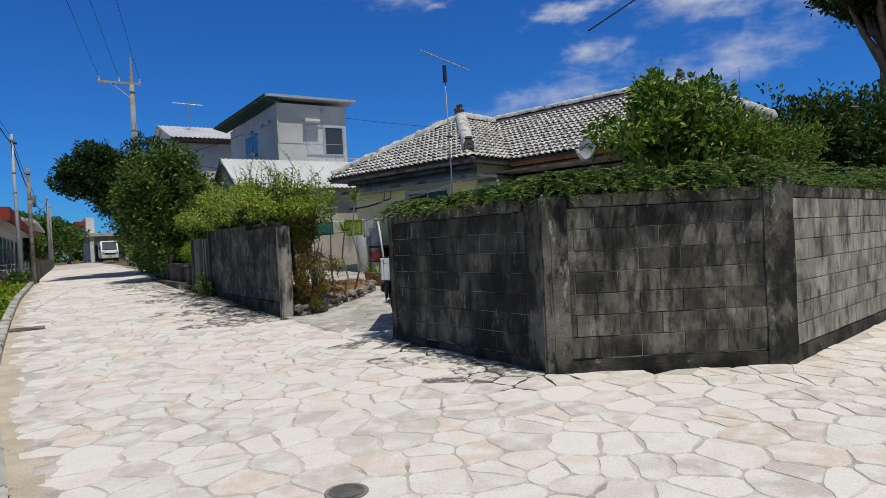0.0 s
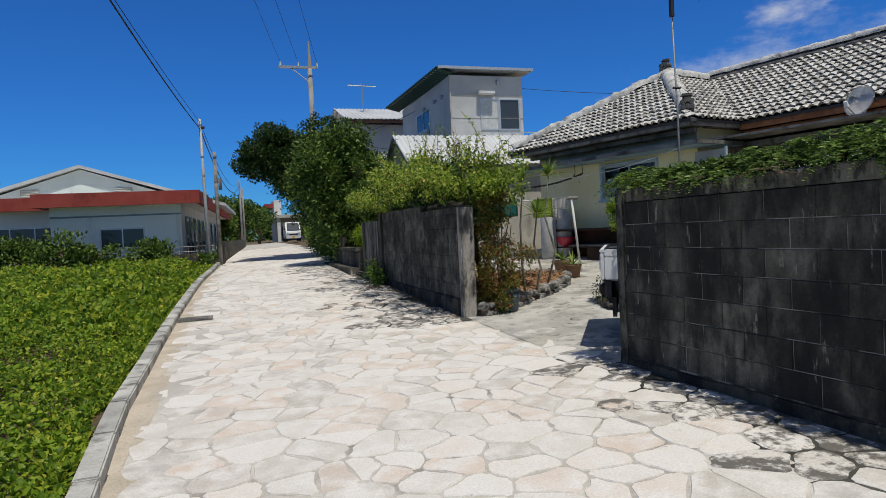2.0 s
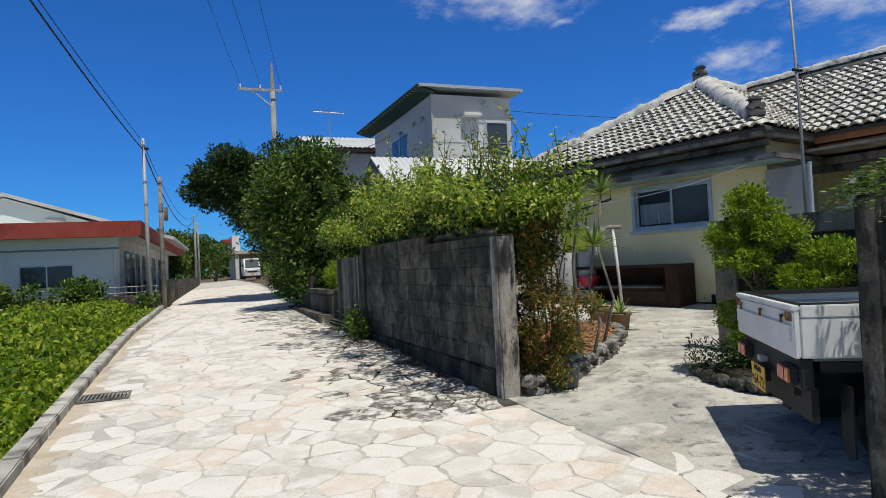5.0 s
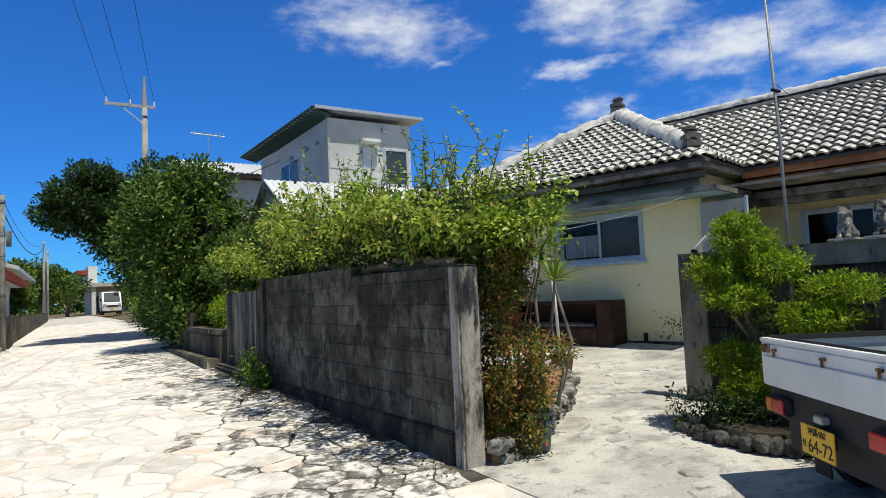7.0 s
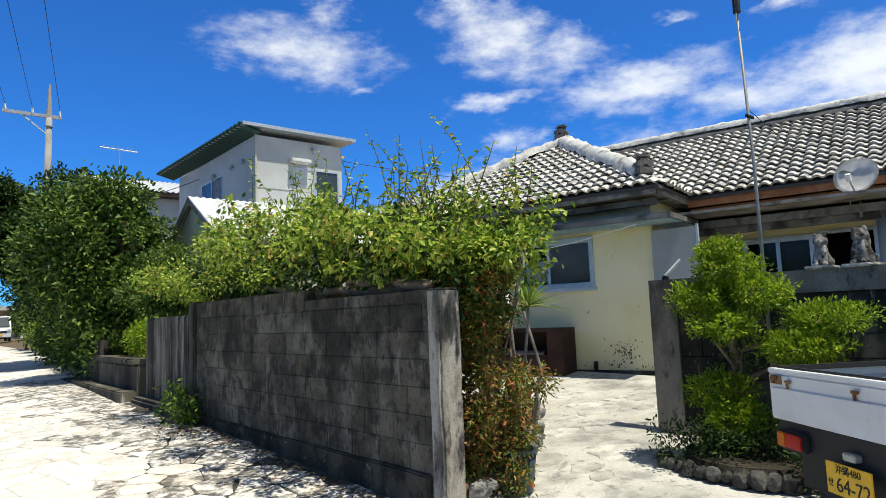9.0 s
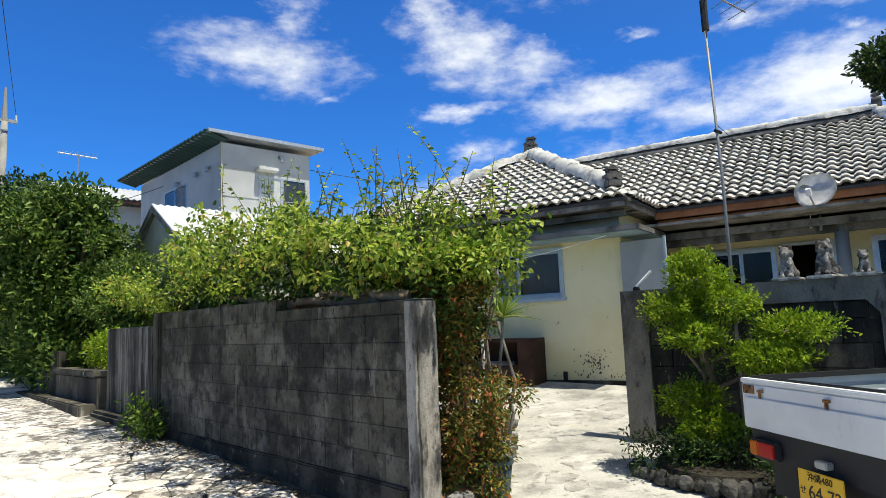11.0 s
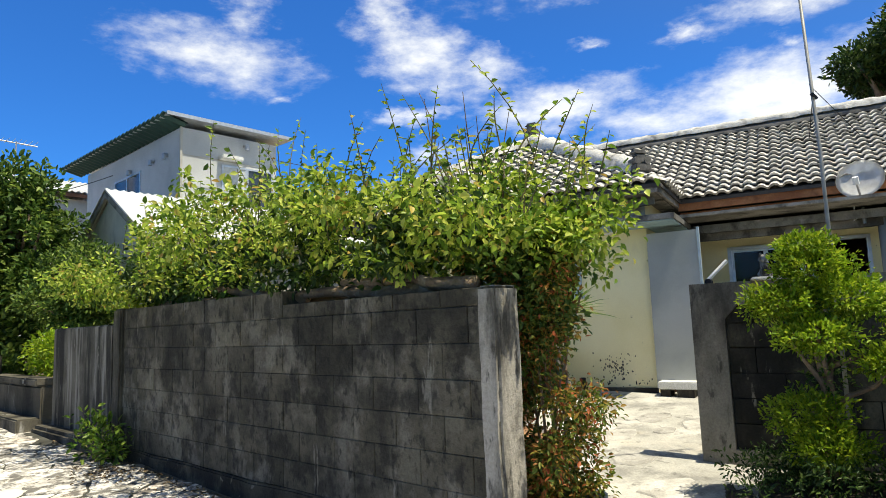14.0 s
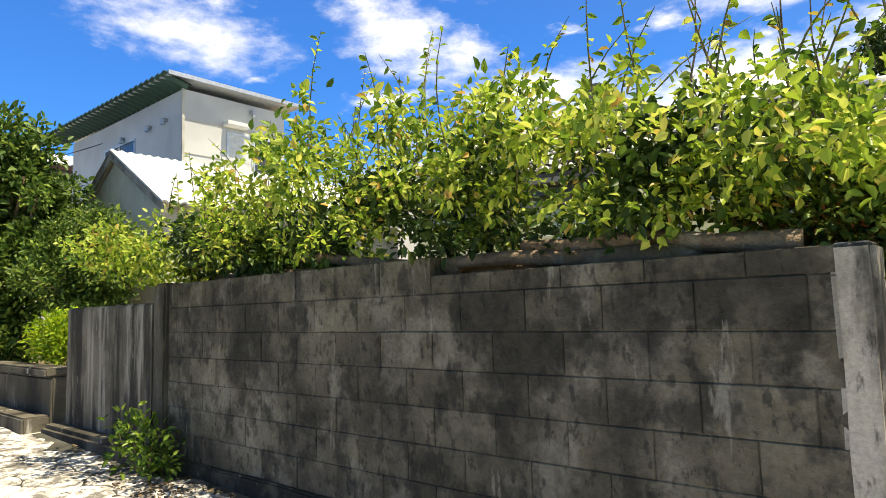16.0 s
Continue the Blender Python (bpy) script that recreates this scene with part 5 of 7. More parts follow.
part("roof_slope", panel_bm([(-6.0, 33.75, 5.18), (0.0, 33.75, 3.3), (0.0, 46, 3.3), (-6.0, 46, 5.18)], (0, 0, -0.14)), M["metal_roof"], hl)
part("roof_slope", panel_bm([(-6.0, 33.75, 5.18), (-12.0, 33.75, 3.3), (-12.0, 46, 3.3), (-6.0, 46, 5.18)], (0, 0, -0.14)), M["metal_roof"], hl)
for a in (-8.0, -4.3):
    v = part("vent", boxes((a - 0.35, a + 0.35, 33.93, 33.99, 3.75, 4.15)), M["gable_grey"], hl)
    for i in range(5):
        part("slat", boxes((a - 0.32, a + 0.32, 33.9, 33.925, 3.78 + i * 0.075, 3.82 + i * 0.075)), M["white_paint"], v)
flat_window(hl, "y", -4.05, -2.55, 1.45, 2.2, HY, M["alu"])
flat_window(hl, "y", -8.2, -5.75, 1.3, 2.4, HY + 1.6, M["alu"], panes=3)
for i, yy in enumerate((29.2, 30.6, 32.2, 34.2, 36.2, 38.6, 41.5, 44.5, 48.0, 51.5)):
    w = part("window", boxes((HX, HX + 0.05, yy, yy + 0.9, 0.95, 2.6)), M["blue_trim"], hl)
    part("pane", boxes((HX + 0.05, HX + 0.06, yy + 0.08, yy + 0.82, 1.02, 2.52)), M["pane_dark"], w)
part("meter_box", boxes((HX, HX + 0.25, 36.0, 36.4, 1.6, 2.1)), M["gable_grey"], hl)
# low block wall of the hall and its railing
hw = block_wall("wall_hall", (0.0, 27.3), (1.3, 58.0), 0.2, 0.6, 0.9, 1.55, 4, "low grey concrete block wall beside the lane", M["block"], near=5.0, seed=31)
hw2 = block_wall("wall_hall_front", (-4.0, 27.2), (-0.12, 27.25), 0.2, 0.6, 0.6, 1.15, 3, "low grey concrete block wall before the hall", M["block"], near=5.0, seed=33)
rl = thing("railing", "low grey metal railing on the wall", "railing", pose(-1.7, 27.23, 1.15))
for z in (0.08, 0.26):
    part("rail", tube([(0, 0, z), (1.55, 0, z)], 0.014, 6), M["mast_grey"], rl)
for i in range(6):
    part("upright", tube([(0.05 + i * 0.29, 0, 0), (0.05 + i * 0.29, 0, 0.26)], 0.01, 6), M["mast_grey"], rl)
# white house at the lane's end
eh = thing("end_house", "white concrete house at the end of the lane", "house")
part("wall", boxes((5.6, 10.4, 86, 95, 0.6, 4.0)), M["gable_grey"], eh)
part("upper_wall", boxes((5.6, 6.5, 88, 95, 4.4, 6.4)), M["white_paint"], eh)
part("roof", boxes((4.9, 11.0, 84.5, 96, 4.01, 4.4)), M["gable_grey"], eh)
part("roof_band", boxes((4.5, 5.59, 89, 95.5, 5.5, 6.0)), M["red_fascia"], eh)
part("opening", boxes((6.3, 8.6, 85.9, 85.99, 1.0, 3.0)), M["pane_dark"], eh)
for x in (5.7, 9.4):
    part("column", boxes((x, x + 0.4, 84.7, 85.1, 0.6, 4.0)), M["white_paint"], eh)
lh = thing("left_house", "far grey house at the edge of the field", "house")
part("wall", boxes((-22, -11.5, 36, 46, 0.5, 3.4)), M["gable_grey"], lh)
part("roof", panel_bm([(-23, 35.2, 3.4), (-10.8, 35.2, 3.4), (-10.8, 41, 5.2), (-23, 41, 5.2)], (0, 0, -0.2)), M["canopy"], lh)
flat_window(lh, "y", -14, -12, 1.2, 2.4, 36, M["alu"])

# ---- trees and plants ----
def branch(bm, a, b, r0, r1, bend, rng, seg=7):
    a, b = Vector(a), Vector(b)
    pts = [a.lerp(b, t) + Vector((rng.uniform(-1, 1), rng.uniform(-1, 1), rng.uniform(-0.5, 0.5))) * bend * math.sin(math.pi * t) for t in (0, 0.25, 0.5, 0.75, 1)]
    tube(pts, [r0 + (r1 - r0) * t for t in (0, 0.25, 0.5, 0.75, 1)], seg, bm, wobble=0.08, seed=rng.randint(0, 999))


def tree(name, label, base, trunk_top, r, blobs, per, size, width, leaf, seed, limbs=None, category="tree", shell=0.45, lumps=0.28, up=0.3, part_label=""):
    root = thing(name, label, category, pose(*base))
    rng = random.Random(seed)
    b = Vector(base)
    bm = bmesh.new()
    top = Vector(trunk_top) - b
    branch(bm, (0, 0, -0.15), top, r, r * 0.65, r * 0.8, rng, 9)
    for c, rad in (limbs or blobs):
        branch(bm, top * rng.uniform(0.75, 1.0), Vector(c) - b, r * 0.5, r * 0.12, 0.15 * rad[0], rng, 6)
    part("trunk", bm, M["bark"], root, "", True)
    foliage("crown", [((Vector(c) - b), q) for c, q in blobs], per, size, width, leaf, root, seed, shell, lumps, up, part_label)
    return root


def blob_set(centre, spread, k, r, seed, flat=0.8):
    rng = random.Random(seed)
    out = []
    for i in range(k):
        d = Vector((rng.gauss(0, 1), rng.gauss(0, 1), rng.gauss(0, 1))).normalized() * rng.uniform(0.35, 1.0)
        q = r * rng.uniform(0.45, 1.3)
        out.append(((centre[0] + d.x * spread[0], centre[1] + d.y * spread[1], centre[2] + d.z * spread[2]), (q, q, q * flat)))
    return out


# spreading dark tree over the lane
tree("spreading_tree", "large dark green spreading tree leaning over the lane", (4.3, 27.0, ground(4, 27) - 0.1), (3.9, 27.0, 2.6), 0.22,
     blob_set((2.9, 27.2, 4.75), (1.95, 1.9, 0.8), 58, 0.42, 3, 0.72) + [((1.5, 26.8, 4.1), (0.6, 0.7, 0.4)), ((4.0, 26.6, 4.3), (1.1, 1.1, 0.9)), ((3.3, 26.3, 3.7), (1.0, 0.8, 0.7)), ((2.3, 26.5, 4.0), (0.7, 0.7, 0.5)), ((3.6, 26.2, 3.1), (1.0, 0.8, 0.8)), ((2.9, 26.4, 3.6), (0.9, 0.8, 0.6)), ((1.35, 26.8, 4.55), (0.6, 0.6, 0.4)), ((2.5, 26.2, 3.45), (0.6, 0.6, 0.5)), ((3.1, 26.0, 2.7), (0.7, 0.6, 0.7)), ((0.95, 26.6, 4.2), (0.4, 0.4, 0.25)), ((2.0, 26.4, 5.35), (0.6, 0.6, 0.35)), ((3.9, 26.4, 5.5), (0.8, 0.7, 0.45))], 4600, 0.10, 0.5, M["leaf_dark"], 3)
# tall rounded garden tree nearer
tree("garden_tree", "dense dark green garden tree behind the planter wall", (4.2, 22.3, ground(4, 22) - 0.1), (4.0, 22.2, 2.2), 0.14,
     blob_set((3.75, 21.9, 3.3), (1.4, 1.25, 1.45), 70, 0.36, 4, 0.95) + [((3.8, 21.9, 2.4), (1.0, 1.0, 0.9)), ((3.7, 21.5, 1.7), (0.75, 0.6, 0.6)), ((3.9, 21.7, 4.5), (0.6, 0.6, 0.45)), ((2.8, 21.9, 3.3), (0.7, 0.7, 0.8)), ((3.5, 22.6, 1.4), (0.5, 0.7, 0.55)), ((3.7, 21.2, 1.2), (0.45, 0.6, 0.5)), ((3.9, 23.3, 2.0), (0.7, 0.8, 0.9))], 2900, 0.12, 0.52, M["leaf_mid"], 5, shell=0.35, lumps=0.45)
tree("garden_tree", "smaller green garden tree beside the shed", (4.6, 19.9, ground(4, 20) - 0.1), (4.6, 19.9, 1.9), 0.09,
     blob_set((4.5, 19.9, 2.3), (0.75, 0.75, 1.0), 34, 0.3, 6, 0.95), 5200, 0.075, 0.45, M["leaf_mid"], 8, shell=0.3)
tree("planter_bush", "low yellow-green bush in the planter", (3.9, 18.9, 0.9), (3.9, 18.9, 1.3), 0.03, blob_set((3.9, 19.0, 1.5), (0.25, 0.6, 0.25), 9, 0.3, 7, 0.9), 5200, 0.07, 0.45, M["leaf_shrub"], 77, category="bush")
# hedge along the lane beyond the trees
for i in range(7):
    yy = 24.6 + i * 2.9
    hx = 3.95 + (yy - 24.6) * 0.052
    q = 0.62 + 0.12 * math.sin(i * 2.1)
    tree("lane_hedge", "dense clipped green hedge bush at the lane's edge", (hx, yy, ground(hx, yy) - 0.05), (hx, yy, 1.3), 0.07, blob_set((hx + 0.1, yy, 1.5 + 0.12 * i), (0.35, 1.15, 0.7), 18, q * 0.72, 140 + i, 0.95), 1500, 0.1, 0.5,
         M["leaf_mid"], 140 + i, category="hedge", shell=0.35)
# bushes further along the lane
tree("lane_bush", "clipped green bush at the lane's edge", (4.75, 34, ground(4, 34) - 0.05), (4.75, 34, 1.4), 0.08, blob_set((4.75, 34, 1.6), (0.3, 1.0, 0.5), 10, 0.5, 9, 1.0), 1300, 0.1, 0.5, M["leaf_shrub"], 9, category="bush")
for i, (x, yy, z, q) in enumerate([(-0.6, 50, 2.6, 1.3), (1.0, 68, 3.9, 2.4), (-2.2, 66, 4.2, 2.6), (3.2, 76, 4.0, 2.0), (-9, 76, 4.0, 3.4), (8.4, 67, 2.7, 1.7), (11.0, 78, 4.4, 2.8)]):
    tree("far_tree", "far green tree beside the lane", (x, yy, ground(x, yy) - 0.1), (x, yy, z * 0.6), 0.2, blob_set((x, yy, z), (q * 0.8, q * 0.8, q * 0.5), 14, q * 0.5, 30 + i, 0.8), 420, 0.28, 0.55, M["leaf_mid"], 30 + i)
wl = thing("distant_woods", "low green line of distant woods", "woods", pose(0, 130, 0.8), kind="stuff")
wr = random.Random(44)
foliage("canopy", [((wr.uniform(-130, 130), wr.uniform(-6, 10), wr.uniform(0.5, 3.5)), (4.0, 3.0, 2.6)) for i in range(120)], 60, 0.7, 0.6, M["leaf_mid"], wl, 45, 0.4, 0.3, 0.3)
# bushes at the field's far edge
for i, (x, yy, z, q) in enumerate([(-7.5, 26, 1.35, 0.95), (-6.1, 26.2, 1.5, 1.0), (-4.8, 25.9, 1.4, 0.95), (-3.9, 25.8, 1.3, 0.8), (-2.3, 25.9, 1.25, 0.8), (-9.3, 26, 1.4, 1.1), (-11.8, 26, 1.5, 1.3), (-0.42, 26.2, 0.95, 0.38)]):
    tree("field_bush", "green leafy bush at the field's edge", (x, yy, ground(0, yy) - 0.1), (x, yy, z), 0.04, blob_set((x, yy, z), (q * 0.9, q * 0.4, q * 0.35), 7, q * 0.5, 50 + i, 0.8), 1300, 0.13, 0.6, M["leaf_mid"], 50 + i, category="bush", )
# trees behind the corner wall
tree("yard_bush", "tall bright green bush above the creeper wall", (8.4, 6.3, 0.35), (8.4, 6.3, 1.6), 0.09, blob_set((8.5, 6.3, 2.8), (1.5, 0.9, 0.95), 46, 0.32, 60, 0.95) + [((8.4, 6.2, 2.1), (1.3, 1.0, 0.6))], 2900, 0.11, 0.48, M["leaf_citrus"], 60, category="bush", shell=0.3)
tree("yard_bush", "feathery green bush above the creeper wall", (9.5, 5.9, 0.35), (9.5, 5.9, 1.6), 0.08, blob_set((9.6, 5.7, 2.6), (1.1, 0.7, 0.65), 22, 0.32, 61, 0.9), 3600, 0.085, 0.3, M["leaf_citrus"], 61, category="bush", shell=0.3)
tree("yard_tree", "large dark tree beyond the tiled house", (27.5, 11.3, 0.3), (27.5, 11.3, 8.6), 0.35, blob_set((27.5, 11.3, 10.2), (2.3, 2.2, 1.3), 26, 0.95, 62, 0.8), 1000, 0.2, 0.5, M["leaf_dark"], 62)
tree("yard_tree", "dark tree behind the corner plot", (13.8, 6.6, 0.3), (13.8, 6.6, 2.0), 0.2, blob_set((13.8, 6.6, 3.0), (1.6, 1.1, 0.8), 12, 0.85, 63, 0.8), 1800, 0.12, 0.5, M["leaf_dark"], 63)
tree("bare_shrub", "thin leafless twiggy shrub above the wall", (10.2, 6.8, 0.35), (10.2, 6.8, 2.2), 0.05, [((10.0, 6.6, 2.5), (0.2, 0.2, 0.2))], 900, 0.07, 0.4, M["leaf_mid"], 64, limbs=[((9.9, 6.7, 3.9), (0.5, 0, 0)), ((10.3, 6.5, 4.2), (0.5, 0, 0)), ((10.6, 6.9, 3.7), (0.5, 0, 0)), ((10.1, 7.0, 4.1), (0.5, 0, 0))])

# creeping juniper lying on the corner wall: flat sprays of fine scales in overlapping layers over a dark tangle
cr = thing("creeper", "thick green creeping juniper hanging over the wall top", "creeper", pose(4.05, 4.5, 1.86))
rng = random.Random(70)
for a, b, h0, h1, lush in (((4.10, 4.60), (3.96, 7.34), 0.36, 0.22, 240), ((5.85, 3.50), (4.08, 4.62), 0.46, 0.36, 260), ((5.86, 3.52), (13.5, 4.95), 0.42, 0.5, 110)):
    A, B = Vector((*a, 0)), Vector((*b, 0))
    L = (B - A).length
    d = (B - A).normalized()
    side = Vector((d.y, -d.x, 0))                          # towards the lane
    if side.dot(Vector((-0.5, -0.8, 0))) < 0:
        side = -side
    PS, DS, SZ, core = [], [], [], []
    for i in range(int(L * lush)):
        t = rng.random()
        swell = 0.72 + 0.4 * noise.noise(Vector((t * L * 1.3, h0 * 9, 0))) + 0.3 * noise.noise(Vector((t * L * 3.7, 5, 0)))
        h = (h0 + (h1 - h0) * t) * swell
        u = rng.uniform(-0.34, 0.85)                       # across the wall, from over the lane to the garden side
        dome = max(0.0, 1 - ((u - 0.22) / 0.62) ** 2) ** 0.5
        c = A + d * (t * L) - side * (u * 0.55) + Vector((0, 0, h * dome * rng.uniform(0.45, 1.0) - 0.02 - (0.10 * rng.random() ** 2 if u < -0.1 else 0.0))) - Vector((4.05, 4.5, 0))
        out = (side * rng.uniform(-0.2, 1.0) + d * rng.uniform(-0.8, 0.8)).normalized()
        across = Vector((-out.y, out.x, 0))
        ln = rng.uniform(0.09, 0.22)
        sag = rng.uniform(-0.1, 0.45) if u > -0.1 else rng.uniform(0.3, 0.9)
        for k in range(13):
            s0 = k / 12
            p = c + out * ln * s0 + Vector((0, 0, -sag * ln * s0 * s0 + 0.01 * rng.random()))
            for q in (-1, 1):
                PS.append(p)
                DS.append(out * 0.8 + across * q * rng.uniform(0.5, 1.2) + Vector((0, 0, rng.uniform(-0.15, 0.3))))
                SZ.append(0.044 * (1.15 - 0.6 * s0))
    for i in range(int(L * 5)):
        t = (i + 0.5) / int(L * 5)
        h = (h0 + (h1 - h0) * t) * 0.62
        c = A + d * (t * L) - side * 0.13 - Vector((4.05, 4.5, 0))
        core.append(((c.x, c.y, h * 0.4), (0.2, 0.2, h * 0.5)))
    sp = new("sprays", leaf_mesh("sprays", np.array([tuple(p) for p in PS]), np.array([tuple(q) for q in DS]), np.array(SZ), 0.36, M["leaf_creeper"], np.random.default_rng(71), 0.15, 0.05))
    sp.parent = cr
    # a dark-coloured core paints the shade between the sprays
    foliage("inner_tangle", core, 9000, 0.04, 0.4, M["leaf_dark"], cr, 72, 0.3, 0.2, 0.1, "inner twigs and leaves coloured dark for shade")
    for i in range(int(L * 3)):
        p = A + d * (rng.random() * L) + side * 0.06 - Vector((4.05, 4.5, 0))
        bm = bmesh.new()
        branch(bm, p + Vector((0, 0, 0.02)), p + d * rng.uniform(-0.3, 0.3) + side * rng.uniform(0, 0.12) + Vector((0, 0, rng.uniform(-0.05, 0.08))), 0.01, 0.004, 0.04, rng, 5)
        part("runner", bm, M["bark"], cr)

# flowering vine over the garden wall: woody stems, mass of leaves, long shoots
vine = thing("vine", "sprawling yellow-green vine with long shoots over the block wall", "vine", pose(3.75, 11.0, 0.5))
o = Vector((3.75, 11.0, 0.5))
rng = random.Random(80)
for k in range(5):
    yy = 10.85 + k * 0.25
    bm = bmesh.new()
    branch(bm, (0.25, yy - 11.0, -0.3), (rng.uniform(0, 0.2), yy - 11 + 0.3, 1.35), 0.045, 0.03, 0.12, rng)
    part("woody_stem", bm, M["bark"], vine, "twisted woody stem", True)
for a, b in (((0.1, 0.0, 1.36), (0.0, 4.3, 1.52)), ((-0.04, 0.2, 1.43), (-0.09, 2.2, 1.45)), ((-0.1, -0.1, 1.42), (-0.02, 1.2, 1.52)), ((-0.05, 1.6, 1.44), (-0.1, 3.0, 1.6))):
    bm = bmesh.new()
    branch(bm, a, b, 0.045, 0.03, 0.06, rng)
    part("woody_stem", bm, M["bark"], vine, "twisted woody stem", True)
blobs, inner = [], []
for i in range(150):
    t = rng.random()
    yy = 10.5 + t * 5.9
    out = rng.uniform(-0.75, 0.5)
    top = float(np.interp(t, (0, 0.2, 0.5, 0.78, 1.0), (2.42, 2.64, 2.84, 2.55, 2.16)))
    low = 2.06 + 0.3 * max(0.0, -out - 0.1)
    h = low + (top - low) * rng.random() ** 1.1 + rng.uniform(-0.06, 0.12)
    q = rng.uniform(0.06, 0.17)
    blobs.append(((3.66 + out - o.x, yy - o.y, h - o.z), (q, q * 1.15, q * 0.85)))
for i in range(26):
    blobs.append(((rng.uniform(3.7, 4.4) - o.x, rng.uniform(10.25, 11.0) - o.y, rng.uniform(1.95, 2.6) - o.z), (0.12, 0.12, 0.1)))
# inner leaves: their dark green paints the shade inside the vine
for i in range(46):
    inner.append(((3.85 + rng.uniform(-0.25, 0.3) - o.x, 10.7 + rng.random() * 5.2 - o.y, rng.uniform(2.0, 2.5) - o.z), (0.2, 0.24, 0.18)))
foliage("leaves", blobs, 6300, 0.053, 0.56, M["leaf_vine"], vine, 81, 0.45, 0.7, 0.15, droop=0.15)
foliage("inner_leaves", inner, 3600, 0.07, 0.55, M["leaf_dark"], vine, 83, 0.2, 0.3, 0.1, "inner leaves coloured dark green for shade", droop=0.3)
PS, DS = [], []
srng = np.random.default_rng(82)
for i in range(170):
    t = rng.random()
    a = Vector((rng.uniform(-0.3, 0.45), 10.3 + t * 5.5 - o.y, 1.72 + rng.uniform(0, 0.42)))
    L = rng.uniform(0.3, 0.66) * (1.7 if rng.random() < 0.2 else 1.0) * float(np.interp(t, (0, 0.25, 0.75, 0.8), (0.8, 1.0, 1.0, 0.7)))
    lean = Vector((rng.uniform(-0.45, 0.35), rng.uniform(-0.6, 0.35), 1.0)).normalized()
    bend = Vector((rng.uniform(-0.35, 0.2), rng.uniform(-0.4, 0.2), -0.14))
    pts = [a + lean * L * s + bend * L * s * s for s in (0, 0.25, 0.5, 0.75, 1)]
    part("shoot", tube(pts, [0.005, 0.0045, 0.004, 0.003, 0.0015], 5), M["twig"], vine)
    for j in range(int(L / 0.036)):
        s = (j + 0.5) / (L / 0.036)
        PS.append(a + lean * L * s + bend * L * s * s)
        DS.append(Vector((rng.gauss(0, 1), rng.gauss(0, 1), rng.uniform(-0.4, 0.6))))
for i, yy in enumerate((14.7, 14.9, 15.1, 11.2, 10.9)):
    a = Vector((0.1, yy - o.y, 1.7))
    for k in range(3):
        b = a + Vector((rng.uniform(-0.3, 0.3), rng.uniform(-0.3, 0.3), rng.uniform(0.6, 0.95)))
        bm = bmesh.new()
        branch(bm, a, b, 0.009, 0.002, 0.06, rng, 5)
        part("bare_twig", bm, M["bark"], vine, "bare brown twig")
lv = new("shoot_leaves", leaf_mesh("shoot_leaves", np.array([tuple(p) for p in PS]), np.array([tuple(d) for d in DS]), 0.051, 0.56, M["leaf_vine"], srng))
lv.parent = vine
tagged(lv, "young yellow-green leaves")

# reddish bush falling beside the wall's end
rb = thing("reddish_bush", "bush of small reddish and olive leaves by the wall's end", "bush", pose(4.1, 10.75, 0.4))
bl = []
rng = random.Random(85)
for i in range(60):
    h = rng.uniform(0.05, 1.7)
    w = 0.30 + 0.16 * math.sin(h * 1.8)
    bl.append(((rng.uniform(-0.9, 1.05 if h < 1.15 else 0.1) * w, rng.uniform(-0.25, 0.35), h), (0.12, 0.12, 0.15)))
foliage("leaves", bl, 17000, 0.037, 0.46, M["leaf_red"], rb, 86, 0.2, 0.4, 0.1, droop=0.25)
green = [((rng.uniform(-0.3, 0.02), rng.uniform(-0.2, 0.4), rng.uniform(1.3, 1.85)), (0.15, 0.15, 0.15)) for i in range(11)]
foliage("green_leaves", green, 7000, 0.05, 0.5, M["leaf_creeper"], rb, 87, 0.2, 0.3, 0.1, "darker green leaves", droop=0.25)
for i in range(9):
    bm = bmesh.new()
    branch(bm, (rng.uniform(-0.1, 0.2), rng.uniform(-0.1, 0.2), -0.15), (rng.uniform(-0.2, 0.35), rng.uniform(-0.15, 0.3), rng.uniform(0.9, 1.5)), 0.014, 0.006, 0.08, rng, 5)
    part("stem", bm, M["bark"], rb)

# clipped shrub in front of the yard wall, in cushions
sb = thing("cloud_shrub", "bright yellow-green shrub clipped into cushions", "shrub", pose(5.78, 9.62, 0.5))
o = Vector((5.78, 9.62, 0.5))
cush = [((5.72, 9.70, 1.98), (0.24, 0.27, 0.17)), ((5.62, 9.90, 1.76), (0.24, 0.26, 0.13)), ((5.80, 9.52, 1.78), (0.24, 0.26, 0.16)), ((5.92, 9.06, 1.57), (0.22, 0.32, 0.13)), ((5.80, 9.20, 1.36), (0.27, 0.36, 0.12)),
        ((5.66, 9.80, 1.02), (0.22, 0.26, 0.16)), ((5.64, 9.70, 1.54), (0.25, 0.25, 0.13)), ((5.70, 9.72, 2.14), (0.15, 0.18, 0.1)), ((5.68, 9.68, 0.82), (0.24, 0.24, 0.14))]
foliage("leaves", [(Vector(c) - o, Vector(r) * 0.92) for c, r in cush], 56000, 0.035, 0.46, M["leaf_shrub"], sb, 90, 0.5, 0.34, 0.6)
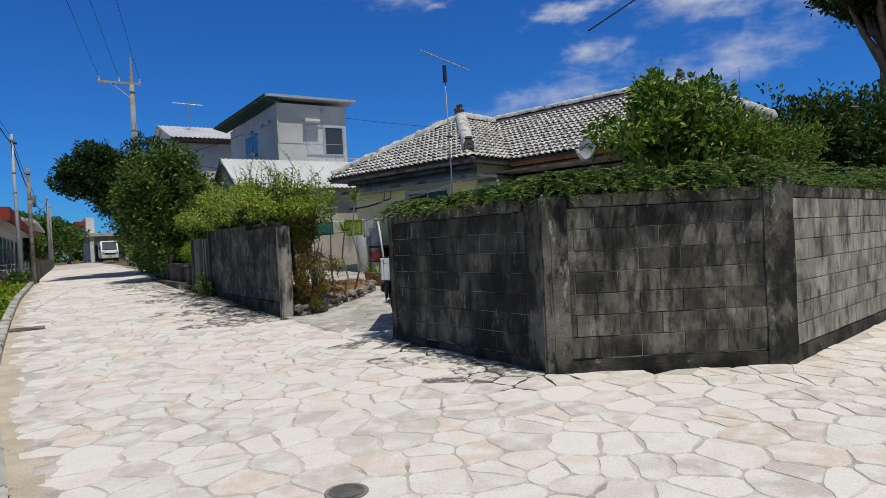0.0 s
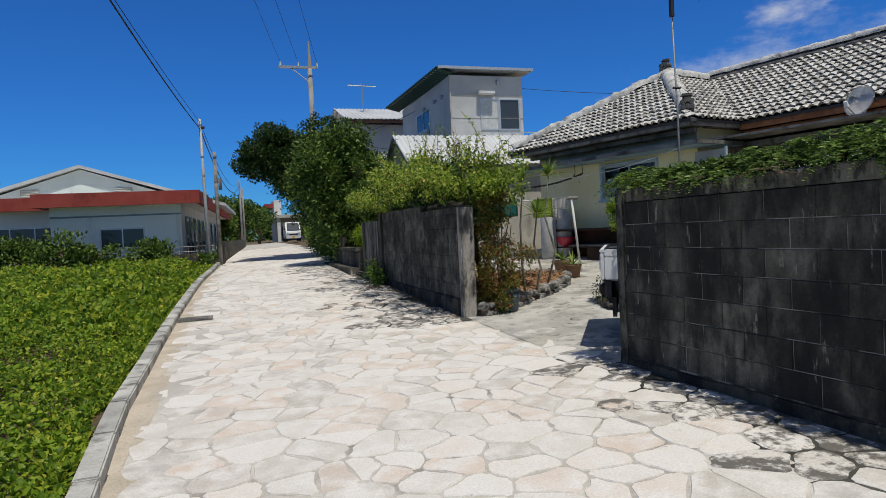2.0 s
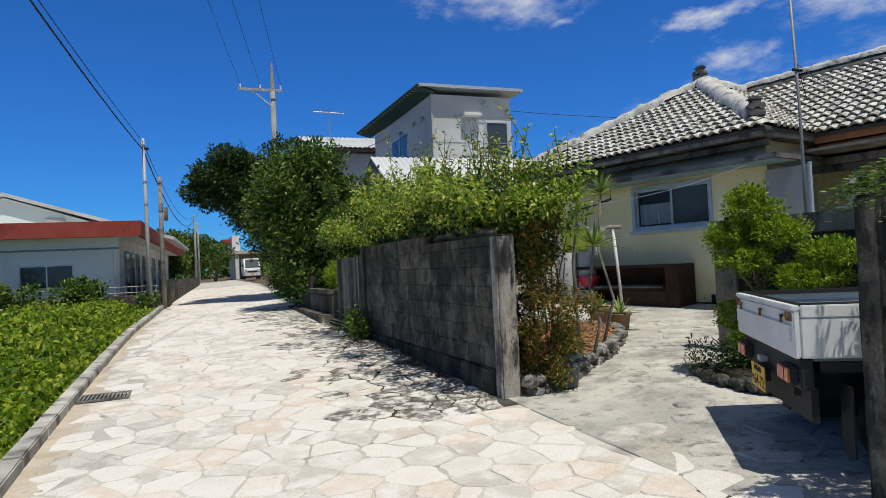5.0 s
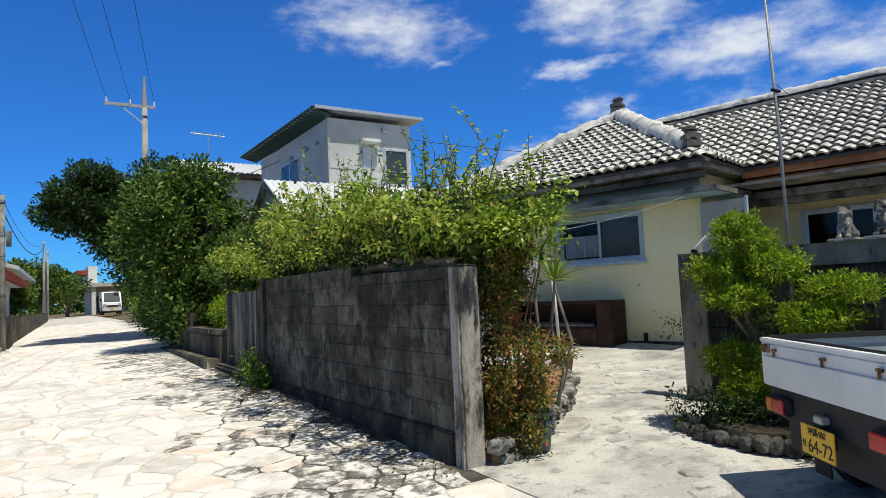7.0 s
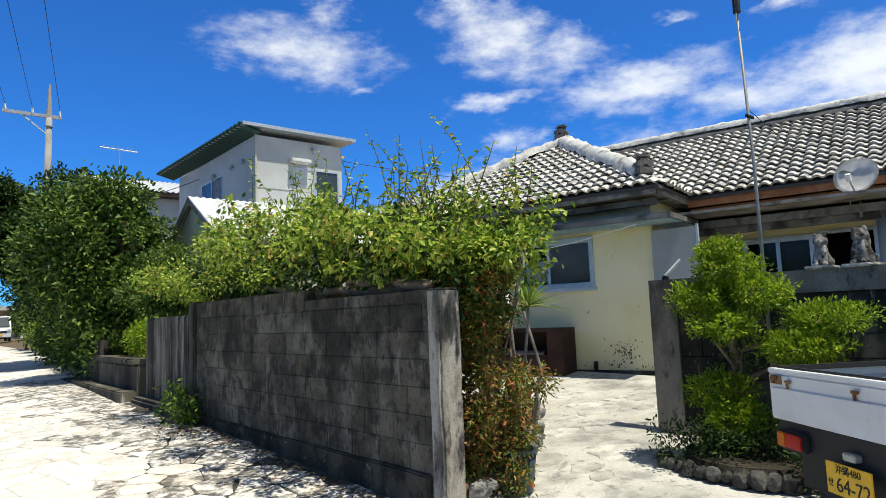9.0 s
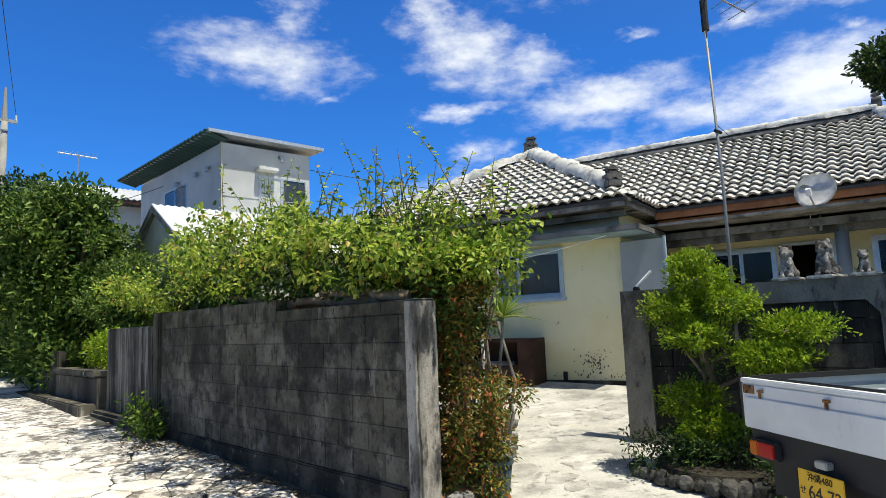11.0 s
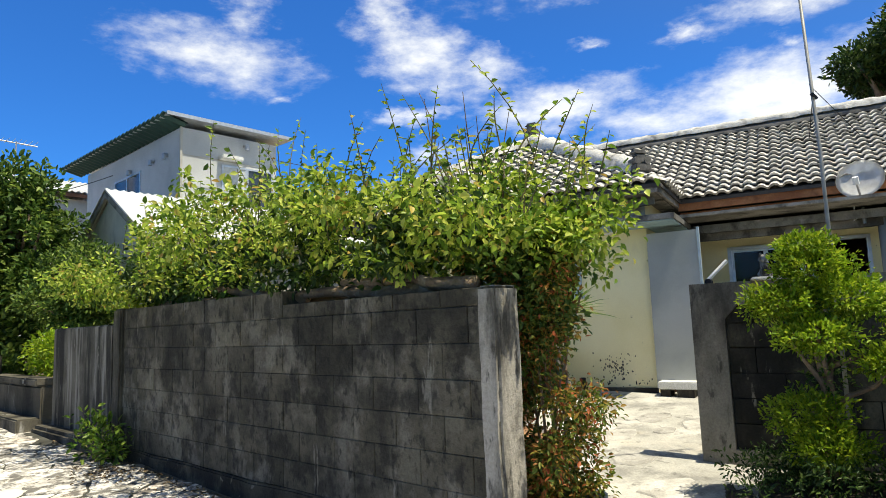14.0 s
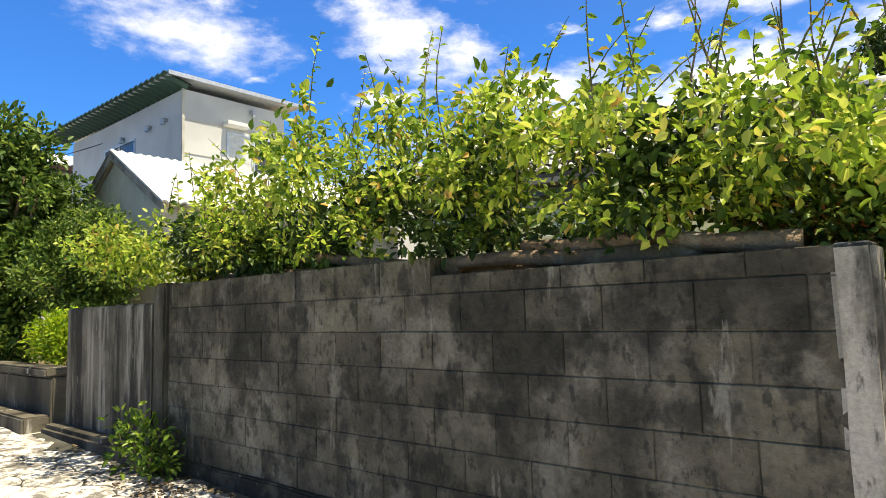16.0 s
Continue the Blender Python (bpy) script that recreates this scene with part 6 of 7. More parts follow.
# darker leaf tone puts the shade between the cushions into colour
foliage("inner_leaves", [((-0.02, 0.05, 0.75), (0.14, 0.16, 0.22)), ((-0.02, 0.02, 1.15), (0.15, 0.17, 0.25)), ((0.05, -0.3, 0.85), (0.12, 0.2, 0.1))], 9000, 0.034, 0.5, M["leaf_mid"], sb, 92, 0.2, 0.2, 0.3, "inner leaves in a darker green for shade")
bm = bmesh.new()
rng = random.Random(91)
branch(bm, (0.05, 0.05, -0.1), (-0.05, 0.1, 1.4), 0.055, 0.03, 0.06, rng)
part("trunk", bm, M["bark"], sb, "", True)
for c, r in cush:
    bm = bmesh.new()
    branch(bm, (0.0, 0.06, rng.uniform(0.3, 0.9)), Vector(c) - o, 0.022, 0.008, 0.05, rng, 5)
    part("limb", bm, M["bark"], sb, "", True)

# weed at the wall's foot
wd = thing("wall_weed", "small leafy green weed at the foot of the wall", "plant", pose(3.3, 15.55, ground(3.3, 15.5)))
foliage("leaves", [((0, 0, 0.22), (0.24, 0.3, 0.24)), ((-0.05, 0.15, 0.32), (0.18, 0.2, 0.2)), ((0.05, -0.2, 0.15), (0.2, 0.2, 0.16)), ((0.02, -0.3, 0.1), (0.12, 0.14, 0.1))], 2600, 0.075, 0.42, M["leaf_citrus"], wd, 95, 0.2, 0.3, 0.3)
for i in range(10):
    bm = bmesh.new()
    branch(bm, (rng.uniform(-0.04, 0.04), rng.uniform(-0.04, 0.04), -0.03), (rng.uniform(-0.2, 0.2), rng.uniform(-0.25, 0.25), rng.uniform(0.2, 0.45)), 0.008, 0.003, 0.03, rng, 5)
    part("stem", bm, M["twig"], wd)

# fallen leaves and dirt along the foot of the garden wall
fr = np.random.default_rng(97)
k = 750
fy = 10.6 + fr.uniform(0, 1, k) * 6.4
fx = 3.46 - np.abs(fr.normal(0, 0.16, k)) * (0.5 + 0.5 * np.sin(fy * 2.1) ** 2)
fx[:250], fy[:250] = 3.3 - np.abs(fr.normal(0, 0.16, 250)), 15.0 + fr.normal(0, 0.25, 250)
P = np.stack([fx, fy, np.array([ground(a, b) for a, b in zip(fx, fy)]) + 0.014], 1)
tagged(new("fallen_leaves", leaf_mesh("fallen_leaves", P, fr.normal(size=P.shape) * np.array([1, 1, 0.12]), 0.034, 0.45, M["litter"], fr)), "dark dry leaves and dirt fallen along the wall", "fallen leaves", kind="stuff")

# ---- yard wall with its statues, mast and dish ----
YW = Vector((6.33, 10.77, 0))
yaw_w = math.degrees(math.atan2(8.48 - 10.77, 6.68 - 6.33))
yw = thing("wall_yard", "grey rendered yard wall with a sunken block panel", "wall", pose(6.33, 10.77, 0, 0, 0, yaw_w), kind="structure")
WL = 2.32
# local x runs along the wall, local -y looks to the lane
part("back_slab", boxes((0.0, WL - 0.02, 0.0, 0.09, 0.3, 1.95)), M["concrete_dark"], yw)
fr = [((0.0, 0.3), (0.26, 0.3), (0.26, 1.66), (0.36, 1.77), (0.36, 1.96), (0.0, 1.96)), ((0.361, 1.77), (2.05, 1.77), (2.05, 1.96), (0.361, 1.96)), ((2.051, 1.77), (2.14, 1.66), (2.14, 0.3), (WL, 0.3), (WL, 1.88), (WL - 0.05, 1.96), (2.051, 1.96)), ((0.261, 0.3), (2.139, 0.3), (2.139, 0.62), (0.261, 0.62))]
for q in fr:
    part("frame_band", panel_bm([(x, -0.06, z) for x, z in q], (0, 0.058, 0)), M["yard_render"], yw)
for c in range(6):
    x = 0.265 - 0.2 * (c % 2)
    while x < 2.13:
        a, b = max(x, 0.265), min(x + 0.4, 2.135)
        z0, z1 = 0.625 + c * 0.2, min(0.625 + c * 0.2 + 0.2, 1.765)
        if b - a > 0.05 and z1 - z0 > 0.04:
            part("block", boxes((a + 0.004, b - 0.004, -0.028, -0.002, z0 + 0.004, z1 - 0.004)), M["block_dark"], yw)
        x += 0.4


def lump(bm, c, r, m=I4, seg=10):
    g = bmesh.ops.create_icosphere(bm, subdivisions=2, radius=1.0)
    for v in g["verts"]:
        k = 1 + 0.14 * noise.noise(v.co * 3.0 + Vector(c) * 9)
        v.co = m @ (Vector(c) + Vector((v.co.x * r[0], v.co.y * r[1], v.co.z * r[2])) * k)


def guardian(x, s, turn, seed):
    """A seated stone guardian dog, one plain shape."""
    bm = bmesh.new()
    for c, r in (((0.05, 0, 0.10), (0.10, 0.085, 0.10)), ((-0.02, 0, 0.17), (0.075, 0.075, 0.12)), ((-0.05, 0, 0.30), (0.075, 0.07, 0.07)), ((-0.11, 0, 0.275), (0.045, 0.045, 0.04)),
                 ((-0.02, 0.05, 0.36), (0.03, 0.025, 0.035)), ((-0.02, -0.05, 0.36), (0.03, 0.025, 0.035)), ((0.01, 0, 0.29), (0.07, 0.085, 0.085)),
                 ((-0.075, 0.05, 0.09), (0.028, 0.028, 0.1)), ((-0.075, -0.05, 0.09), (0.028, 0.028, 0.1)), ((-0.10, 0.05, 0.02), (0.045, 0.032, 0.022)), ((-0.10, -0.05, 0.02), (0.045, 0.032, 0.022)),
                 ((0.07, 0.08, 0.05), (0.07, 0.035, 0.05)), ((0.07, -0.08, 0.05), (0.07, 0.035, 0.05)), ((0.14, 0, 0.22), (0.03, 0.035, 0.09))):
        lump(bm, c, r)
    base = Matrix.Translation((6.33, 10.77, 0)) @ pose(0, 0, 0, 0, 0, yaw_w) @ pose(x, 0.03, 1.985, 0, 0, 90 + turn)
    ob = solo("guardian_statue", bm, M["coral"], "weathered grey and white stone guardian dog statue on the wall", "statue", group="statues on the yard wall", smooth=True, m=base @ Matrix.Diagonal((s, s, s, 1)))
    re = ob.modifiers.new("fuse", "REMESH")
    re.mode, re.voxel_size, re.use_smooth_shade = "VOXEL", 0.009, True
    bpy.context.view_layer.update()
    fused = bpy.data.meshes.new_from_object(ob.evaluated_get(bpy.context.evaluated_depsgraph_get()))
    ob.modifiers.clear()
    ob.data = fused
    b2 = boxes((-0.15, 0.15, -0.11, 0.11, -0.028, 0.0), bevel=0.01)
    tagged(solo("roof_tile_base", b2, M["tile"], "old roof tile lying under a statue", "roof tile", m=base), group="tiles under statues")


M["coral"] = surface("coral_stone", (0.16, 0.155, 0.145), (0.34, 0.33, 0.31), 14, grain=60, bump=0.9, depth=0.02, stains=[((0.72, 0.71, 0.68), 9, 0.56, 0.63, 1, 0.9), (BLACK_MOULD, 11, 0.46, 0.58, 1, 0.9)])
guardian(1.50, 0.72, 0, 1)
guardian(1.79, 0.78, -15, 2)
guardian(2.06, 0.5, 10, 3)
guardian(0.58, 0.5, 10, 4)

ms = thing("antenna_mast", "tall thin steel antenna mast with guy wires", "antenna mast", pose(6.45, 9.72, 0.45))
part("tube", tube([(0, 0, 0), (0, 0, 2.5), (-0.02, 0.03, 4.2)], [0.018, 0.014, 0.011], 10), M["mast_grey"], ms, smooth=True)
an = part("antenna", tube([(-0.38, 0.24, 4.50), (0.34, -0.22, 4.10)], 0.008, 6), M["mast_grey"], ms, "yagi aerial")
for i in range(9):
    c = Vector((-0.34 + i * 0.082, 0.215 - i * 0.052, 4.478 - i * 0.0456))
    w = 0.07 + 0.016 * i
    part("element", tube([c + Vector((-0.42, -0.9, 0.0)) * w, c + Vector((0.42, 0.9, 0.0)) * w], 0.004, 5), M["mast_grey"], an)
part("bracket", tube([(-0.02, 0.02, 3.9), (-0.02, 0.02, 4.2)], 0.035, 8), M["rubber"], ms)
part("guy_ring", tube([(-0.06, 0, 2.92), (0.06, 0, 2.92)], 0.016, 6), M["rubber"], ms)
for q in ((0.32, -0.22, 2.62), (0.26, 0.12, 2.66)):
    part("guy_wire", tube([(0, 0, 2.98), q], 0.003, 5), M["rubber"], ms)

ds = thing("satellite_dish", "white satellite dish on a bracket above the canopy", "satellite dish", HM @ pose(0.80, -3.43, 3.32))
bm = bmesh.new()
prev = None
mr = pose(0, 0, 0, 0, 0, -14) @ pose(0, 0, 0, 0, -74, 0)
for i in range(6):
    r = 0.27 * i / 5
    z = 0.055 * (i / 5) ** 2
    ring = [bm.verts.new(mr @ Vector((r * math.cos(a) * 0.95, r * math.sin(a), z))) for a in (2 * math.pi * k / 28 for k in range(28))] if i else [bm.verts.new((0, 0, 0))]
    if prev and len(prev) == 1:
        for k in range(28):
            bm.faces.new((prev[0], ring[k], ring[(k + 1) % 28]))
    elif prev:
        for k in range(28):
            bm.faces.new((prev[k], ring[k], ring[(k + 1) % 28], prev[(k + 1) % 28]))
    prev = ring
bmesh.ops.solidify(bm, geom=bm.faces[:], thickness=0.012)
part("reflector", bm, M["dish_white"], ds, "white painted reflector", smooth=True)
part("feed_arm", tube([mr @ Vector((-0.26, 0, 0.04)), mr @ Vector((-0.15, 0, 0.30))], 0.012, 6), M["steel"], ds)
part("receiver", tube([mr @ Vector((-0.17, 0, 0.27)), mr @ Vector((-0.10, 0, 0.33))], 0.035, 8), M["dish_white"], ds)
part("bracket", tube([(0.04, 0.0, 0.0), (0.12, 0, -0.1), (0.12, 0, -0.53)], 0.022, 8), M["steel"], ds)
part("cable", tube([(0.0, 0.02, -0.1), (-0.02, 0.1, -0.3), (0.02, 0.12, -0.5), (0.05, 0.02, -0.42)], 0.008, 5), M["dish_white"], ds)

# ---- small flatbed truck; local x to its right, y forward, z from the ground ----
tk = thing("flatbed_truck", "small white flatbed truck with a rusty dented tailgate", "truck", pose(4.37, 8.42, ground(4.37, 8.42), 0, 0, -124))
W2, BT, BB, BLN = 0.70, 0.985, 0.685, 1.95
gate = bmesh.new()
box(gate, -W2, W2, 0.0, 0.035, BB, BT - 0.03, bevel=0.008)
tg = part("tailgate", gate, M["truck_white"], tk, "white tailgate with rust marks")
part("top_rail", boxes((-W2 + 0.001, W2 - 0.001, -0.006, 0.041, BT - 0.029, BT), bevel=0.006), M["truck_white"], tg)
part("edge_trim", boxes((-W2 + 0.02, W2 - 0.02, 0.042, 0.062, BT - 0.02, BT + 0.012), bevel=0.004), M["rubber"], tg, "black rubber edge trim")
part("pressed_rib", boxes((-W2 + 0.04, W2 - 0.04, -0.012, -0.001, BB + 0.09, BB + 0.19), bevel=0.005), M["truck_white"], tg)
for x in (-0.52, 0.02, 0.5):
    part("latch", boxes((x, x + 0.045, -0.02, -0.007, BT - 0.075, BT - 0.06), (x + 0.012, x + 0.022, -0.02, -0.007, BT - 0.11, BT - 0.0755)), M["rust"], tg, "rusty latch")
for x in (-W2 + 0.03, W2 - 0.12):
    part("corner_plate", boxes((x, x + 0.1, -0.010, -0.0005, BT - 0.09, BT - 0.04)), M["rust"], tg, "rusty hinge plate")
for sx in (-1, 1):
    sg = part("side_gate", boxes((min(sx * W2, sx * (W2 - 0.035)), max(sx * W2, sx * (W2 - 0.035)), 0.037, BLN, BB + 0.0, BT - 0.07), bevel=0.008), M["truck_white"], tk, "white side gate")
    part("side_rail", boxes((min(sx * (W2 + 0.003), sx * (W2 - 0.035)), max(sx * (W2 + 0.003), sx * (W2 - 0.035)), 0.042, BLN, BT - 0.069, BT), bevel=0.006), M["truck_white"], sg)
    part("edge_trim", boxes((min(sx * (W2 - 0.036), sx * (W2 - 0.056)), max(sx * (W2 - 0.036), sx * (W2 - 0.056)), 0.064, BLN, BT - 0.02, BT + 0.012)), M["rubber"], sg)
    for i in range(3):
        part("rib", boxes((min(sx * (W2 + 0.001), sx * (W2 + 0.012)), max(sx * (W2 + 0.001), sx * (W2 + 0.012)), 0.25 + i * 0.55, 0.3 + i * 0.55, BB + 0.02, BT - 0.09)), M["truck_white"], sg)
part("bed_floor", boxes((-W2 + 0.036, W2 - 0.036, 0.036, BLN - 0.01, BB - 0.02, BB + 0.02)), M["bed_grey"], tk, "worn blue-grey load bed")
part("bed_cover", boxes((-W2 + 0.06, W2 - 0.06, 0.064, BLN - 0.05, BT - 0.10, BT - 0.085)), M["bed_grey"], tk, "blue-grey sheet with flaking white paint")
part("head_board", boxes((-W2, W2, BLN, BLN + 0.04, BB, BT + 0.12), bevel=0.006), M["truck_white"], tk)
part("chassis", boxes((-0.42, -0.34, 0.06, 3.0, 0.42, 0.6), (0.34, 0.42, 0.06, 3.0, 0.42, 0.6), (-0.339, 0.339, 0.5, 0.6, 0.45, 0.55), (-0.339, 0.339, 1.5, 1.6, 0.45, 0.55)), M["rubber"], tk)
part("rear_beam", boxes((-0.68, 0.68, 0.03, 0.10, 0.50, 0.682), bevel=0.006), M["rubber"], tk, "black rear cross member")
part("rear_skirt", boxes((-0.6, 0.6, 0.10, 0.14, 0.30, 0.499)), M["rubber"], tk)
part("underbody", boxes((-0.66, 0.66, 0.14, 1.9, 0.60, 0.66)), M["rubber"], tk)
for sx in (-1, 1):
    la = part("tail_light", boxes((sx * 0.52 - 0.125, sx * 0.52 + 0.125, -0.012, 0.029, 0.525, 0.63), bevel=0.01), M["rubber"], tk)
    part("red_lens", boxes((sx * 0.48 - 0.07, sx * 0.48 + 0.07, -0.026, -0.0125, 0.535, 0.62), bevel=0.006), M["red_lens"], la, "red lens")
    part("amber_lens", boxes((min(sx * 0.556, sx * 0.63), max(sx * 0.556, sx * 0.63), -0.026, -0.0125, 0.535, 0.62), bevel=0.006), M["amber_lens"], la, "amber lens")
    for yy in (0.62, 2.5):
        wh = part("wheel", tube([(sx * 0.66, yy, 0.27), (sx * 0.53, yy, 0.27)], 0.27, 24), M["rubber"], tk, "black tyre", smooth=False)
        part("rim", tube([(sx * 0.665, yy, 0.27), (sx * 0.6, yy, 0.27)], 0.17, 20), M["steel"], wh, "steel rim")
        part("mud_flap", boxes((sx * 0.6 - 0.09, sx * 0.6 + 0.09, yy - 0.34, yy - 0.33, 0.12, 0.52)), M["rubber"], tk)
prof = [(BLN + 0.06, 0.35), (3.2, 0.35), (3.24, 0.9), (3.05, 1.2), (2.75, 1.74), (BLN + 0.1, 1.78), (BLN + 0.06, 1.7)]
part("cab", panel_bm([(-0.69, a, b) for a, b in prof], (1.38, 0, 0)), M["truck_white"], tk, "white cab")
part("rear_window", boxes((-0.5, 0.5, BLN + 0.045, BLN + 0.059, 1.2, 1.6)), M["pane_dark"], tk)
for sx in (-1, 1):
    part("door_window", boxes((min(sx * 0.691, sx * 0.7), max(sx * 0.691, sx * 0.7), 2.2, 2.8, 1.2, 1.62)), M["pane_dark"], tk)
pl = part("number_plate", boxes((-0.045 - 0.165, -0.045 + 0.165, -0.03, -0.022, 0.375, 0.54), bevel=0.003), M["plate"], tk, "yellow number plate with black characters")
part("plate_bracket", boxes((-0.14, 0.05, -0.0215, 0.029, 0.44, 0.53)), M["rubber"], tk)
part("plate_lamp", boxes((-0.09, 0.0, -0.02, 0.028, 0.56, 0.60), bevel=0.006), M["steel"], tk)


def lettering(text, x, z, size, parent, material, name="characters"):
    cu = bpy.data.curves.new(name, "FONT")
    cu.body, cu.size, cu.extrude = text, size, 0.001
    cu.align_x, cu.align_y = "CENTER", "CENTER"
    tmp = bpy.data.objects.new(name, cu)
    scene.collection.objects.link(tmp)
    bpy.context.view_layer.update()
    me = bpy.data.meshes.new_from_object(tmp.evaluated_get(bpy.context.evaluated_depsgraph_get()))
    bpy.data.objects.remove(tmp)
    me.materials.clear()
    me.materials.append(material)
    ob = new(name, me)
    ob.parent = parent
    ob.matrix_basis = pose(x, -0.0315, z, 90, 0, 0)
    return ob


lettering("沖縄480", -0.045, 0.507, 0.052, pl, M["rubber"])
lettering("せ", -0.175, 0.43, 0.05, pl, M["rubber"])
lettering("64-72", -0.015, 0.428, 0.105, pl, M["rubber"])

# ---- planter bed by the drive ----
bed = thing("planter_bed", "raised red-earth bed edged with rough grey stones", "planter bed", pose(4.8, 11.8, 0.4))
o = Vector((4.8, 11.8, 0.4))
edge = [(3.78, 10.62), (4.1, 10.72), (4.45, 10.88), (4.9, 11.2), (5.35, 11.55), (5.75, 11.9), (6.02, 12.3), (6.0, 12.75), (5.6, 13.1), (4.9, 13.3), (3.78, 13.3)]
bm = bmesh.new()
top = [bm.verts.new((x - o.x, y - o.y, ground(x, y) + 0.17 - o.z)) for x, y in edge]
bot = [bm.verts.new((x - o.x, y - o.y, ground(x, y) - 0.1 - o.z)) for x, y in edge]
mid = bm.verts.new((0, 0.5, 0.36))
for i in range(len(edge)):
    j = (i + 1) % len(edge)
    bm.faces.new((top[i], top[j], mid))
    bm.faces.new((bot[i], bot[j], top[j], top[i]))
part("earth", bm, M["earth_red"], bed, "dry reddish soil and leaf litter", smooth=True)
rng = random.Random(101)
for (x0, y0), (x1, y1) in zip(edge[:8], edge[1:9]):
    d = math.hypot(x1 - x0, y1 - y0)
    for lvl in range(2):
        k = max(2, int(d / 0.13))
        for i in range(k):
            t = (i + rng.random() * 0.6) / k
            r = rng.uniform(0.05, 0.095)
            bm = bmesh.new()
            bmesh.ops.create_icosphere(bm, subdivisions=1, radius=1.0)
            for v in bm.verts:
                v.co = Vector((v.co.x * r * 1.2, v.co.y * r, v.co.z * r * 0.85)) * (1 + 0.3 * noise.noise(v.co * 1.7 + Vector((i, lvl, x0))))
            x, y = x0 + (x1 - x0) * t, y0 + (y1 - y0) * t
            part("edge_stone", bm, M["rock"], bed, m=pose(x - o.x + rng.uniform(-0.03, 0.03), y - o.y - 0.03, ground(x, y) + 0.03 + lvl * 0.11 - o.z, 0, 0, rng.uniform(0, 360)))
lr = np.random.default_rng(103)
P = np.stack([lr.uniform(-0.9, 1.15, 1500), lr.uniform(-0.9, 1.2, 1500), np.zeros(1500)], 1)
P = P[np.array([inside((p[0] + o.x, p[1] + o.y), edge) for p in P])]
P[:, 2] = [ground(x + o.x, y + o.y) + 0.22 - o.z + 0.1 * max(0, 1 - math.hypot(x, y - 0.5)) for x, y, _ in P]
lit = new("leaf_litter", leaf_mesh("leaf_litter", P, lr.normal(size=P.shape) * np.array([1, 1, 0.25]), 0.05, 0.4, M["dry"], lr))
lit.parent = bed
tagged(lit, "dry brown fallen leaves", kind="stuff")
# stones and earth here carry the shrub's shade in their colour
stones_under = thing("shrub_bed", "ring of rough dark stones, coloured for shade, round the shrub", "stone edging", pose(5.75, 9.6, ground(5.75, 9.6)))
for i in range(26):
    a = math.pi * (0.55 + 1.15 * i / 25)
    r = rng.uniform(0.035, 0.08)
    bm = bmesh.new()
    bmesh.ops.create_icosphere(bm, subdivisions=2, radius=r)
    for v in bm.verts:
        v.co *= 1 + 0.3 * noise.noise(v.co * 18 + Vector((i, 0, 0)))
    part("stone", bm, M["rock_dark"], stones_under, m=pose(0.5 * math.cos(a), 0.75 * math.sin(a), 0.03, 0, 0, 40 * i))
bm = bmesh.new()
tube([(0.1, 0, -0.1), (0.1, 0, 0.1), (0.1, 0, 0.14)], [0.62, 0.56, 0.05], 22, bm)
part("earth", bm, M["soil_dark"], stones_under)
ug = thing("ground_cover", "low dark green plants round the foot of the shrub", "plants", pose(5.85, 9.6, ground(5.85, 9.6)))
foliage("leaves", [((rng.uniform(-0.52, 0.4), rng.uniform(-0.7, 0.6), rng.uniform(0.08, 0.26)), (0.17, 0.17, 0.13)) for i in range(34)], 6000, 0.042, 0.35, M["leaf_dark"], ug, 104, 0.2, 0.3, 0.3)


# ---- pots, spiky plants, washing, gas bottles ----
def rosette(parent, name, c, k, length, width, seed, tilt=(0.1, 0.9), material="leaf_spike"):
    """Long sword leaves from one point, bending at the tips."""
    rr = random.Random(seed)
    bm = bmesh.new()
    for i in range(k):
        a = rr.uniform(0, 6.283)
        el = rr.uniform(*tilt)
        L = length * rr.uniform(0.75, 1.15)
        out = Vector((math.cos(a), math.sin(a), 0))
        side = Vector((-math.sin(a), math.cos(a), 0))
        prev = None
        for j in range(5):
            t = j / 4
            p = Vector(c) + out * L * t * math.cos(el) + Vector((0, 0, L * (t * math.sin(el) - 0.22 * t * t)))
            w = width * (0.6 + 0.8 * t if t < 0.4 else 1.0 * (1 - t) / 0.6 + 0.03)
            q = (bm.verts.new(p - side * w / 2 + Vector((0, 0, w * 0.25))), bm.verts.new(p), bm.verts.new(p + side * w / 2 + Vector((0, 0, w * 0.25))))
            if prev:
                bm.faces.new((prev[0], prev[1], q[1], q[0]))
                bm.faces.new((prev[1], prev[2], q[2], q[1]))
            prev = q
    return part(name, bm, M[material], parent)


def pot(x, y, r, h, k, L, seed, label):
    p = thing("potted_plant", label, "potted plant", pose(x, y, ground(x, y) + 0.006), group="potted plants by the bed")
    bm = bmesh.new()
    tube([(0, 0, 0), (0, 0, h * 0.85), (0, 0, h * 0.86), (0, 0, h), (0, 0, h), (0, 0, h * 0.85)], [r * 0.72, r * 0.95, r * 1.06, r * 1.06, r * 0.9, r * 0.88], 18, bm)
    part("pot", bm, M["pot"], p, "brown clay pot", True)
    rosette(p, "leaves", (0, 0, h * 0.9), k, L, 0.035, seed, (0.15, 1.2))


pot(6.38, 12.68, 0.15, 0.24, 18, 0.36, 111, "spiky green plant in a brown clay pot")
pot(6.56, 13.42, 0.17, 0.24, 22, 0.38, 112, "spiky plant in a brown clay pot")

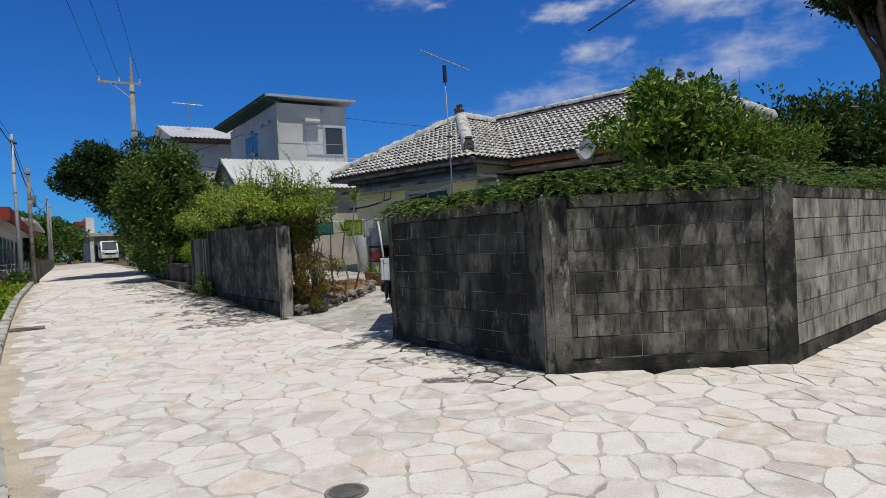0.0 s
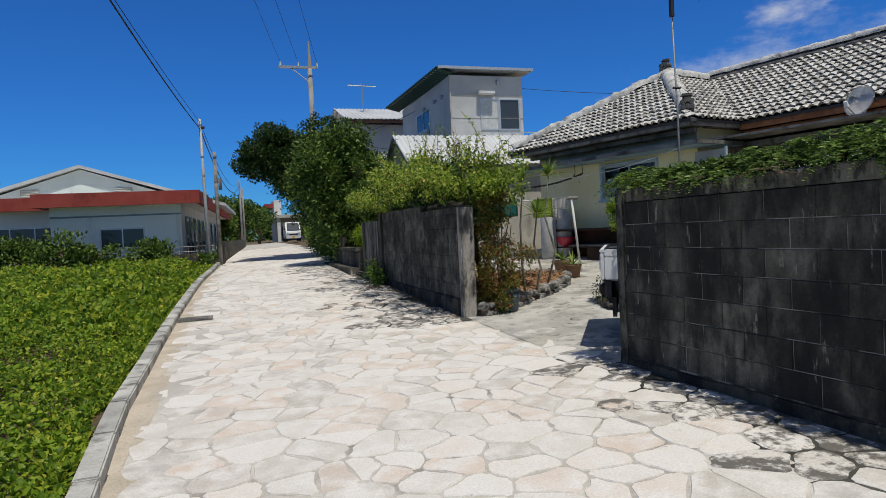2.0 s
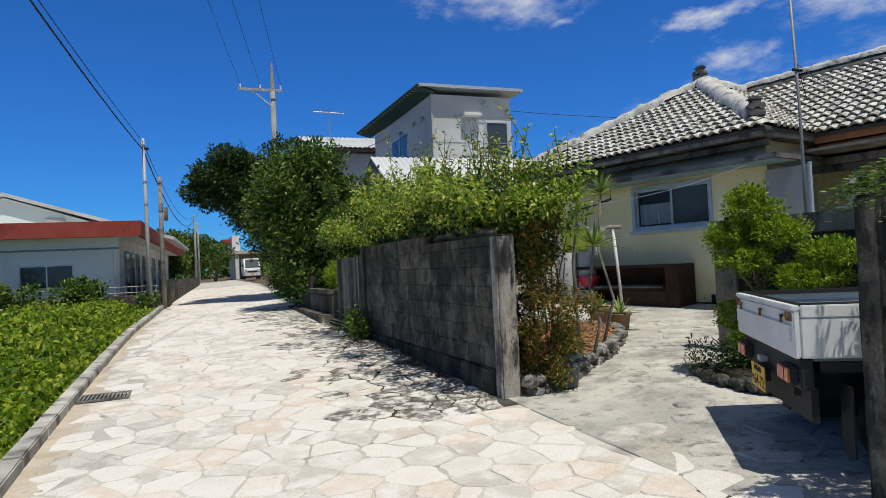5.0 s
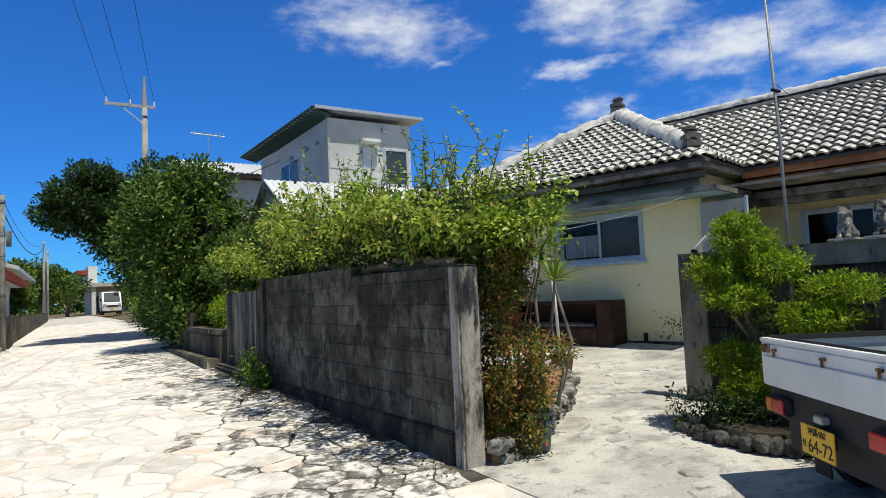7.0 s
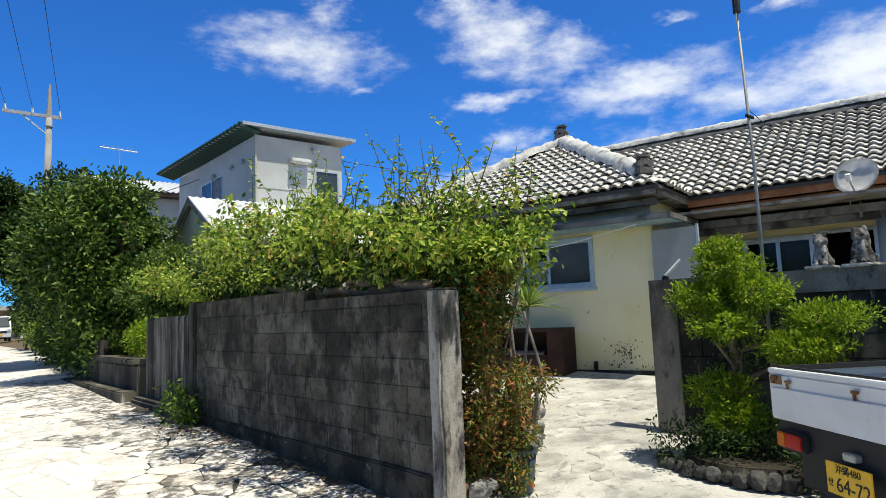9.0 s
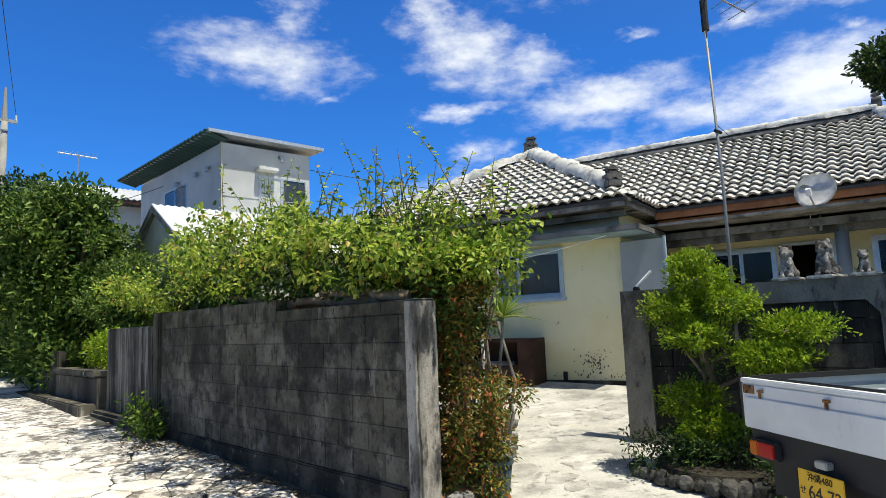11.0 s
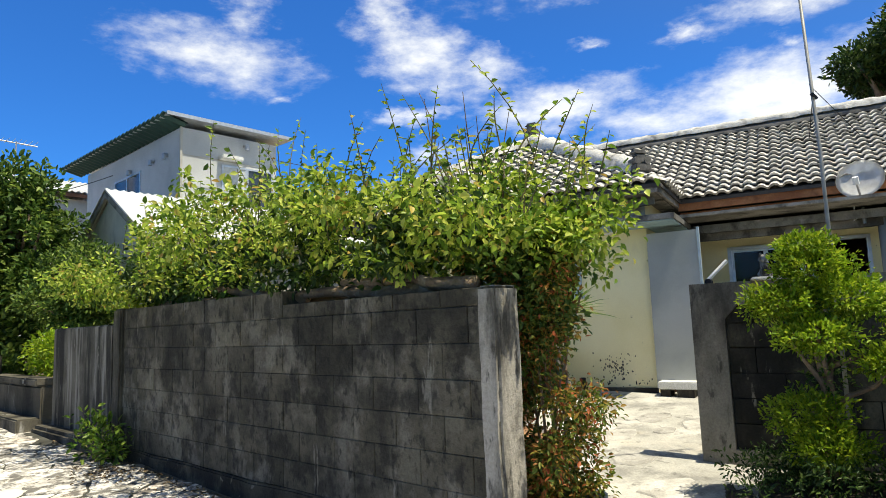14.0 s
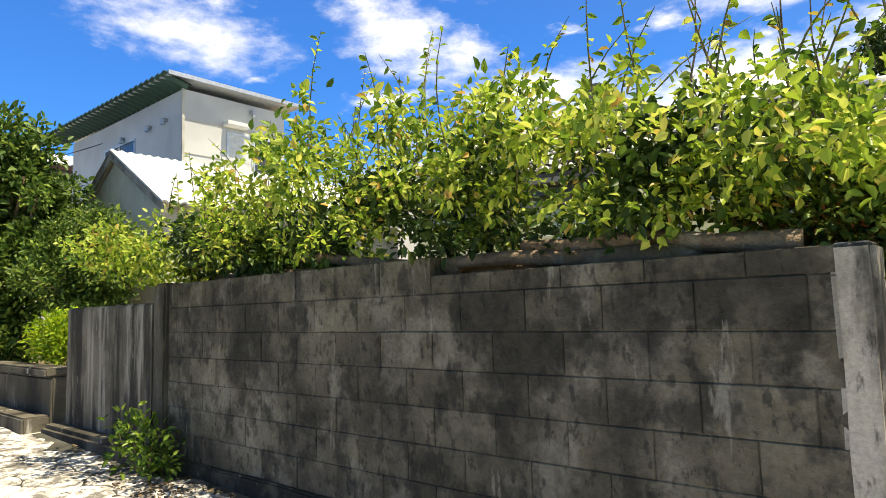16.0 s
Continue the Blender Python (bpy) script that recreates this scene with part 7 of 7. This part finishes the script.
for k, (x, y, zt, dx, dy) in enumerate(((4.62, 11.0, 2.22, -0.06, -0.17), (4.85, 11.1, 1.74, 0.08, 0.03), (5.22, 11.45, 2.36, 0.16, 0.12))):
    zg = ground(x, y) + 0.15
    h = zt - zg
    dt = thing("dracaena", "slender stemmed plant with tufts of narrow sword leaves", "plant", pose(x, y, zg), group="dracaenas in the bed")
    part("stem", tube([(0, 0, 0), (dx * 0.9, -0.05, h * 0.3), (dx * 0.2, 0.04, h * 0.62), (dx * 0.6, dy * 0.6, h * 0.85), (dx, dy, h)], [0.02, 0.017, 0.015, 0.013, 0.012], 8), M["wood_grey"], dt, smooth=True)
    rosette(dt, "leaf_tuft", (dx, dy, h), 44, 0.36, 0.034, 120 + k, (0.0, 1.45))

lp = thing("washing_line", "white pole washing line with clothes hung on it", "washing line", pose(6.62, 13.06, ground(6.62, 13.06)))
gh = ground(6.62, 13.06)
part("post", tube([(0.22, 0.14, 0), (0.0, 0.0, 2.03 - gh)], 0.022, 10), M["white_paint"], lp, smooth=True)
part("cross_bar", tube([(-0.08, 0.05, 2.05 - gh), (0.10, -0.06, 2.05 - gh)], 0.03, 8), M["wood_grey"], lp)
part("line_bar", tube([(0.0, 0.02, 2.07 - gh), (-1.9, 1.9, 2.02 - gh)], 0.014, 8), M["white_paint"], lp)


def cloth(name, t0, t1, drop, material, label, seed):
    bm = bmesh.new()
    rows = []
    for j in range(7):
        row = []
        for i in range(11):
            t = t0 + (t1 - t0) * i / 10
            p = Vector((0.0, 0.02, 2.085 - gh)).lerp(Vector((-1.9, 1.9, 2.035 - gh)), t)
            s = j / 6
            p += Vector((-0.7, -0.7, 0)) * 0.03 * (math.sin(i * 1.7 + seed) * s + 0.6) + Vector((0, 0, -drop * s))
            row.append(bm.verts.new(p))
        rows.append(row)
    for a, b in zip(rows, rows[1:]):
        for i in range(10):
            bm.faces.new((a[i], a[i + 1], b[i + 1], b[i]))
    bmesh.ops.solidify(bm, geom=bm.faces[:], thickness=0.004)
    ob = part(name, bm, material, None, "", True, pose(6.62, 13.06, gh))
    return tagged(ob, label, "laundry", "clothes on the line")


cloth("white_towel", 0.02, 0.10, 0.22, M["cloth_white"], "white towel hanging on the washing line", 1)
cloth("hanging_cloth", 0.07, 0.13, 0.42, M["cloth_white"], "thin white cloth hanging on the washing line", 2)
cloth("green_towel", 0.135, 0.28, 0.36, M["cloth_green"], "lime green towel hanging on the washing line", 3)
cloth("teal_cloth", 0.4, 0.6, 0.3, M["cloth_teal"], "teal cloth hanging on the washing line", 4)
for k, (x, y) in enumerate(((7.50, 15.75), (7.83, 15.6))):
    gb = thing("gas_bottle", "tall grey gas bottle standing by the house", "gas bottle", pose(x, y, ground(x, y)), group="gas bottles")
    part("body", tube([(0, 0, 0), (0, 0, 0.05), (0, 0, 0.95), (0, 0, 1.06), (0, 0, 1.1)], [0.15, 0.18, 0.18, 0.12, 0.05], 18), M["steel_pale"], gb, smooth=True)
    part("collar", tube([(0, 0, 1.05), (0, 0, 1.2)], 0.1, 14), M["steel_pale"], gb)
    part("valve", tube([(0, 0, 1.1), (0, 0, 1.24)], 0.03, 8), M["steel"], gb)
bs = thing("red_basin", "red plastic basin on the wooden shelf", "basin", HM @ pose(-0.3, 2.45, 1.055))
part("bowl", tube([(0, 0, 0), (0, 0, 0.2)], [0.16, 0.22], 18), M["red_plastic"], bs)
part("rim", tube([(0, 0, 0.2), (0, 0, 0.215)], 0.235, 18), M["red_plastic"], bs)

# ---- poles, wires, aerials ----


def pole(x, y, top, r, name, label, material, lean=(0, 0)):
    p = thing(name, label, "utility pole", pose(x, y, ground(x, y) - 0.1))
    h = top - ground(x, y) + 0.1
    part("shaft", tube([(0, 0, 0), (lean[0] * 0.5, lean[1] * 0.5, h * 0.5), (lean[0], lean[1], h)], [r, r * 0.86, r * 0.7], 12), material, p, smooth=True)
    for z in (0.62, 0.75, 0.96):
        part("band", tube([(lean[0] * z, lean[1] * z, h * z - 0.03), (lean[0] * z, lean[1] * z, h * z + 0.03)], r * 0.9, 12), M["steel"], p)
    return p, h


p1, h1 = pole(-0.35, 26.6, 5.9, 0.065, "utility_pole", "slim pale steel utility pole by the lane", M["steel_pale"], (-0.05, 0))
part("insulator", tube([(-0.05, 0, h1 - 0.3), (0.1, 0, h1 - 0.3)], 0.05, 8), M["rubber"], p1)
p2, h2 = pole(0.02, 26.75, 4.75, 0.08, "utility_pole", "weathered wooden pole with a meter box", M["wood_grey"])
part("meter_box", boxes((0.08, 0.2, -0.1, 0.1, h2 - 1.35, h2 - 0.95)), M["canopy"], p2)
for x, y, tp in ((1.2, 60, 6.6), (1.5, 66, 6.4)):
    pole(x, y, tp, 0.1, "utility_pole", "pale far utility pole", M["pole_conc"])
p3, h3 = pole(4.95, 38.0, 10.7, 0.17, "utility_pole", "tall concrete utility pole with crossarms", M["pole_conc"])
part("peak_rod", tube([(0, 0, h3), (0, 0, h3 + 1.45)], [0.12, 0.04], 8), M["pole_conc"], p3)
part("crossarm", boxes((-1.65, 0.45, -0.06, 0.06, h3 - 0.02, h3 + 0.11)), M["steel"], p3)
part("brace", tube([(-1.0, 0, h3 + 0.0), (0, 0, h3 - 0.8)], 0.03, 6), M["alu"], p3)
for x in (-1.55, -0.6, 0.4):
    part("insulator", tube([(x, 0, h3 + 0.11), (x, 0, h3 + 0.33)], [0.05, 0.03], 8), M["white_paint"], p3)
part("transformer", tube([(-0.3, 0, h3 - 4.6), (-0.3, 0, h3 - 3.9)], 0.14, 12), M["mast_grey"], p3)
for z in (h3 - 3.4, h3 - 3.8):
    part("bracket", tube([(-0.5, 0, z), (0.6, 0, z)], 0.03, 6), M["mast_grey"], p3)


def wire(a, b, sag, r=0.012):
    ob = part("overhead_wire", tube(arc(a, b, sag, 18), r, 6), M["rubber"])
    tagged(ob, "black overhead cable between poles", "cable", "overhead cables")


wire((-0.4, 26.6, 5.55), (-2.2, -6.0, 6.6), 0.55, 0.016)
wire((-0.4, 26.6, 5.80), (-2.6, -6.0, 7.0), 0.45, 0.008)
wire((-0.4, 26.6, 5.55), (1.2, 60.0, 6.2), 1.3, 0.02)
wire((-0.4, 26.6, 5.8), (1.2, 60.0, 6.5), 1.1, 0.01)
for x, x2 in ((-1.55, -4.0), (-0.6, -3.7), (0.4, -3.1)):
    wire((4.95 + x, 38, 11.0), (x2, -6.0, 11.5), 0.4, 0.009)
for z in (6.9, 6.6):
    wire((4.95, 38, z), (24, 36, z - 0.3), 0.9, 0.014)
wire((11.5, 25.2, 6.9), (26, 18, 6.3), 0.5, 0.01)
wire((4.95, 38, 7.0), (8.5, 30.0, 6.9), 0.4, 0.012)
fa = thing("roof_aerial", "thin metal television aerial on a mast", "aerial", pose(8.6, 42.0, 8.4))
part("mast", tube([(0, 0, 0), (0, 0, 2.4)], 0.03, 6), M["steel"], fa)
part("boom", tube([(-0.9, 0, 2.35), (0.9, 0.2, 2.35)], 0.03, 6), M["steel"], fa)
for i in range(8):
    part("element", tube([(-0.8 + i * 0.22, -0.5, 2.38), (-0.8 + i * 0.22, 0.5, 2.38)], 0.012, 5), M["steel"], fa)
wire((8.3, 8.0, 5.0), (16.0, 0.5, 12.0), 0.3, 0.014)

# ---- van down the lane; local y is its front ----
vn = thing("van", "white one-box van parked at the side of the lane", "van", pose(5.75, 64.8, ground(5.5, 63), 0, 0, 180) @ Matrix.Diagonal((0.8, 0.75, 0.93, 1)))
prof = [(-2.3, 0.3), (2.25, 0.3), (2.35, 0.75), (2.2, 1.05), (1.45, 1.85), (1.1, 1.95), (-2.25, 1.95), (-2.35, 1.0)]
vb = panel_bm([(-0.84, a, b) for a, b in prof], (1.68, 0, 0))
bmesh.ops.bevel(vb, geom=vb.edges[:], offset=0.06, segments=2, affect="EDGES")
part("body", vb, M["truck_white"], vn, "white body", smooth=False)
part("windscreen", panel_bm([(-0.72, 2.19, 1.12), (0.72, 2.19, 1.12), (0.66, 1.5, 1.83), (-0.66, 1.5, 1.83)], (0, 0.03, 0.03)), M["pane_dark"], vn)
part("bumper", boxes((-0.82, 0.82, 2.3, 2.42, 0.32, 0.62), bevel=0.03), M["truck_white"], vn)
part("grille", boxes((-0.5, 0.5, 2.36, 2.425, 0.66, 0.8)), M["rubber"], vn)
part("number_plate", boxes((-0.17, 0.17, 2.421, 2.43, 0.4, 0.56)), M["plate"], vn)
for sx in (-1, 1):
    part("headlight", boxes((sx * 0.65 - 0.13, sx * 0.65 + 0.13, 2.3, 2.385, 0.72, 0.92), bevel=0.02), M["alu"], vn)
    part("mirror", boxes((sx * 0.95 - 0.08, sx * 0.95 + 0.08, 1.7, 1.8, 1.15, 1.4), bevel=0.02), M["rubber"], vn)
    for yy in (-1.4, 1.5):
        part("wheel", tube([(sx * 0.86, yy, 0.32), (sx * 0.66, yy, 0.32)], 0.32, 18), M["rubber"], vn)

M["pot_blue"] = plain("blue_grey_plastic", (0.05, 0.075, 0.10), 0.5)
# ---- plastic chairs by the door, cord, small fittings ----
def plastic_chair(m, h, label):
    ch = thing("plastic_chair", label, "chair", m, group="stacked chairs by the door")
    part("seat", boxes((-0.21, 0.21, -0.20, 0.20, 0.40 + h, 0.43 + h), bevel=0.012), M["chair_white"], ch)
    bk = part("backrest", boxes((-0.21, 0.21, 0.20, 0.225, 0.78 + h, 0.84 + h), bevel=0.01), M["chair_white"], ch)
    for i in range(6):
        part("slat", boxes((-0.20 + i * 0.074, -0.165 + i * 0.074, 0.203, 0.22, 0.431 + h, 0.779 + h)), M["chair_white"], bk)
    for sx in (-1, 1):
        part("armrest", tube([(sx * 0.23, 0.21, 0.66 + h), (sx * 0.25, 0.0, 0.65 + h), (sx * 0.24, -0.17, 0.62 + h), (sx * 0.24, -0.2, 0.43 + h)], 0.022, 8), M["chair_white"], ch, smooth=True)
        for sy in (-1, 1):
            part("leg", tube([(sx * 0.20, sy * 0.18, 0.40 + h), (sx * 0.235, sy * 0.22, 0.0 + h)], [0.028, 0.02], 8), M["chair_white"], ch, smooth=True)
    return ch


M["chair_white"] = plain("white_plastic", (0.74, 0.74, 0.72), 0.4)
gc = HM @ Vector((0.72, -1.75, 0))
for k in range(2):
    plastic_chair(pose(gc.x, gc.y, ground(gc.x, gc.y) + 0.006, 0, 0, 205), 0.075 * k, "white plastic garden chair in a stack by the door")
cd_ = thing("clothes_line", "thin pale line strung along the house front", "clothes line", HM)
part("line", tube(arc((-0.55, -0.9, 2.86), (-0.5, 2.6, 2.62), 0.12, 12), 0.006, 5), M["dish_white"], cd_)
rp = thing("hanging_rope", "dark twisted rope slung on hooks under the canopy", "rope", HM)
rope = arc((-0.38, 1.75, 2.66), (-0.38, 3.5, 2.5), 0.05, 40)
for k in range(2):
    part("strand", tube([p + Vector((0.014 * math.cos(i * 0.9 + k * math.pi), 0, 0.014 * math.sin(i * 0.9 + k * math.pi))) for i, p in enumerate(rope)], 0.012, 6), M["wood_dark"], rp, smooth=True)
for y in (1.75, 1.98):
    part("hook", tube([(-0.38, y, 2.884), (-0.38, y, 2.68), (-0.38, y + 0.03, 2.64), (-0.38, y + 0.06, 2.67)], 0.008, 6), M["rubber"], rp)
vt = thing("wall_vent", "small black vent at the foot of the house wall", "vent", HM)
part("hood", boxes((-0.05, -0.032, 0.02, 0.09, 0.80, 0.93), bevel=0.006), M["rubber"], vt)
rd = thing("clamp_rod", "small pale rod clamped on the corner of the yard wall", "rod", pose(6.35, 10.62, 1.975))
part("ring", tube([(-0.02, 0, 0.0), (0.02, 0, 0.0)], 0.028, 10), M["rubber"], rd)
part("rod", tube([(0, 0, 0.02), (0.06, -0.14, 0.17)], 0.016, 8), M["dish_white"], rd)
ms_ = random.Random(310)
mp = thing("mould_patch", "black mould spots low on the cream wall", "mould", HM)
bm = bmesh.new()
for i in range(120):
    u, z = -0.38 + ms_.gauss(0, 0.13), 1.06 + ms_.gauss(0, 0.10)
    if i > 85:
        u, z = ms_.uniform(-0.88, 0.3), 0.84 + abs(ms_.gauss(0, 0.05))
    r = ms_.uniform(0.004, 0.014)
    vs = [bm.verts.new((-0.0035, u + r * math.cos(a) * ms_.uniform(0.6, 1.2), z + r * 1.5 * math.sin(a) * ms_.uniform(0.6, 1.2))) for a in (k * 1.0472 for k in range(6))]
    bm.faces.new(vs)
tagged(part("spots", bm, M["moss"], mp), kind="stuff")
bp = thing("plant_pot", "dark blue-grey plastic pot under the reddish bush", "pot", pose(4.22, 10.66, ground(4.22, 10.66) + 0.02))
part("bucket", tube([(0, 0, 0), (0, 0, 0.3), (0, 0, 0.3), (0, 0, 0.26)], [0.11, 0.15, 0.135, 0.13], 18), M["pot_blue"], bp, smooth=True)
part("rim", tube([(0, 0, 0.28), (0, 0, 0.31)], 0.158, 18), M["pot_blue"], bp)

# ---- crazy paving: each stone a slab of its own ----
def cells(seeds, reach):
    """Voronoi cells of the seeds, each a polygon, cut from a square by its neighbours."""
    S = np.array(seeds)
    out = []
    for i, s in enumerate(S):
        d = np.hypot(*(S - s).T)
        near = [j for j in np.argsort(d)[1:22] if d[j] < reach * 2]
        poly = [s + reach * np.array(q) for q in ((-1, -1), (1, -1), (1, 1), (-1, 1))]
        for j in near:
            n = S[j] - s
            c = (S[j] + s) / 2 @ n
            new_poly = []
            for a, b in zip(poly, poly[1:] + poly[:1]):
                da, db = a @ n - c, b @ n - c
                if da <= 0:
                    new_poly.append(a)
                if (da < 0) != (db < 0) and abs(da - db) > 1e-12:
                    new_poly.append(a + (b - a) * da / (da - db))
            poly = new_poly
            if len(poly) < 3:
                break
        out.append(poly)
    return out


def wall_side(y):
    """How far right the paving reaches."""
    return float(np.interp(y, (4.4, 7.4, 7.8, 8.6, 10.2, 10.6, 17.9, 23, 30, 60), (4.02, 3.87, 3.74, 3.68, 3.44, 3.47, 3.26, 3.1, 3.9, 4.5)))


def paved(x, y):
    if x <= 3.95:
        return x < wall_side(max(y, 4.5)) - 0.02
    return y < max(4.42 - (x - 4.02) * 0.616, 3.27 + (x - 5.95) * 0.183)


prng = random.Random(200)
seeds = []
row = 0
yy = -6.0
while yy < 44:
    pitch = 0.315 if yy < 22 else 0.6
    xx = -1.2 + (row % 2) * 0.2
    lim = wall_side(yy) + 0.5
    lim = 13.0 if yy < 5.0 else lim
    while xx < lim:
        seeds.append((xx + prng.uniform(-0.17, 0.17), yy + prng.uniform(-0.17, 0.17)))
        xx += pitch * prng.choice((0.8, 1.0, 1.0, 1.35, 1.5))
    yy += pitch * prng.uniform(0.7, 1.1)
    row += 1
rest, rest_dark = bmesh.new(), bmesh.new()
near_count = 0
first = cells(seeds, 0.75)
seeds = [tuple(np.array(s) * 0.8 + 0.2 * sum(q) / len(q)) if len(q) > 2 else s for s, q in zip(seeds, first)]
for poly in cells(seeds, 0.75):
    if len(poly) < 3:
        continue
    c = sum(poly) / len(poly)
    if not (kerb_x(c[1]) + 0.22 < c[0] and paved(*c)):
        continue
    gap = prng.uniform(0.002, 0.009)
    ring = []
    for a, b in zip(poly, poly[1:] + poly[:1]):
        L = np.hypot(*(b - a))
        if L < 0.03:
            continue
        ring.append(a + (b - a) * min(0.5, 0.032 / L))
        if L > 0.16:
            nrm = np.array([b[1] - a[1], a[0] - b[0]]) / L
            ring.append((a + b) / 2 - nrm * prng.uniform(-0.004, 0.022))
        ring.append(b - (b - a) * min(0.5, 0.032 / L))
    if len(ring) < 4:
        continue
    pts = []
    for p in ring:
        v = p - c
        r = np.hypot(*v) + 1e-6
        q = c + v * max(0.3, (r - gap) / r)
        q[0] = max(q[0], kerb_x(q[1]) + 0.13)
        pts.append(q)
    lift = prng.uniform(0.004, 0.008)
    tx, ty = prng.uniform(-0.006, 0.006), prng.uniform(-0.006, 0.006)
    is_near = -0.6 < c[0] < 4.0 and 2.2 < c[1] < 12.8 and near_count < 300
    # slabs near the walls take the darker copy: growth and vine shade painted together
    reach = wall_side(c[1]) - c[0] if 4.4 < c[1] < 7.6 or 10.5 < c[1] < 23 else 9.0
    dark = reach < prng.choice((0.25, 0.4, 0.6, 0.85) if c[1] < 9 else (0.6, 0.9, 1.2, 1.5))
    bm = bmesh.new() if is_near else (rest_dark if dark else rest)
    base = (c[0], c[1], ground(*c)) if is_near else (0, 0, 0)
    top, low = [], []
    for q in pts:
        z = ground(*q) + lift + (q[0] - c[0]) * tx + (q[1] - c[1]) * ty
        inner = c + (q - c) * 0.972
        top.append(bm.verts.new((inner[0] - base[0], inner[1] - base[1], z - base[2])))
        low.append(bm.verts.new((q[0] - base[0], q[1] - base[1], z - 0.009 - base[2])))
    bm.faces.new(top)
    for i in range(len(top)):
        j = (i + 1) % len(top)
        bm.faces.new((low[i], low[j], top[j], top[i]))
    if is_near:
        near_count += 1
        part("paving_stone", bm, M["stone_lichen_shade"] if dark else M["stone"], lane, m=pose(*base))
tagged(part("lichened_paving", rest_dark, M["stone_far_lichen_shade"], lane, "pale lichened slabs with the vine's shade painted in"), kind="stuff")
tagged(part("far_paving", rest, M["stone_far"], lane, "irregular pale limestone slabs"), kind="stuff")

# flat dark stones set in the drive
drng = random.Random(210)
for i in range(70):
    x, y = drng.uniform(3.8, 7.6), drng.uniform(8.2, 13.2)
    if inside((x, y), edge) or (x > 5.0 and y < 10.2) or x > 6.2 and y < 10.9:
        continue
    k = drng.randint(6, 9)
    r = drng.uniform(0.09, 0.24)
    st_a = drng.uniform(0, 6.28)
    bm = bmesh.new()
    vs = []
    for j in range(k):
        a = st_a + 6.283 * j / k
        q = r * drng.uniform(0.75, 1.15)
        vs.append(bm.verts.new((q * math.cos(a) * 1.5, q * math.sin(a), ground(x + q * math.cos(a), y + q * math.sin(a)) - ground(x, y))))
    bm.faces.new(vs)
    ext = bmesh.ops.extrude_face_region(bm, geom=bm.faces[:])
    for v in ext["geom"]:
        if isinstance(v, bmesh.types.BMVert):
            v.co = Vector((v.co.x * 0.93, v.co.y * 0.93, v.co.z + 0.012))
    part("set_stone", bm, M["drive_stone"], drive, m=pose(x, y, ground(x, y) + 0.002))
